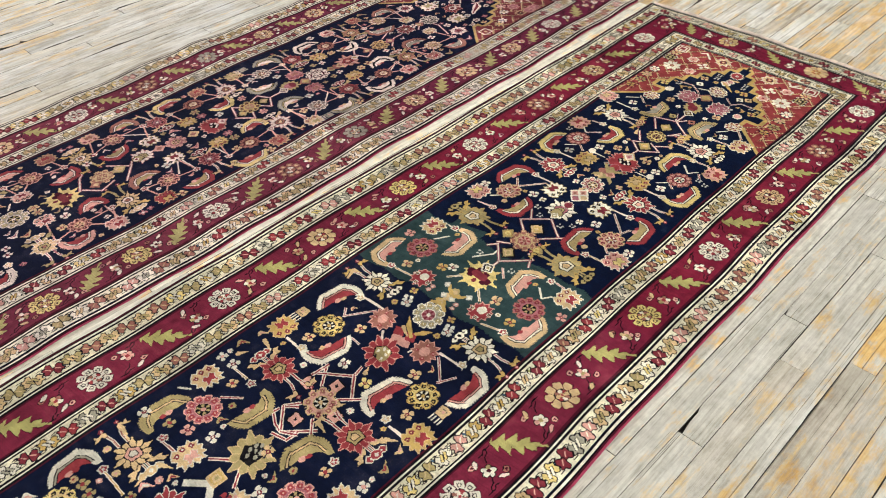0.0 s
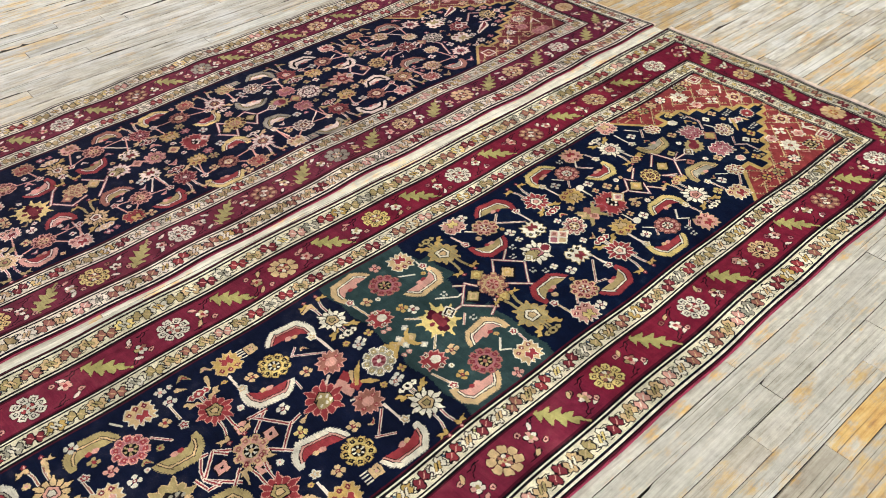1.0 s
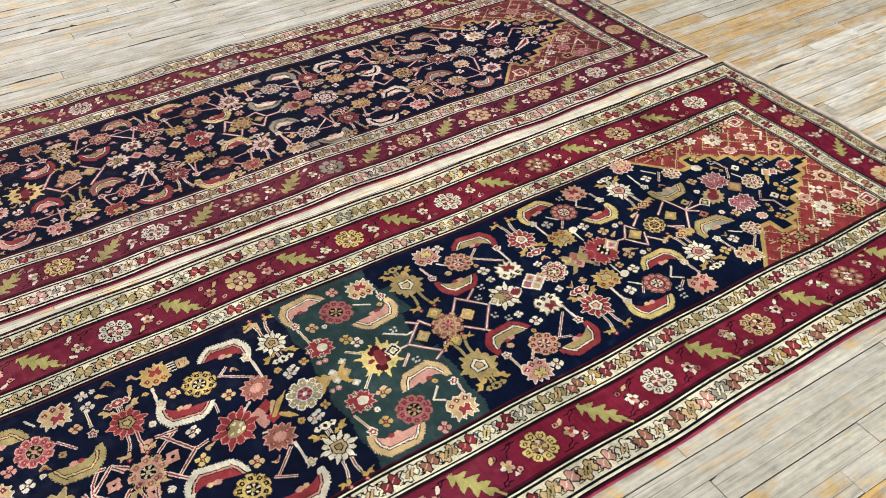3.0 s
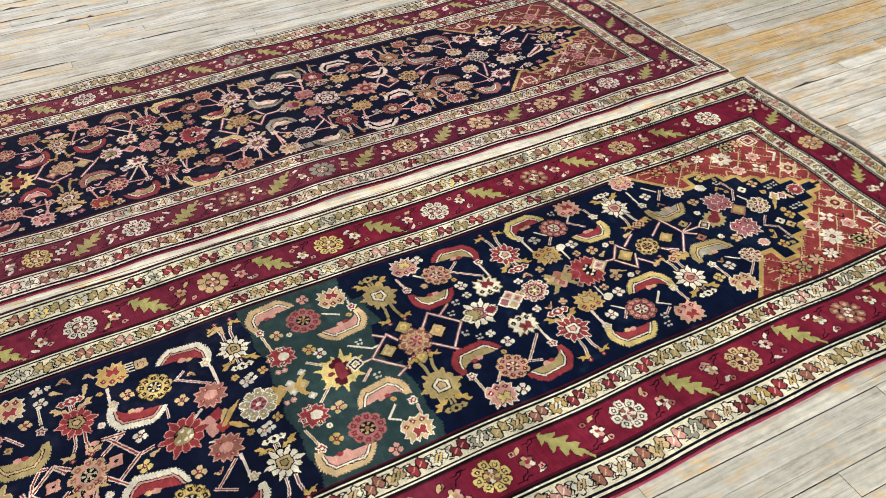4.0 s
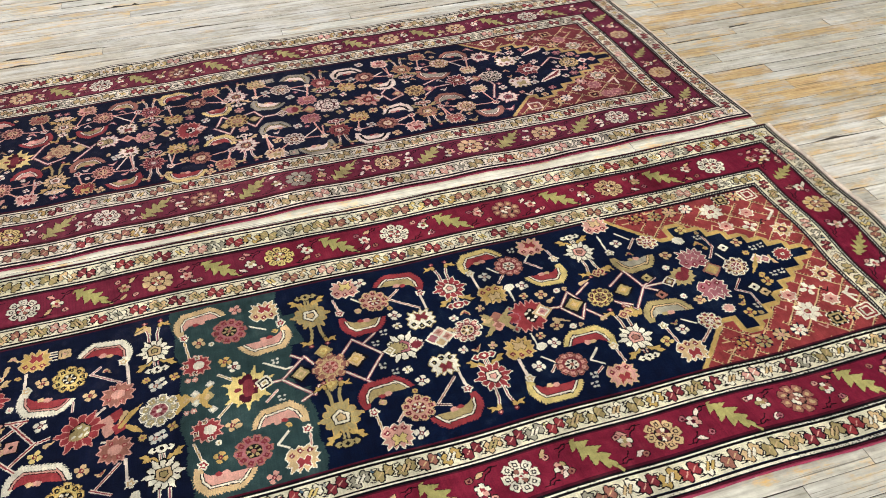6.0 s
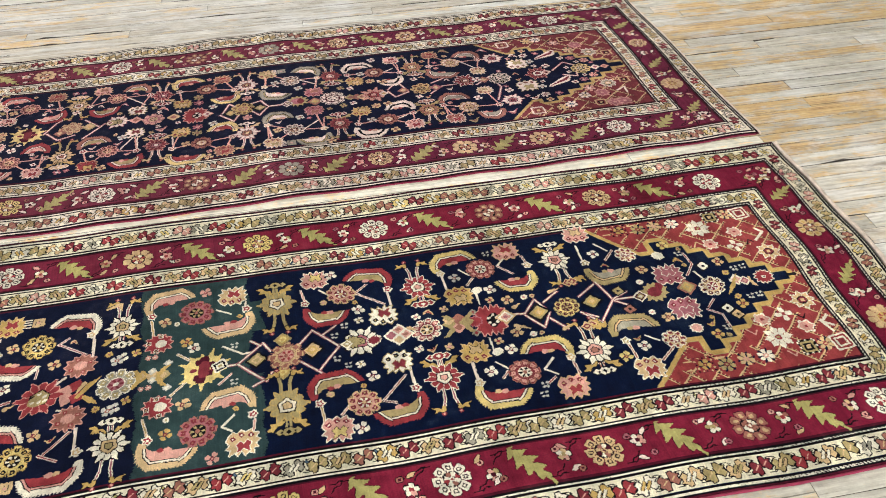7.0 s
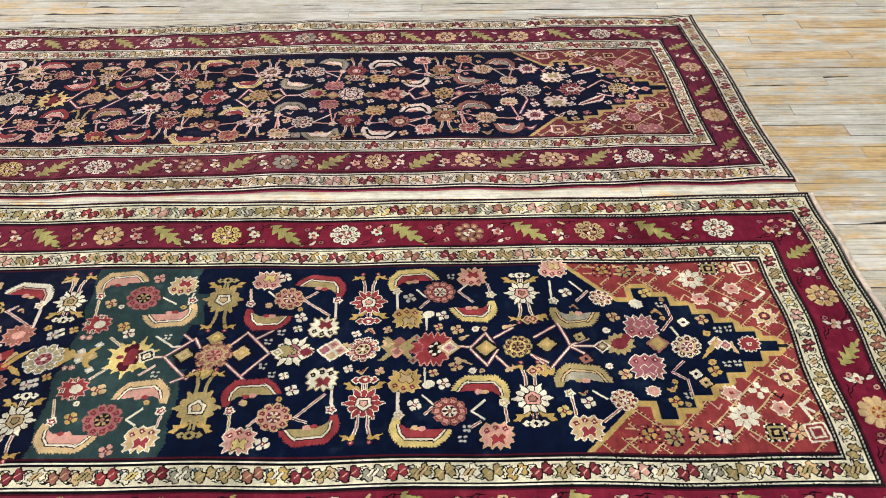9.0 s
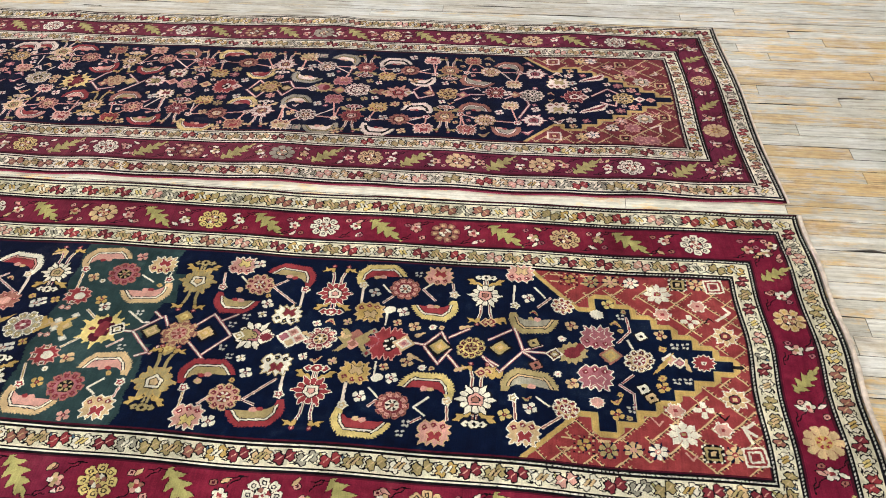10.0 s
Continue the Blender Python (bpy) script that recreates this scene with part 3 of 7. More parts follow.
def guard_runs(w, x_end, x_start, seed):
    """Leaf scrolls of the cream guard borders, unit by unit, on all four sides."""
    rng = random.Random(seed)
    solid, lined, pitch = (RED, ROSE, OLIVE, MAROON, ROSE, PINK, MAROON), (OLIVE, TAN, GREY, OLIVE, GOLD, OLIVE, YELLOW), 0.0450
    for d, width in ((0.0445, 0.050), (0.224, 0.044)):
        for side in (1, -1):
            v = side * (w.half - d)
            x, i = x_end - d / 1.19 - 0.010, rng.randrange(2)
            while x > max(x_start + d, -2.95):
                guard_unit(w, x, v, 0, side, width, i % 2, rng.choice(lined if i % 2 else solid), rng)
                i, x = i + 1, x - pitch + rng.uniform(-0.002, 0.002)
        x = x_end - d / 1.19
        v, i = -w.half + d + 0.040, 0
        while v < w.half - d - 0.018:
            guard_unit(w, x, v, 1, -1, width * 0.84, i % 2, rng.choice(lined if i % 2 else solid), rng)
            i, v = i + 1, v + pitch


def guard_unit(w, x, v, upright, side, width, kind, dye, rng):
    """One unit of the guard scroll: two slanting wings about a striped waist, then a vine, a sliver of a leaf and a row of dashes."""
    size, turn = width / 0.046, math.pi / 2 if upright else 0.0
    way = -side if upright else side

    def at(a, b):
        a, b = a * size / 1000, b * size * side / 1000
        return (x + b, v + a) if upright else (x + a, v + b)
    light = {RED: PINK, MAROON: PINK, GOLD: CREAM, ROSE: TAN, TAN: CREAM, OLIVE: TAN, GREY: CREAM, YELLOW: CREAM, PINK: CREAM}[dye]
    # vine and sliver towards the next unit
    w.line([at(-31, 15), at(-20, 16), at(-14, 11)], BLACK, 0.0011)
    w.line([at(-26, -15), at(-16, -16), at(-9, -12)], BLACK, 0.0011)
    w.line([at(-25, -12), at(-19, -4)], BLACK, 0.0032)
    w.line([at(-25, -12), at(-19, -4)], rng.choice((PALE, PALE, CREAM, CREAM, BLUE, LEAF)), 0.0019)
    for a in (-28, -25, -22, -19):
        w.square(*at(a, 30 + a * 0.8), 0.0012, (BLACK,))
    other = [(-a, -b) for a, b in WING]
    body = dye if kind == 0 else rng.choice((dye, light))
    for wing in (WING, other):
        w.patch(x, v, wing, ((-0.0023, BLACK), (0.0, body)), way, turn, size * rng.uniform(1.00, 1.10), tall=1.22)
    if kind == 0:
        for e in (1, -1):
            w.line([at(e * 5, e * 1), at(e * 13, e * -8)], light, 0.0013)
    else:
        for a in (-5.5, 4.5):
            w.line([at(a - 4, 7), at(a + 4.5, -7)], BLACK, 0.0040)
            w.line([at(a - 4, 7), at(a + 4.5, -7)], dye if body == light else light, 0.0026)


def oak_leaf(w, x, v, angle, flip, size=1.0):
    """The lobed green leaf of the main border."""
    k, U, V = w.window(x, v, 0.07 * size)
    c, s = math.cos(angle), math.sin(angle)
    a, b = U * c + V * s, (V * c - U * s) * flip
    L = 0.050 * size
    t = (a + L) / (2 * L)
    env = np.clip(np.sin(np.clip(t, 0, 1) * math.pi) ** 0.55, 0, 1) * (1.08 - 0.35 * t)
    saw = ((t * 4.2 + np.sign(b) * 0.22) % 1.0)
    rim = 0.0262 * size * env * (0.24 + 0.90 * saw)
    inside = (t > 0) & (t < 1)
    k[inside & (np.abs(b) < rim + 0.0022)] = WINE
    k[inside & (np.abs(b) < rim)] = LEAF
    stem = (np.abs(b) < 0.003) & (t > 0.92) & (t < 1.12)
    k[stem] = LEAF


def border_rosette(w, x, v, r, petal, heart, ring, form):
    """Eight square-cut petals round a heart of small dots; clusters have framed petals."""
    for i in range(8):
        a = i * math.pi / 4 + (0.0 if form == "cluster" else 0.2)
        px, pv = x + 0.70 * r * math.cos(a), v + 0.70 * r * math.sin(a)
        w.blob(px, pv, r * 0.31, r * 0.29, WINE, a, 5.0)
        w.blob(px, pv, r * 0.27, r * 0.25, petal, a, 5.0)
        if form == "cluster":
            w.blob(px, pv, r * 0.125, r * 0.125, BLACK, a, 4.0)
            w.blob(px, pv, r * 0.070, r * 0.070, petal, a, 4.0)
        elif ring is not None:
            w.blob(px, pv, r * 0.13, r * 0.11, ring, a, 3.0)
    w.blob(x, v, r * 0.44, r * 0.44, BLACK, 0, 3)
    for i in range(8):
        a = i * math.pi / 4 + 0.39
        w.square(x + 0.29 * r * math.cos(a), v + 0.29 * r * math.sin(a), r * 0.115, ((heart, CREAM, ROSE, petal)[i % 4],), a)
    w.square(x, v, r * 0.14, (petal, heart), 0.4)


def border_buds(w, x, v, rng, upright=False, spread=1.0):
    """The scatter of small buds and chips between a leaf and a rosette."""
    def at(a, b):
        return (x + b, v + a) if upright else (x + a, v + b)
    chips = (CREAM, PINK, CREAM, ROSE, PINK, OLIVE, BLUSH)
    for s in (1, -1):
        w.line([at(a * s, b * s) for a, b in ((-0.046, -0.038), (-0.028, -0.039), (-0.020, -0.033), (-0.010, -0.034))], BLACK, 0.0012)
        w.line([at(a * s, b * s) for a, b in ((0.010, 0.014), (0.018, 0.026), (0.030, 0.030), (0.034, 0.038))], BLACK, 0.0012)
    px, pv = at(rng.uniform(-0.005, 0.005), rng.uniform(-0.010, 0.010))
    petal, turn = rng.choice((CREAM, CREAM, TAN, PINK)), rng.random()
    for grow, paint in ((0.0018, BLACK), (0.0, None)):
        for i in range(5):
            a = i * 2 * math.pi / 5 + turn
            w.blob(px + 0.0092 * math.cos(a), pv + 0.0092 * math.sin(a), 0.0058 + grow, 0.0052 + grow, paint if paint is not None else petal if i % 2 else chips[(i + int(turn * 7)) % 7], a, 3)
    w.square(px, pv, 0.0044, (rng.choice((RED, OLIVE, WINE)),))
    for s in (-1, 1):
        # a framed bud and a slanted chip to each side
        a, b = at(s * rng.uniform(0.014, 0.024), -s * rng.uniform(0.020, 0.030) * spread)
        dye = rng.choice((PINK, ROSE, MAUVE, PINK))
        w.blob(a, b, 0.0086, 0.0072, BLACK, 0.4, 3)
        w.blob(a, b, 0.0070, 0.0056, dye, 0.4, 3)
        w.square(a, b, 0.0026, (WINE,))
        a, b = at(rng.uniform(-0.022, 0.022), s * rng.uniform(0.024, 0.033) * spread)
        lean = rng.choice((0.5, -0.5, 0.9))
        w.blob(a, b, 0.0128, 0.0062, BLACK, lean, 1.6)
        w.blob(a, b, 0.0108, 0.0046, rng.choice((CREAM, BLUSH, PINK, BLUSH, TAN)), lean, 1.6)


def main_border_side(w, v, centres, colours, angle, flip, seed, x_left):
    rng = random.Random(seed)
    for x, (petal, heart, ring, form) in zip(centres, colours):
        border_rosette(w, x, v, 0.0385, petal, heart, ring, form)
    step = centres[1] - centres[0]
    leaves = [(a + b) / 2 for a, b in zip(centres, centres[1:])] + [centres[0] - step / 2]
    for x in leaves:
        oak_leaf(w, x, v, angle, flip, 1.04)
    for a, b in zip(sorted(list(centres) + leaves), sorted(list(centres) + leaves)[1:]):
        border_buds(w, (a + b) / 2, v, rng)
    x, i = min(leaves) - step / 2, 0
    while x > x_left:
        if i % 2 == 0:
            border_rosette(w, x, v, 0.0385, *colours[i // 2 % len(colours)])
        else:
            oak_leaf(w, x, v, angle, flip)
        border_buds(w, x + step / 4, v, rng)
        i, x = i + 1, x - step / 2


def swell(mask):
    """The mask grown by one knot to all sides."""
    out = mask.copy()
    out[1:] |= mask[:-1]
    out[:-1] |= mask[1:]
    out[:, 1:] |= mask[:, :-1]
    out[:, :-1] |= mask[:, 1:]
    return out


def spandrels(w, x_tip, shoulder, x_end, scheme):
    """Red corner fields with a stepped gold edge that close the navy ground to a point."""
    X, V = np.meshgrid(w.x, np.abs(w.v))
    start, lo, notch0, notch1, high, foot = shoulder
    b = np.full(w.x.shape, 1.0)
    x = w.x
    s = (x > start) & (x <= lo[0])
    b[s] = w.half - 0.266 + (lo[1] - w.half + 0.266) * (x[s] - start) / (lo[0] - start)
    b[(x > lo[0]) & (x <= notch0)] = lo[1]
    b[(x > notch0) & (x <= notch1)] = high
    s = x > notch1
    n = 6
    step = (x_tip - notch1) / n
    b[s] = np.maximum(0.014, foot - np.floor((x[s] - notch1) / step) * (foot - 0.014) / (n - 1))
    b[x > x_tip] = -1.0
    field = (w.half - V > 0.264) & ((x_end - X) * 1.19 > 0.264)
    navy = (V < b[None, :]) & field
    edge = navy.copy()
    reach = max(1, int(round(0.0155 / (w.v[1] - w.v[0]))))
    for _ in range(reach):
        edge = swell(edge)
    part = field & (X > start - 0.02)
    w.knot[part & ~navy & ~edge] = scheme[0]
    w.knot[part & edge & ~navy] = GOLD
    w.knot[part & edge & ~navy & swell(~edge)] = scheme[1]
    w.knot[part & edge & ~navy & swell(navy)] = scheme[1]
    w.line([(x_tip, 0), (x_end - 0.225, 0)], BLACK, 0.004)
    return part & ~navy & ~edge


def corner_lattice(w, mask, dye, seed):
    """Thin gold diagonals with short barbs over the red corners."""
    X, V = np.meshgrid(w.x, np.abs(w.v))
    for k, off, pitch in ((1, 0.0, 0.062), (-1, 0.020, 0.054)):
        q = (X + k * V * 1.05 + off) / pitch
        f = q - np.floor(q)
        run = np.floor((X - k * V * 1.05) / 0.052 + np.floor(q) * 0.37)
        kept = (np.sin(run * 12.9 + np.floor(q) * 78.2) * 43758.5) % 1.0 < 0.74
        f = np.where(kept, f + 0.018 * np.sin((X - k * V) * 90), 1.0)
        w.knot[mask & (f < 0.125)] = np.where(int(off * 100) % 2 == 0, BLACK, dye)
        w.knot[mask & (f < 0.080)] = dye
        g = ((X - k * V) / 0.0125) % 1.0
        w.knot[mask & (f < 0.22) & (g < 0.20) & kept] = dye
    rng = random.Random(seed)
    for _ in range(26):
        x, v = rng.uniform(-0.60, -0.19), rng.uniform(0.03, 0.25)
        for s in (1, -1):
            k, U, V2 = w.window(x, s * v, 0.016)
            if k.size and (k == CORAL).mean() > 0.75:
                w.line([(x - 0.012, s * (v - 0.009)), (x, s * (v + 0.008)), (x + 0.010, s * (v - 0.004))], rng.choice((TAN, PINK, TAN, BLACK)), 0.0018)


def dyed(w, seed, tint, abrash_and_dimming, faded=0.0):
    """Dye colours per knot in linear light, with dye-lot bands along the rug and knot-to-knot scatter."""
    table = np.array([srgb(*DYES[i]) for i in range(len(DYES))])
    col = table[w.knot]
    rng = np.random.RandomState(seed)
    band = np.ones(len(w.x))
    for f, a in ((2.3, 0.05), (7.1, 0.05), (19.0, 0.04), (61.0, 0.03)):
        band += a * np.sin(w.x * f * 2 * math.pi + rng.rand() * 6.28)
    rows = 1 + 0.05 * rng.randn(len(w.x))
    col = col * (band * rows)[None, :, None] * (1 + 0.065 * rng.randn(*w.knot.shape))[:, :, None]
    col = col * np.array(tint)[None, None, :]
    grey = col @ np.array((0.3, 0.55, 0.15))
    col = col + (grey[:, :, None] - col) * faded
    patina = np.zeros(w.knot.shape)
    for size, a in ((0.16, 0.5), (0.045, 0.6), (0.014, 0.7)):
        n, m = int(2 * w.half / size) + 3, int((w.x[-1] - w.x[0]) / size) + 3
        g = rng.randn(n, m)
        gx, gv = (w.x - w.x[0]) / size, (w.v + w.half) / size
        ix, iv = gx.astype(int), gv.astype(int)
        fx, fv = (gx - ix)[None, :], (gv - iv)[:, None]
        fx, fv = fx * fx * (3 - 2 * fx), fv * fv * (3 - 2 * fv)
        rows0 = g[iv][:, ix] * (1 - fx) + g[iv][:, ix + 1] * fx
        rows1 = g[iv + 1][:, ix] * (1 - fx) + g[iv + 1][:, ix + 1] * fx
        patina += a * (rows0 * (1 - fv) + rows1 * fv)
    col = col * np.clip(1 + 0.14 * patina, 0.6, 1.5)[:, :, None]
    # rubbed pile lets the pale foundation through
    bare = np.clip(patina - 0.5, 0, 2)[:, :, None] * (0.012 + 0.03 * (rng.rand(*w.knot.shape) > 0.9)[:, :, None])
    col = col + (np.array((0.42, 0.34, 0.26)) - col) * bare
    # gain per dye and stretch: abrash, and a plain dimming of CREAM and IVORY
    for dye, x0, x1, mul in abrash_and_dimming:
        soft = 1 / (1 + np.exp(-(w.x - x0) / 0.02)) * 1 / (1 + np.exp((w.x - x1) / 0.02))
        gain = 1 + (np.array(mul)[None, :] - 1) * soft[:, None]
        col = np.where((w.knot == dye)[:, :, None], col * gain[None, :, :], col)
    return np.clip(col, 0.002, 0.95)


def weave(root, w, region, names, colours, lay, mat):
    """Turns the knots into one pile mesh a region, laid over the floor by lay(x, v)."""
    ny, nx = w.knot.shape
    XE, VE = np.meshgrid(w.xe, w.ve)
    px, py, pz = lay(XE, VE)
    sunk = np.zeros(len(DYES))
    for dye, h in SUNK.items():
        sunk[dye] = h
    hk = sunk[w.knot] + np.random.RandomState(3).uniform(-0.00025, 0.00025, w.knot.shape)
    pad = np.pad(hk, 1, mode='edge')
    pz = pz + (pad[1:, 1:] + pad[:-1, 1:] + pad[1:, :-1] + pad[:-1, :-1]) / 4
    rim = np.zeros(pz.shape, bool)
    rim[0], rim[-1], rim[:, 0], rim[:, -1] = True, True, True, True
    pz = np.where(rim, 0.0012, pz)
    ids = np.arange((ny + 1) * (nx + 1)).reshape(ny + 1, nx + 1)
    quads = np.stack([ids[:-1, :-1], ids[:-1, 1:], ids[1:, 1:], ids[1:, :-1]], -1)
    co = np.stack([px, py, pz], -1).reshape(-1, 3)
    for r, (name, label) in enumerate(names):
        sel = region == r
        q = quads[sel]
        used, inv = np.unique(q.reshape(-1), return_inverse=True)
        me = bpy.data.meshes.new(name)
        me.vertices.add(len(used))
        me.vertices.foreach_set("co", co[used].astype(np.float32).ravel())
        me.loops.add(len(q) * 4)
        me.loops.foreach_set("vertex_index", inv.astype(np.int32).ravel())
        me.polygons.add(len(q))
        me.polygons.foreach_set("loop_start", np.arange(0, len(q) * 4, 4, dtype=np.int32))
        me.update(calc_edges=True)
        at = me.attributes.new("dye", 'FLOAT_COLOR', 'FACE')
        rgba = np.ones((len(q), 4), np.float32)
        rgba[:, :3] = colours[sel]
        at.data.foreach_set("color", rgba.ravel())
        me.polygons.foreach_set("use_smooth", np.ones(len(q), dtype=bool))
        me.materials.append(mat)
        ob = new(name, me)
        ob.parent = root
        tagged(ob, label)


def run_on(w, x_start, x_from, period):
    """Carries the pattern on, repeat by repeat, towards the other end of the rug."""
    for j, x in enumerate(w.x):
        if x_start + 0.235 < x < x_from:
            w.knot[:, j] = w.knot[:, int(np.argmin(np.abs(w.x - (x + period))))]


def cord(root, name, xs, v, lay, radius, mat, lift, label, across=False, x_fixed=0.0):
    """An overcast edge: a round cord that follows the rug's rim, thick and thin."""
    rng = random.Random(17)
    n, bm = 7, bmesh.new()
    rings = []
    for i, s in enumerate(xs):
        a, b = (np.array([[x_fixed]]), np.array([[s]])) if across else (np.array([[s]]), np.array([[v]]))
        x, y, z = (float(c[0, 0]) for c in lay(a, b))
        r = radius * (0.85 + 0.3 * rng.random())
        z = max(r * 0.9, min(z - 0.004 + lift, 0.004))
        ring = []
        for k in range(n):
            t = 2 * math.pi * k / n
            if across:
                ring.append(bm.verts.new((x + r * math.cos(t), y, z + r * 0.9 * math.sin(t))))
            else:
                ring.append(bm.verts.new((x, y + r * math.cos(t), z + r * 0.9 * math.sin(t))))
        rings.append(ring)
    for a, b in zip(rings, rings[1:]):
        for k in range(n):
            bm.faces.new((a[k], a[(k + 1) % n], b[(k + 1) % n], b[k]))
    bm.faces.new(rings[0])
    bm.faces.new(rings[-1][::-1])
    bmesh.ops.recalc_face_normals(bm, faces=bm.faces)
    for f in bm.faces:
        f.smooth = True
    mesh_object(name, bm, mat, root, label)


def column_edges(x0, x_fine, x1, pitch):
    """Knot columns: full density where the pile is seen, wider ones beyond."""
    coarse = np.arange(x0, x_fine, 0.009)
    return np.concatenate([coarse, np.arange(x_fine, x1 + pitch / 2, pitch)])


REGIONS = (("outer_guard_border", "cream guard border with small leaf scrolls"), ("main_border", "crimson border with rosettes and green leaves"),
           ("inner_guard_border", "cream inner guard border with leaf scrolls"), ("field", "navy field of flowers with red corners"))


def rosette_kinds():
    white = (CREAM, RED, WINE, "cluster")
    tan = (TAN, RED, None, "petals")
    yellow = (YELLOW, ROSE, GOLD, "cluster")
    brown = (ROSE, CREAM, TAN, "petals")
    rose = (TAN, WINE, ROSE, "cluster")
    slate = (GREY, TAN, None, "petals")
    return white, tan, yellow, brown, rose, slate


WHITE_R, TAN_R, YELLOW_R, BROWN_R, ROSE_R, SLATE_R = rosette_kinds()


def both(fn, x, v, *args, **kw):
    """Draws a motif on both sides of the axis."""
    for s in (1, -1):
        fn(x, s * v, *args, **kw)


def leaf(w, tip, bend, head, *dyes):
    for s in (1, -1):
        way = 0.016 if head[1] > bend[1] else -0.016
        w.curled_leaf((tip[0], s * (tip[1] + way * 0.6)), (bend[0] + (0.012 if tip[0] > bend[0] else -0.012), s * (bend[1] + way)), (head[0], s * head[1]), *dyes)


FILL = ((TAN, RED), (CREAM, OLIVE), (TAN, PINK), (OLIVE, RED), (CREAM, PINK), (GOLD, ROSE), (PINK, CREAM))


FILL_MAUVE = ((BLUSH, MAROON), (PINK, MAUVE), (MAUVE, BLUSH), (OLIVE, ROSE), (TAN, RED), (BLUSH, MAUVE), (MAUVE, PINK))


def yellow_bloom(w, x, v=0.0):
    """The ragged yellow flower with a dark red clover at its heart."""
    w.blob(x - 0.002, v, 0.040, 0.040, YELLOW, 0, 2.6)
    for i, far in enumerate((0.058, 0.050, 0.060, 0.047, 0.054, 0.060, 0.048, 0.058, 0.050, 0.060, 0.047, 0.056, 0.050)):
        a = 0.35 + i * 2 * math.pi / 13
        w.stroke([(x + 0.024 * math.cos(a), v + 0.024 * math.sin(a)), (x + far * math.cos(a), v + far * math.sin(a))], (0.011, 0.0015), YELLOW)
    for a, b in ((-0.011, 0.022), (-0.010, -0.022), (0.012, 0.012), (0.010, -0.011), (-0.002, 0.030), (-0.004, -0.030)):
        w.blob(x + a, v + b, 0.0105, 0.0090, WINE, 0, 3)
    w.blob(x, v, 0.012, 0.024, MAROON, 0, 3)
    w.blob(x - 0.022, v, 0.008, 0.006, MAROON)
    w.blob(x + 0.022, v, 0.008, 0.006, MAROON)


def stalk(w, dye, *path):
    """A pale stem, or one with a coloured core; thinner on the coarser of the two rugs."""
    if w.pitch > 0.002:
        w.line(list(path), PINK if dye in (MAUVE, ROSE) else BLUSH, 0.0024)
        return
    plain = dye in (PALE, GREY)
    w.line(list(path), CREAM if plain else BLUSH, 0.0024 if plain else 0.0032, None if plain else dye)


def sprigs(w, dye, *places):
    for x, v in places:
        w.sprig(x, v, 0.0150, dye, MAROON if dye != PALE else ROSE)


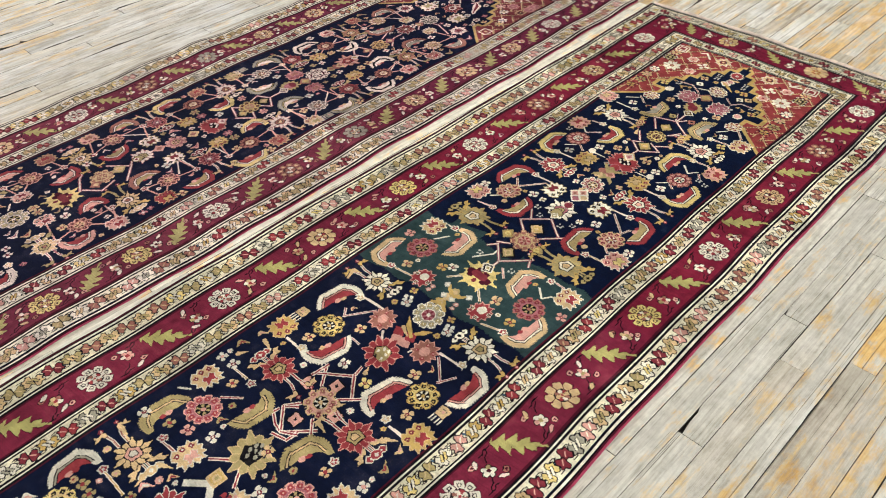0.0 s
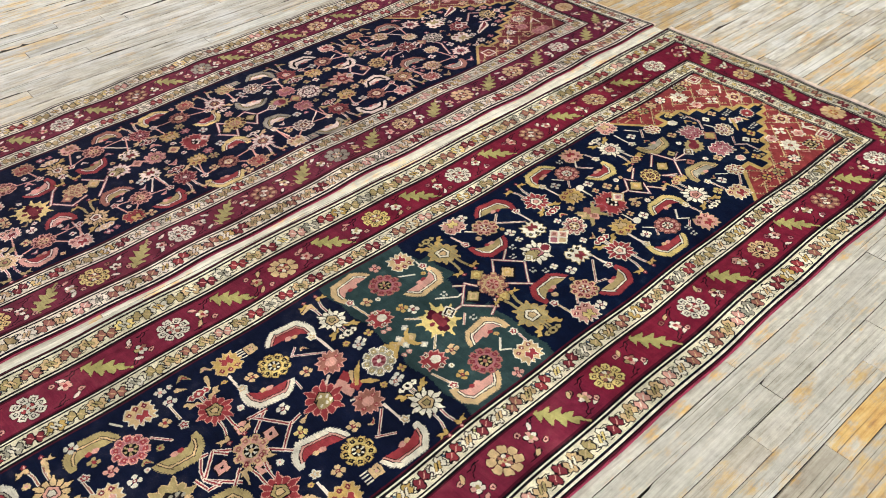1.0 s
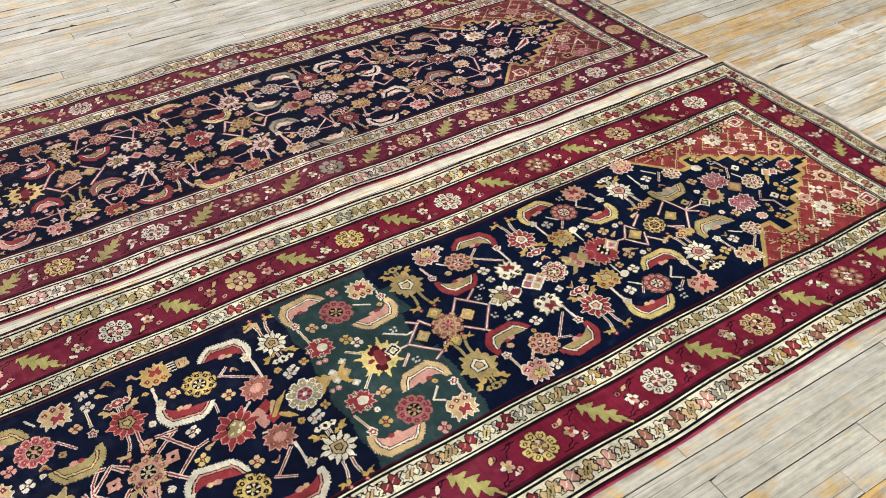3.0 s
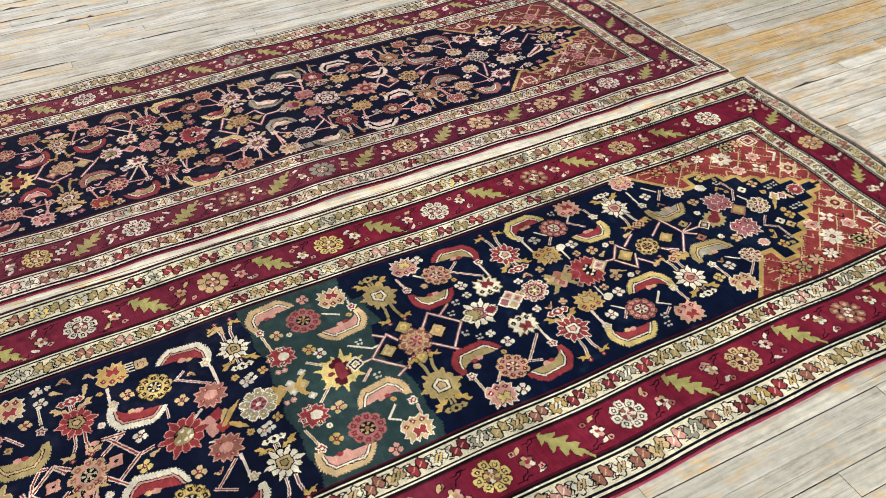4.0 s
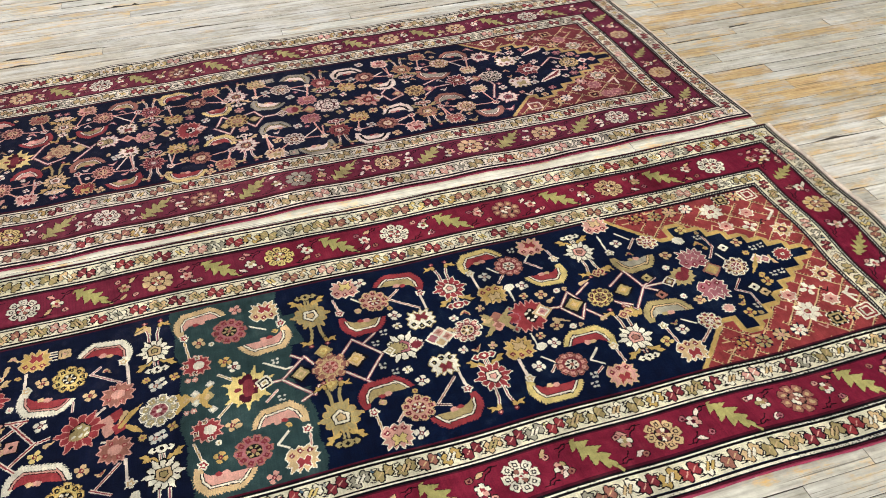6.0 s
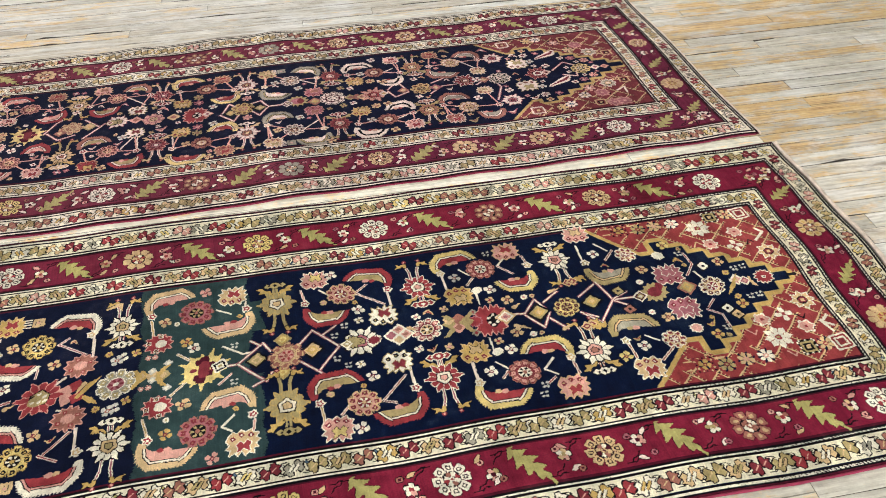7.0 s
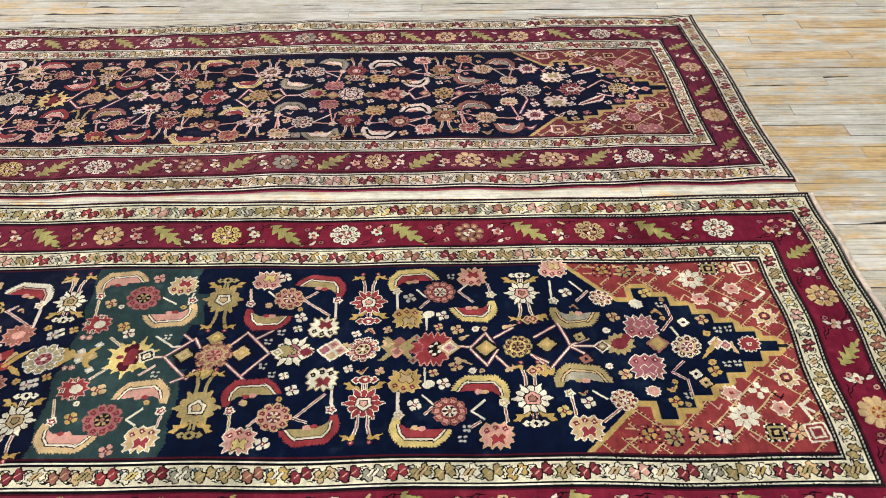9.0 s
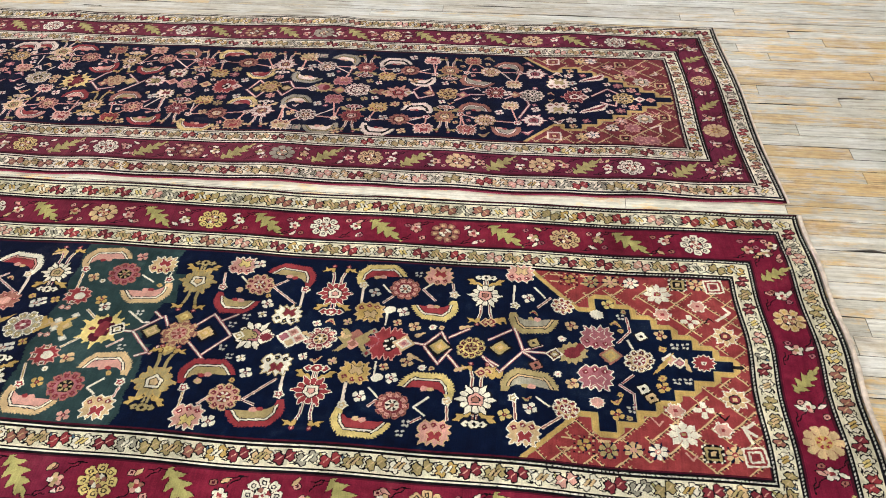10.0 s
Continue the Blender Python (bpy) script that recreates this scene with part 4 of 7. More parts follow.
# ---- near rug ----
def near_design(w, x_end, x_start):
    region, d = rug_borders(w, x_end, x_start, -0.92, 0.15)
    corner = spandrels(w, -0.212, (-0.650, (-0.538, 0.142), -0.496, -0.462, 0.188, 0.158), x_end, (CORAL, OLIVE))
    corner_lattice(w, corner, TAN, 3)
    # lattice of pale lines about the axis
    w.line([(-1.558, -0.015), (-1.530, -0.014), (-1.479, 0.038), (-1.460, 0.009)], MAUVE, 0.0036, CREAM)
    w.line([(-1.530, -0.014), (-1.464, -0.077), (-1.453, -0.054)], MAUVE, 0.0036, CREAM)
    w.line([(-1.484, 0.031), (-1.507, 0.050)], MAUVE, 0.0036, CREAM)
    w.line([(-1.493, -0.085), (-1.466, -0.071)], MAUVE, 0.0036, CREAM)
    w.line([(-1.390, -0.037), (-1.351, -0.072)], MAUVE, 0.0036, CREAM)
    w.line([(-1.400, 0.011), (-1.368, 0.054), (-1.306, -0.006), (-1.351, -0.072), (-1.335, -0.088)], MAUVE, 0.0036, CREAM)
    w.line([(-1.346, 0.034), (-1.314, 0.060)], MAUVE, 0.0036, CREAM)
    w.line([(-0.897, 0.009), (-0.873, 0.006), (-0.843, 0.048), (-0.814, -0.002), (-0.834, -0.046), (-0.873, 0.001)], MAUVE, 0.0036, CREAM)
    w.line([(-0.824, 0.033), (-0.783, 0.063)], MAUVE, 0.0036, CREAM)
    w.line([(-0.816, -0.021), (-0.782, -0.062)], MAUVE, 0.0036, CREAM)
    w.line([(-0.736, 0.032), (-0.689, 0.066)], MAUVE, 0.0036, CREAM)
    w.line([(-0.742, -0.018), (-0.705, -0.042)], MAUVE, 0.0036, CREAM)
    w.line([(-0.685, 0.077), (-0.657, 0.005), (-0.591, 0.004)], MAUVE, 0.0036, CREAM)
    w.line([(-0.700, -0.060), (-0.657, 0.005)], MAUVE, 0.0036, CREAM)
    w.line([(-0.736, -0.024), (-0.700, -0.060)], MAUVE, 0.0036, CREAM)
    w.line([(-0.653, 0.009), (-0.618, 0.026)], MAUVE, 0.0036, CREAM)
    w.line([(-0.654, 0.001), (-0.626, -0.018)], MAUVE, 0.0036, CREAM)
    # reddish lattice further along
    w.line([(-2.060, 0.049), (-2.104, 0.011)], BLUSH, 0.0042, RED)
    w.line([(-2.090, 0.044), (-2.035, -0.021), (-2.007, -0.014)], BLUSH, 0.0042, RED)
    w.line([(-2.032, -0.018), (-2.079, -0.067)], BLUSH, 0.0042, RED)
    w.line([(-2.103, -0.042), (-2.057, -0.086)], BLUSH, 0.0042, RED)
    w.line([(-2.165, 0.007), (-2.198, 0.030), (-2.239, -0.019), (-2.181, -0.073)], BLUSH, 0.0042, RED)
    w.line([(-2.170, -0.044), (-2.200, -0.077)], BLUSH, 0.0042, RED)
    w.line([(-2.239, -0.019), (-2.236, 0.005), (-2.222, 0.034), (-2.209, 0.031)], BLUSH, 0.0042, RED)
    w.line([(-2.254, -0.008), (-2.240, -0.045), (-2.214, -0.046)], BLUSH, 0.0042, RED)
    w.line([(-2.175, 0.004), (-2.198, 0.029), (-2.238, -0.019), (-2.217, -0.050)], BLUSH, 0.0042, RED)
    w.line([(-2.102, 0.050), (-2.059, 0.046)], BLUSH, 0.0042, RED)
    w.line([(-2.383, 0.033), (-2.350, -0.002)], BLUSH, 0.0042, RED)
    w.line([(-2.348, -0.032), (-2.379, -0.059)], BLUSH, 0.0042, RED)
    # two-coloured stalks
    stalk(w, GOLD, (-1.730, 0.161), (-1.725, 0.102))
    stalk(w, OLIVE, (-1.668, 0.042), (-1.637, 0.018))
    stalk(w, OLIVE, (-1.667, -0.076), (-1.635, -0.039))
    stalk(w, GOLD, (-1.721, -0.128), (-1.708, -0.179))
    stalk(w, GREY, (-1.569, 0.047), (-1.521, 0.014), (-1.506, 0.016))
    stalk(w, PINK, (-1.566, -0.064), (-1.541, -0.038))
    stalk(w, PALE, (-1.519, 0.146), (-1.512, 0.183))
    stalk(w, PALE, (-1.582, 0.169), (-1.548, 0.148))
    stalk(w, PINK, (-1.493, -0.173), (-1.497, -0.207))
    stalk(w, PALE, (-1.560, -0.179), (-1.534, -0.152))
    stalk(w, PALE, (-1.560, -0.179), (-1.539, -0.194))
    stalk(w, PINK, (-1.381, 0.193), (-1.375, 0.150))
    stalk(w, PALE, (-1.338, 0.186), (-1.301, 0.149))
    stalk(w, GOLD, (-1.355, -0.175), (-1.351, -0.210))
    stalk(w, PINK, (-1.315, -0.199), (-1.293, -0.172))
    stalk(w, ROSE, (-1.255, 0.161), (-1.223, 0.187))
    stalk(w, ROSE, (-1.255, 0.161), (-1.193, 0.110))
    stalk(w, BLUSH, (-1.179, 0.150), (-1.179, 0.103))
    stalk(w, ROSE, (-1.226, -0.178), (-1.168, -0.117))
    stalk(w, WINE, (-1.226, -0.178), (-1.199, -0.188))
    stalk(w, BLUSH, (-1.155, -0.097), (-1.153, -0.151))
    stalk(w, BLUSH, (-1.039, 0.171), (-1.038, 0.119))
    stalk(w, BLUSH, (-1.019, -0.119), (-1.019, -0.169))
    stalk(w, PALE, (-0.993, 0.188), (-0.973, 0.162))
    stalk(w, ROSE, (-0.988, 0.127), (-0.966, 0.151))
    stalk(w, PALE, (-0.969, -0.126), (-0.947, -0.150))
    stalk(w, ROSE, (-0.965, -0.175), (-0.949, -0.158))
    stalk(w, ROSE, (-0.827, 0.206), (-0.822, 0.175))
    stalk(w, PALE, (-0.896, 0.181), (-0.874, 0.206))
    stalk(w, MAUVE, (-0.896, 0.181), (-0.866, 0.146))
    stalk(w, ROSE, (-0.803, -0.160), (-0.800, -0.194))
    stalk(w, PALE, (-0.871, -0.167), (-0.842, -0.139))
    stalk(w, PALE, (-0.871, -0.167), (-0.846, -0.187))
    stalk(w, RED, (-0.872, -0.206), (-0.854, -0.193))
    stalk(w, PALE, (-0.975, 0.110), (-0.973, 0.058))
    stalk(w, PALE, (-0.966, -0.054), (-0.963, -0.092))
    stalk(w, PALE, (-0.681, 0.212), (-0.685, 0.144))
    stalk(w, ROSE, (-0.666, -0.129), (-0.663, -0.180))
    stalk(w, PALE, (-0.634, 0.209), (-0.610, 0.176))
    stalk(w, PALE, (-0.620, -0.119), (-0.594, -0.140))
    stalk(w, ROSE, (-0.610, -0.196), (-0.572, -0.163))
    stalk(w, ROSE, (-0.629, 0.143), (-0.597, 0.177))
    stalk(w, RED, (-0.431, 0.132), (-0.427, 0.090), (-0.455, 0.053))
    stalk(w, PALE, (-0.434, 0.063), (-0.423, 0.038))
    stalk(w, MAUVE, (-0.448, -0.065), (-0.419, -0.088), (-0.420, -0.127))
    stalk(w, RED, (-0.420, -0.037), (-0.442, -0.060))
    stalk(w, BLUSH, (-1.857, 0.143), (-1.856, 0.076))
    stalk(w, MAUVE, (-1.912, 0.151), (-1.935, 0.133))
    stalk(w, MAUVE, (-1.933, 0.135), (-1.872, 0.090))
    stalk(w, BLUSH, (-2.067, 0.180), (-2.071, 0.131))
    stalk(w, BLUSH, (-2.072, -0.175), (-2.071, -0.213))
    stalk(w, BLUSH, (-1.853, -0.116), (-1.851, -0.175))
    stalk(w, RED, (-1.864, -0.123), (-1.916, -0.173))
    stalk(w, RED, (-1.920, -0.168), (-1.882, -0.190))
    stalk(w, BLUSH, (-1.903, 0.031), (-1.927, 0.009))
    stalk(w, PALE, (-1.900, -0.059), (-1.882, -0.065))
    stalk(w, MAUVE, (-1.970, 0.068), (-1.970, 0.042))
    stalk(w, PALE, (-2.322, 0.240), (-2.304, 0.215))
    stalk(w, RED, (-2.276, 0.149), (-2.247, 0.112))
    stalk(w, OLIVE, (-2.205, 0.192), (-2.206, 0.149))
    stalk(w, ROSE, (-2.426, 0.143), (-2.424, 0.095))
    stalk(w, GOLD, (-2.543, 0.159), (-2.548, 0.086))
    w.line([(-2.447, 0.020), (-2.410, -0.017)], CREAM, 0.0075)
    w.line([(-2.412, -0.025), (-2.430, -0.047)], CREAM, 0.0075)
    # along the axis
    w.patch(-0.272, 0.006, BURST, ((-0.0022, CREAM), (0, RED)), size=0.78)
    w.square(-0.272, 0.006, 0.005, (CREAM, WINE))
    w.diamond(-0.343, 0.012, 0.020, (CREAM, PINK, TAN))
    w.diamond(-0.323, 0.004, 0.017, (CREAM, MAUVE, PINK))
    w.stroke([(-0.377, -0.029), (-0.358, -0.006), (-0.337, 0.030)], (0.002, 0.006, 0.001), GOLD)
    w.stroke([(-0.310, 0.014), (-0.306, -0.010), (-0.298, -0.019)], (0.002, 0.005, 0.001), TAN)
    w.flower(-0.408, 0.005, 0.033, 9, CREAM, TAN, MAROON, CREAM, dots=WINE)
    w.diamond(-0.469, 0.015, 0.027, (ROSE, OLIVE, GOLD, OLIVE))
    w.patch(-0.551, 0.012, BURST, ((-0.002, OLIVE), (0, OLIVE), (0.007, MAROON)), size=1.06, turn=0.3)
    w.blob(-0.536, 0.031, 0.010, 0.012, MAROON)
    w.diamond(-0.589, 0.004, 0.020, (CREAM, WINE, OLIVE, CREAM))
    for a, b, s in ((-0.500, 0.067, 1), (-0.498, -0.052, -1)):
        w.fan(a, b, 0.036, s, CREAM, MAUVE, MAUVE)
    w.diamond(-0.708, 0.011, 0.029, (BLACK, OLIVE, GOLD, TAN))
    w.flower(-0.771, 0.006, 0.032, 10, OLIVE, YELLOW, WINE, OLIVE, dots=WINE)
    w.diamond(-0.840, 0.004, 0.031, (BLACK, OLIVE, GOLD, TAN))
    w.patch(-0.955, 0.001, PALM_BOX, ((-0.0024, PINK), (0, RED)), size=1.12)
    w.patch(-0.992, 0.004, BURST, ((-0.0022, MAUVE), (0, RED)), size=0.55)
    w.blob(-0.948, 0.001, 0.017, 0.024, BLACK, 0, 1.5)
    for a, b in ((0.0, 0.016), (0.0, -0.016), (0.009, 0.007), (0.009, -0.007), (-0.009, 0.008), (-0.009, -0.008)):
        w.blob(-0.949 + a, 0.001 + b, 0.0046, 0.0036, CREAM, 0.7)
    w.diamond(-0.919, 0.005, 0.025, (TAN, CREAM, PINK, MAUVE))
    for a, b in ((-0.994, 0.035), (-0.993, -0.032)):
        w.diamond(a, b, 0.011, (GREY, RED))
    for a, b in ((-0.969, 0.106), (-0.956, -0.098)):
        w.blob(a, b, 0.0135, 0.0110, CREAM, 0.5)
    for a, b, dye in ((-1.050, 0.010, OLIVE), (-1.031, -0.006, PINK), (-1.030, 0.021, ROSE), (-1.012, 0.008, OLIVE)):
        w.diamond(a, b, 0.019, (dye, ROSE if dye == PINK else dye))
    for s in (1, -1):
        w.stroke([(-1.045, 0.004 + s * 0.014), (-1.058, 0.004 + s * 0.030), (-1.066, 0.004 + s * 0.034)], (0.006, 0.005, 0.001), OLIVE)
        w.stroke([(-1.012, 0.004 + s * 0.014), (-1.000, 0.004 + s * 0.028), (-0.994, 0.004 + s * 0.032)], (0.006, 0.005, 0.001), OLIVE)
    w.flower(-1.105, 0.004, 0.036, 9, CREAM, MAROON, TAN, BLACK, dots=PINK)
    for a, b, dye in ((-1.188, 0.005, MAUVE), (-1.171, 0.020, PINK), (-1.170, -0.011, TAN), (-1.154, 0.002, PINK)):
        w.diamond(a, b, 0.019, (CREAM, dye, ROSE if dye == PINK else dye))
    w.palmette(-1.258, 0.001, 0.046, BLACK, CREAM, MAUVE, OLIVE, 12)
    w.patch(-1.275, 0.001, BURST, ((-0.0018, BLACK), (0, OLIVE)), size=0.66)
    w.square(-1.289, -0.003, 0.010, (CREAM, OLIVE, CREAM), 0.785)
    w.patch(-1.227, -0.001, BURST, ((-0.002, CREAM), (0, MAROON)), size=0.5)
    w.diamond(-1.366, -0.006, 0.029, (BLACK, TAN, GOLD, TAN))
    w.diamond(-1.489, -0.010, 0.027, (BLACK, OLIVE, TAN, OLIVE))
    for a, b in ((-1.435, 0.039), (-1.429, -0.059)):
        w.diamond(a, b, 0.022, (OLIVE, GOLD, YELLOW, GOLD))
    w.flower(-1.424, -0.012, 0.041, 8, ROSE, TAN, PINK, RED, dots=ROSE)
    yellow_bloom(w, -1.603, -0.014)
    w.square(-1.569, -0.010, 0.016, (CREAM, BLACK, CREAM, OLIVE), 0.5)
    for a, b, dye in ((-1.737, -0.008, GOLD), (-1.712, -0.010, TAN), (-1.691, -0.012, OLIVE)):
        w.diamond(a, b, 0.018, (dye, TAN))
    for a, b in ((-1.716, 0.003), (-1.712, -0.023), (-1.685, 0.021), (-1.677, -0.050)):
        w.diamond(a, b, 0.011, (PALE, CREAM))
    for s in (1, -1):
        w.stroke([(-1.700, -0.014 + s * 0.006), (-1.690, -0.014 + s * 0.022), (-1.678, -0.014 + s * 0.030)], (0.006, 0.005, 0.001), GOLD)
        w.stroke([(-1.742, -0.014 + s * 0.006), (-1.752, -0.014 + s * 0.022), (-1.762, -0.014 + s * 0.026)], (0.006, 0.005, 0.001), GOLD)
    w.flower(-1.789, -0.017, 0.042, 9, CREAM, GREY, MAUVE, MAROON, dots=OLIVE)
    for a, b, dye in ((-1.875, 0.001, RED), (-1.896, -0.010, PINK), (-1.887, -0.034, PINK), (-1.866, -0.032, RED)):
        w.square(a, b, 0.013, (dye, dye), 0.5)
    w.stroke([(-1.865, -0.033), (-1.846, -0.005), (-1.826, 0.015)], (0.004, 0.007, 0.001), GOLD)
    w.stroke([(-1.852, -0.035), (-1.836, -0.047), (-1.820, -0.061)], (0.004, 0.007, 0.001), GOLD)
    w.palmette(-1.946, -0.016, 0.050, PINK, RED, OLIVE, OLIVE, 12)
    w.blob(-1.948, -0.020, 0.021, 0.018, OLIVE, 0.6, 1.6)
    for a, b in ((-0.014, 0.006), (0.0, 0.012), (0.012, 0.004), (0.004, -0.010), (-0.010, -0.010), (0.016, -0.008)):
        w.blob(-1.948 + a, -0.017 + b, 0.0048, 0.0036, CREAM if a > -0.012 else BLACK, 0.7)
    for a, b in ((-2.080, -0.014), (-2.122, 0.040), (-2.198, -0.017), (-2.131, -0.073)):
        w.square(a, b, 0.0165, (BLACK, PINK, PINK, PINK, BLACK), 0.0)
    w.flower(-2.132, -0.023, 0.040, 8, TAN, PINK, BLACK, CREAM, dots=ROSE)
    w.palmette(-2.313, -0.019, 0.054, TAN, OLIVE, BLACK, BLACK, 12)
    w.blob(-2.306, -0.020, 0.024, 0.021, BLACK, 0.3, 1.6)
    for a, b in ((-0.018, 0.004), (-0.006, 0.012), (0.008, 0.010), (0.018, 0.002), (0.006, -0.010), (-0.008, -0.010), (0.0, 0.001)):
        w.blob(-2.303 + a, -0.020 + b, 0.0060, 0.0042, GREY, 0.6)
    w.square(-2.394, -0.016, 0.017, (TAN, GOLD, TAN, OLIVE))
    w.palmette(-2.500, 0, 0.042, CREAM, RED, TAN, WINE)
    w.flower(-2.650, 0, 0.040, 8, TAN, PINK, TAN, ROSE, dots=OLIVE)
    # curled leaves: tip, corner and bud of each
    gold, cream, red, green, old, blue = (YELLOW, CREAM, RED, TAN), (CREAM, PINK, RED, TAN), (RED, CREAM, OLIVE, RED), (TAN, CREAM, PINK, RED), (OLIVE, TAN, OLIVE, RED), (CREAM, GREY, RED, RED)
    w.curled_leaf((-0.587, 0.108), (-0.672, 0.108), (-0.681, 0.144), OLIVE, TAN, GREY, OLIVE)
    w.curled_leaf((-0.577, -0.096), (-0.671, -0.095), (-0.668, -0.126), OLIVE, TAN, GREY, OLIVE)
    w.curled_leaf((-0.943, 0.221), (-1.035, 0.204), (-1.039, 0.183), *gold)
    w.curled_leaf((-0.918, 0.127), (-0.837, 0.133), (-0.822, 0.169), *gold)
    w.curled_leaf((-0.906, -0.115), (-0.814, -0.125), (-0.803, -0.146), *gold)
    w.curled_leaf((-0.913, -0.213), (-1.009, -0.201), (-1.017, -0.177), *gold)
    w.curled_leaf((-1.275, 0.209), (-1.184, 0.187), (-1.176, 0.159), *red)
    w.curled_leaf((-1.280, 0.107), (-1.362, 0.112), (-1.376, 0.145), *red)
    w.curled_leaf((-1.260, -0.115), (-1.355, -0.133), (-1.357, -0.162), *red)
    w.curled_leaf((-1.249, -0.208), (-1.158, -0.188), (-1.153, -0.158), *red)
    w.curled_leaf((-1.632, 0.224), (-1.724, 0.201), (-1.729, 0.175), *green)
    w.curled_leaf((-1.615, 0.112), (-1.520, 0.130), (-1.512, 0.159), *green)
    w.curled_leaf((-1.601, -0.128), (-1.511, -0.126), (-1.496, -0.159), *green)
    w.curled_leaf((-1.608, -0.217), (-1.705, -0.205), (-1.708, -0.184), *green)
    w.curled_leaf((-1.958, 0.194), (-1.868, 0.169), (-1.864, 0.150), *cream)
    w.curled_leaf((-1.968, 0.080), (-2.060, 0.106), (-2.066, 0.129), *cream)
    w.curled_leaf((-1.957, -0.128), (-2.059, -0.118), (-2.064, -0.157), *cream)
    w.curled_leaf((-1.949, -0.219), (-1.851, -0.214), (-1.846, -0.178), *cream)
    w.curled_leaf((-2.289, -0.094), (-2.208, -0.120), (-2.207, -0.156), *old)
    w.curled_leaf((-2.322, 0.192), (-2.413, 0.189), (-2.419, 0.145), *old)
    w.curled_leaf((-2.308, 0.081), (-2.221, 0.082), (-2.209, 0.130), *old)
    w.curled_leaf((-2.325, -0.212), (-2.412, -0.200), (-2.420, -0.168), *old)
    w.curled_leaf((-2.634, 0.207), (-2.553, 0.201), (-2.542, 0.167), *blue)
    w.curled_leaf((-2.640, -0.214), (-2.556, -0.212), (-2.545, -0.185), *blue)
    w.curled_leaf((-2.640, 0.120), (-2.735, 0.110), (-2.742, 0.140), *blue)
    w.curled_leaf((-2.640, -0.120), (-2.735, -0.110), (-2.742, -0.140), *blue)
    # palmettes on stalks
    for a, b, s, r in ((-0.750, 0.173, 1, 0.040), (-0.745, -0.137, -1, 0.042)):
        w.legged(a, b, r, -s, BLACK, CREAM, PINK, ROSE, ROSE, GOLD)
    for a, b, s, r in ((-1.104, 0.150, 1, 0.040), (-1.088, -0.144, -1, 0.041)):
        w.legged(a, b, r, s, CREAM, RED, CREAM, PINK, MAUVE, GOLD)
    for a, b, s, r in ((-1.441, 0.160, -1, 0.044), (-1.425, -0.153, 1, 0.046)):
        w.legged(a, b, r, s, GOLD, OLIVE, CREAM, TAN, OLIVE, GOLD)
    for a, b, s, r in ((-1.796, 0.159, 1, 0.038), (-1.783, -0.178, -1, 0.041)):
        w.legged(a, b, r, s, BLACK, CREAM, TAN, OLIVE, MAUVE, GOLD)
    for a, b, s, r in ((-2.142, 0.119, 1, 0.041), (-2.137, -0.143, -1, 0.043)):
        w.legged(a, b, r, -s, PINK, RED, OLIVE, TAN, RED, TAN)
    for a, b, s, r in ((-2.481, 0.155, 1, 0.042), (-2.475, -0.160, -1, 0.042)):
        w.legged(a, b, r, s, BLACK, TAN, PINK, CREAM, ROSE, TAN)
    # round flowers
    for a, b, r in ((-0.572, 0.154, 0.027), (-0.561, -0.141, 0.028)):
        w.flower(a, b, r, 8, CREAM, TAN, MAROON, CREAM, dots=MAROON)
    for a, b in ((-0.939, 0.179), (-0.915, -0.167)):
        w.flower(a, b, 0.036, 10, ROSE, MAROON, CREAM, BLACK, dots=PINK)
    for a, b in ((-1.288, 0.164), (-1.266, -0.175)):
        w.flower(a, b, 0.036, 9, TAN, PINK, MAROON, CREAM, dots=MAROON)
    for a, b in ((-1.628, 0.168), (-1.608, -0.179)):
        w.flower(a, b, 0.040, 10, ROSE, MAUVE, BLACK, OLIVE, dots=MAROON)
    for a, b in ((-1.978, 0.138), (-1.967, -0.170)):
        w.flower(a, b, 0.037, 9, GOLD, YELLOW, BLACK, CREAM, dots=BLACK)
    for a, b in ((-2.320, 0.149), (-2.311, -0.165)):
        w.flower(a, b, 0.040, 10, PINK, MAUVE, BLACK, OLIVE, dots=RED)
    both(w.flower, -2.640, 0.165, 0.036, 9, YELLOW, TAN, BLACK, CREAM, dots=BLACK)
    # blossoms seen from the side
    for a, b, s, dyes in ((-0.670, 0.256, 1, (CREAM, PINK, TAN)), (-0.646, -0.214, -1, (CREAM, TAN, RED)),
                          (-0.863, 0.232, 1, (TAN, PINK, RED)), (-0.823, -0.228, -1, (TAN, PINK, RED)), (-1.016, 0.094, -1, (TAN, GOLD, TAN)), (-1.006, -0.087, 1, (TAN, GOLD, TAN)),
                          (-1.202, 0.074, 1, (OLIVE, CREAM, MAROON)), (-1.179, -0.078, -1, (OLIVE, CREAM, MAROON)), (-1.346, 0.226, 1, (CREAM, PINK, YELLOW)), (-1.325, -0.234, -1, (CREAM, PINK, YELLOW)),
                          (-1.543, 0.210, 1, (CREAM, TAN, RED)), (-1.518, -0.228, -1, (CREAM, TAN, RED)), (-2.051, 0.216, 1, (TAN, GOLD, RED)), (-2.049, -0.240, -1, (TAN, GOLD, RED)),
                          (-2.262, 0.217, -1, (CREAM, TAN, RED)), (-2.255, -0.232, 1, (CREAM, TAN, RED)), (-2.409, 0.070, -1, (CREAM, TAN, PINK)), (-2.400, -0.092, 1, (CREAM, TAN, PINK))):
        w.fan(a, b, 0.032, s, *dyes)
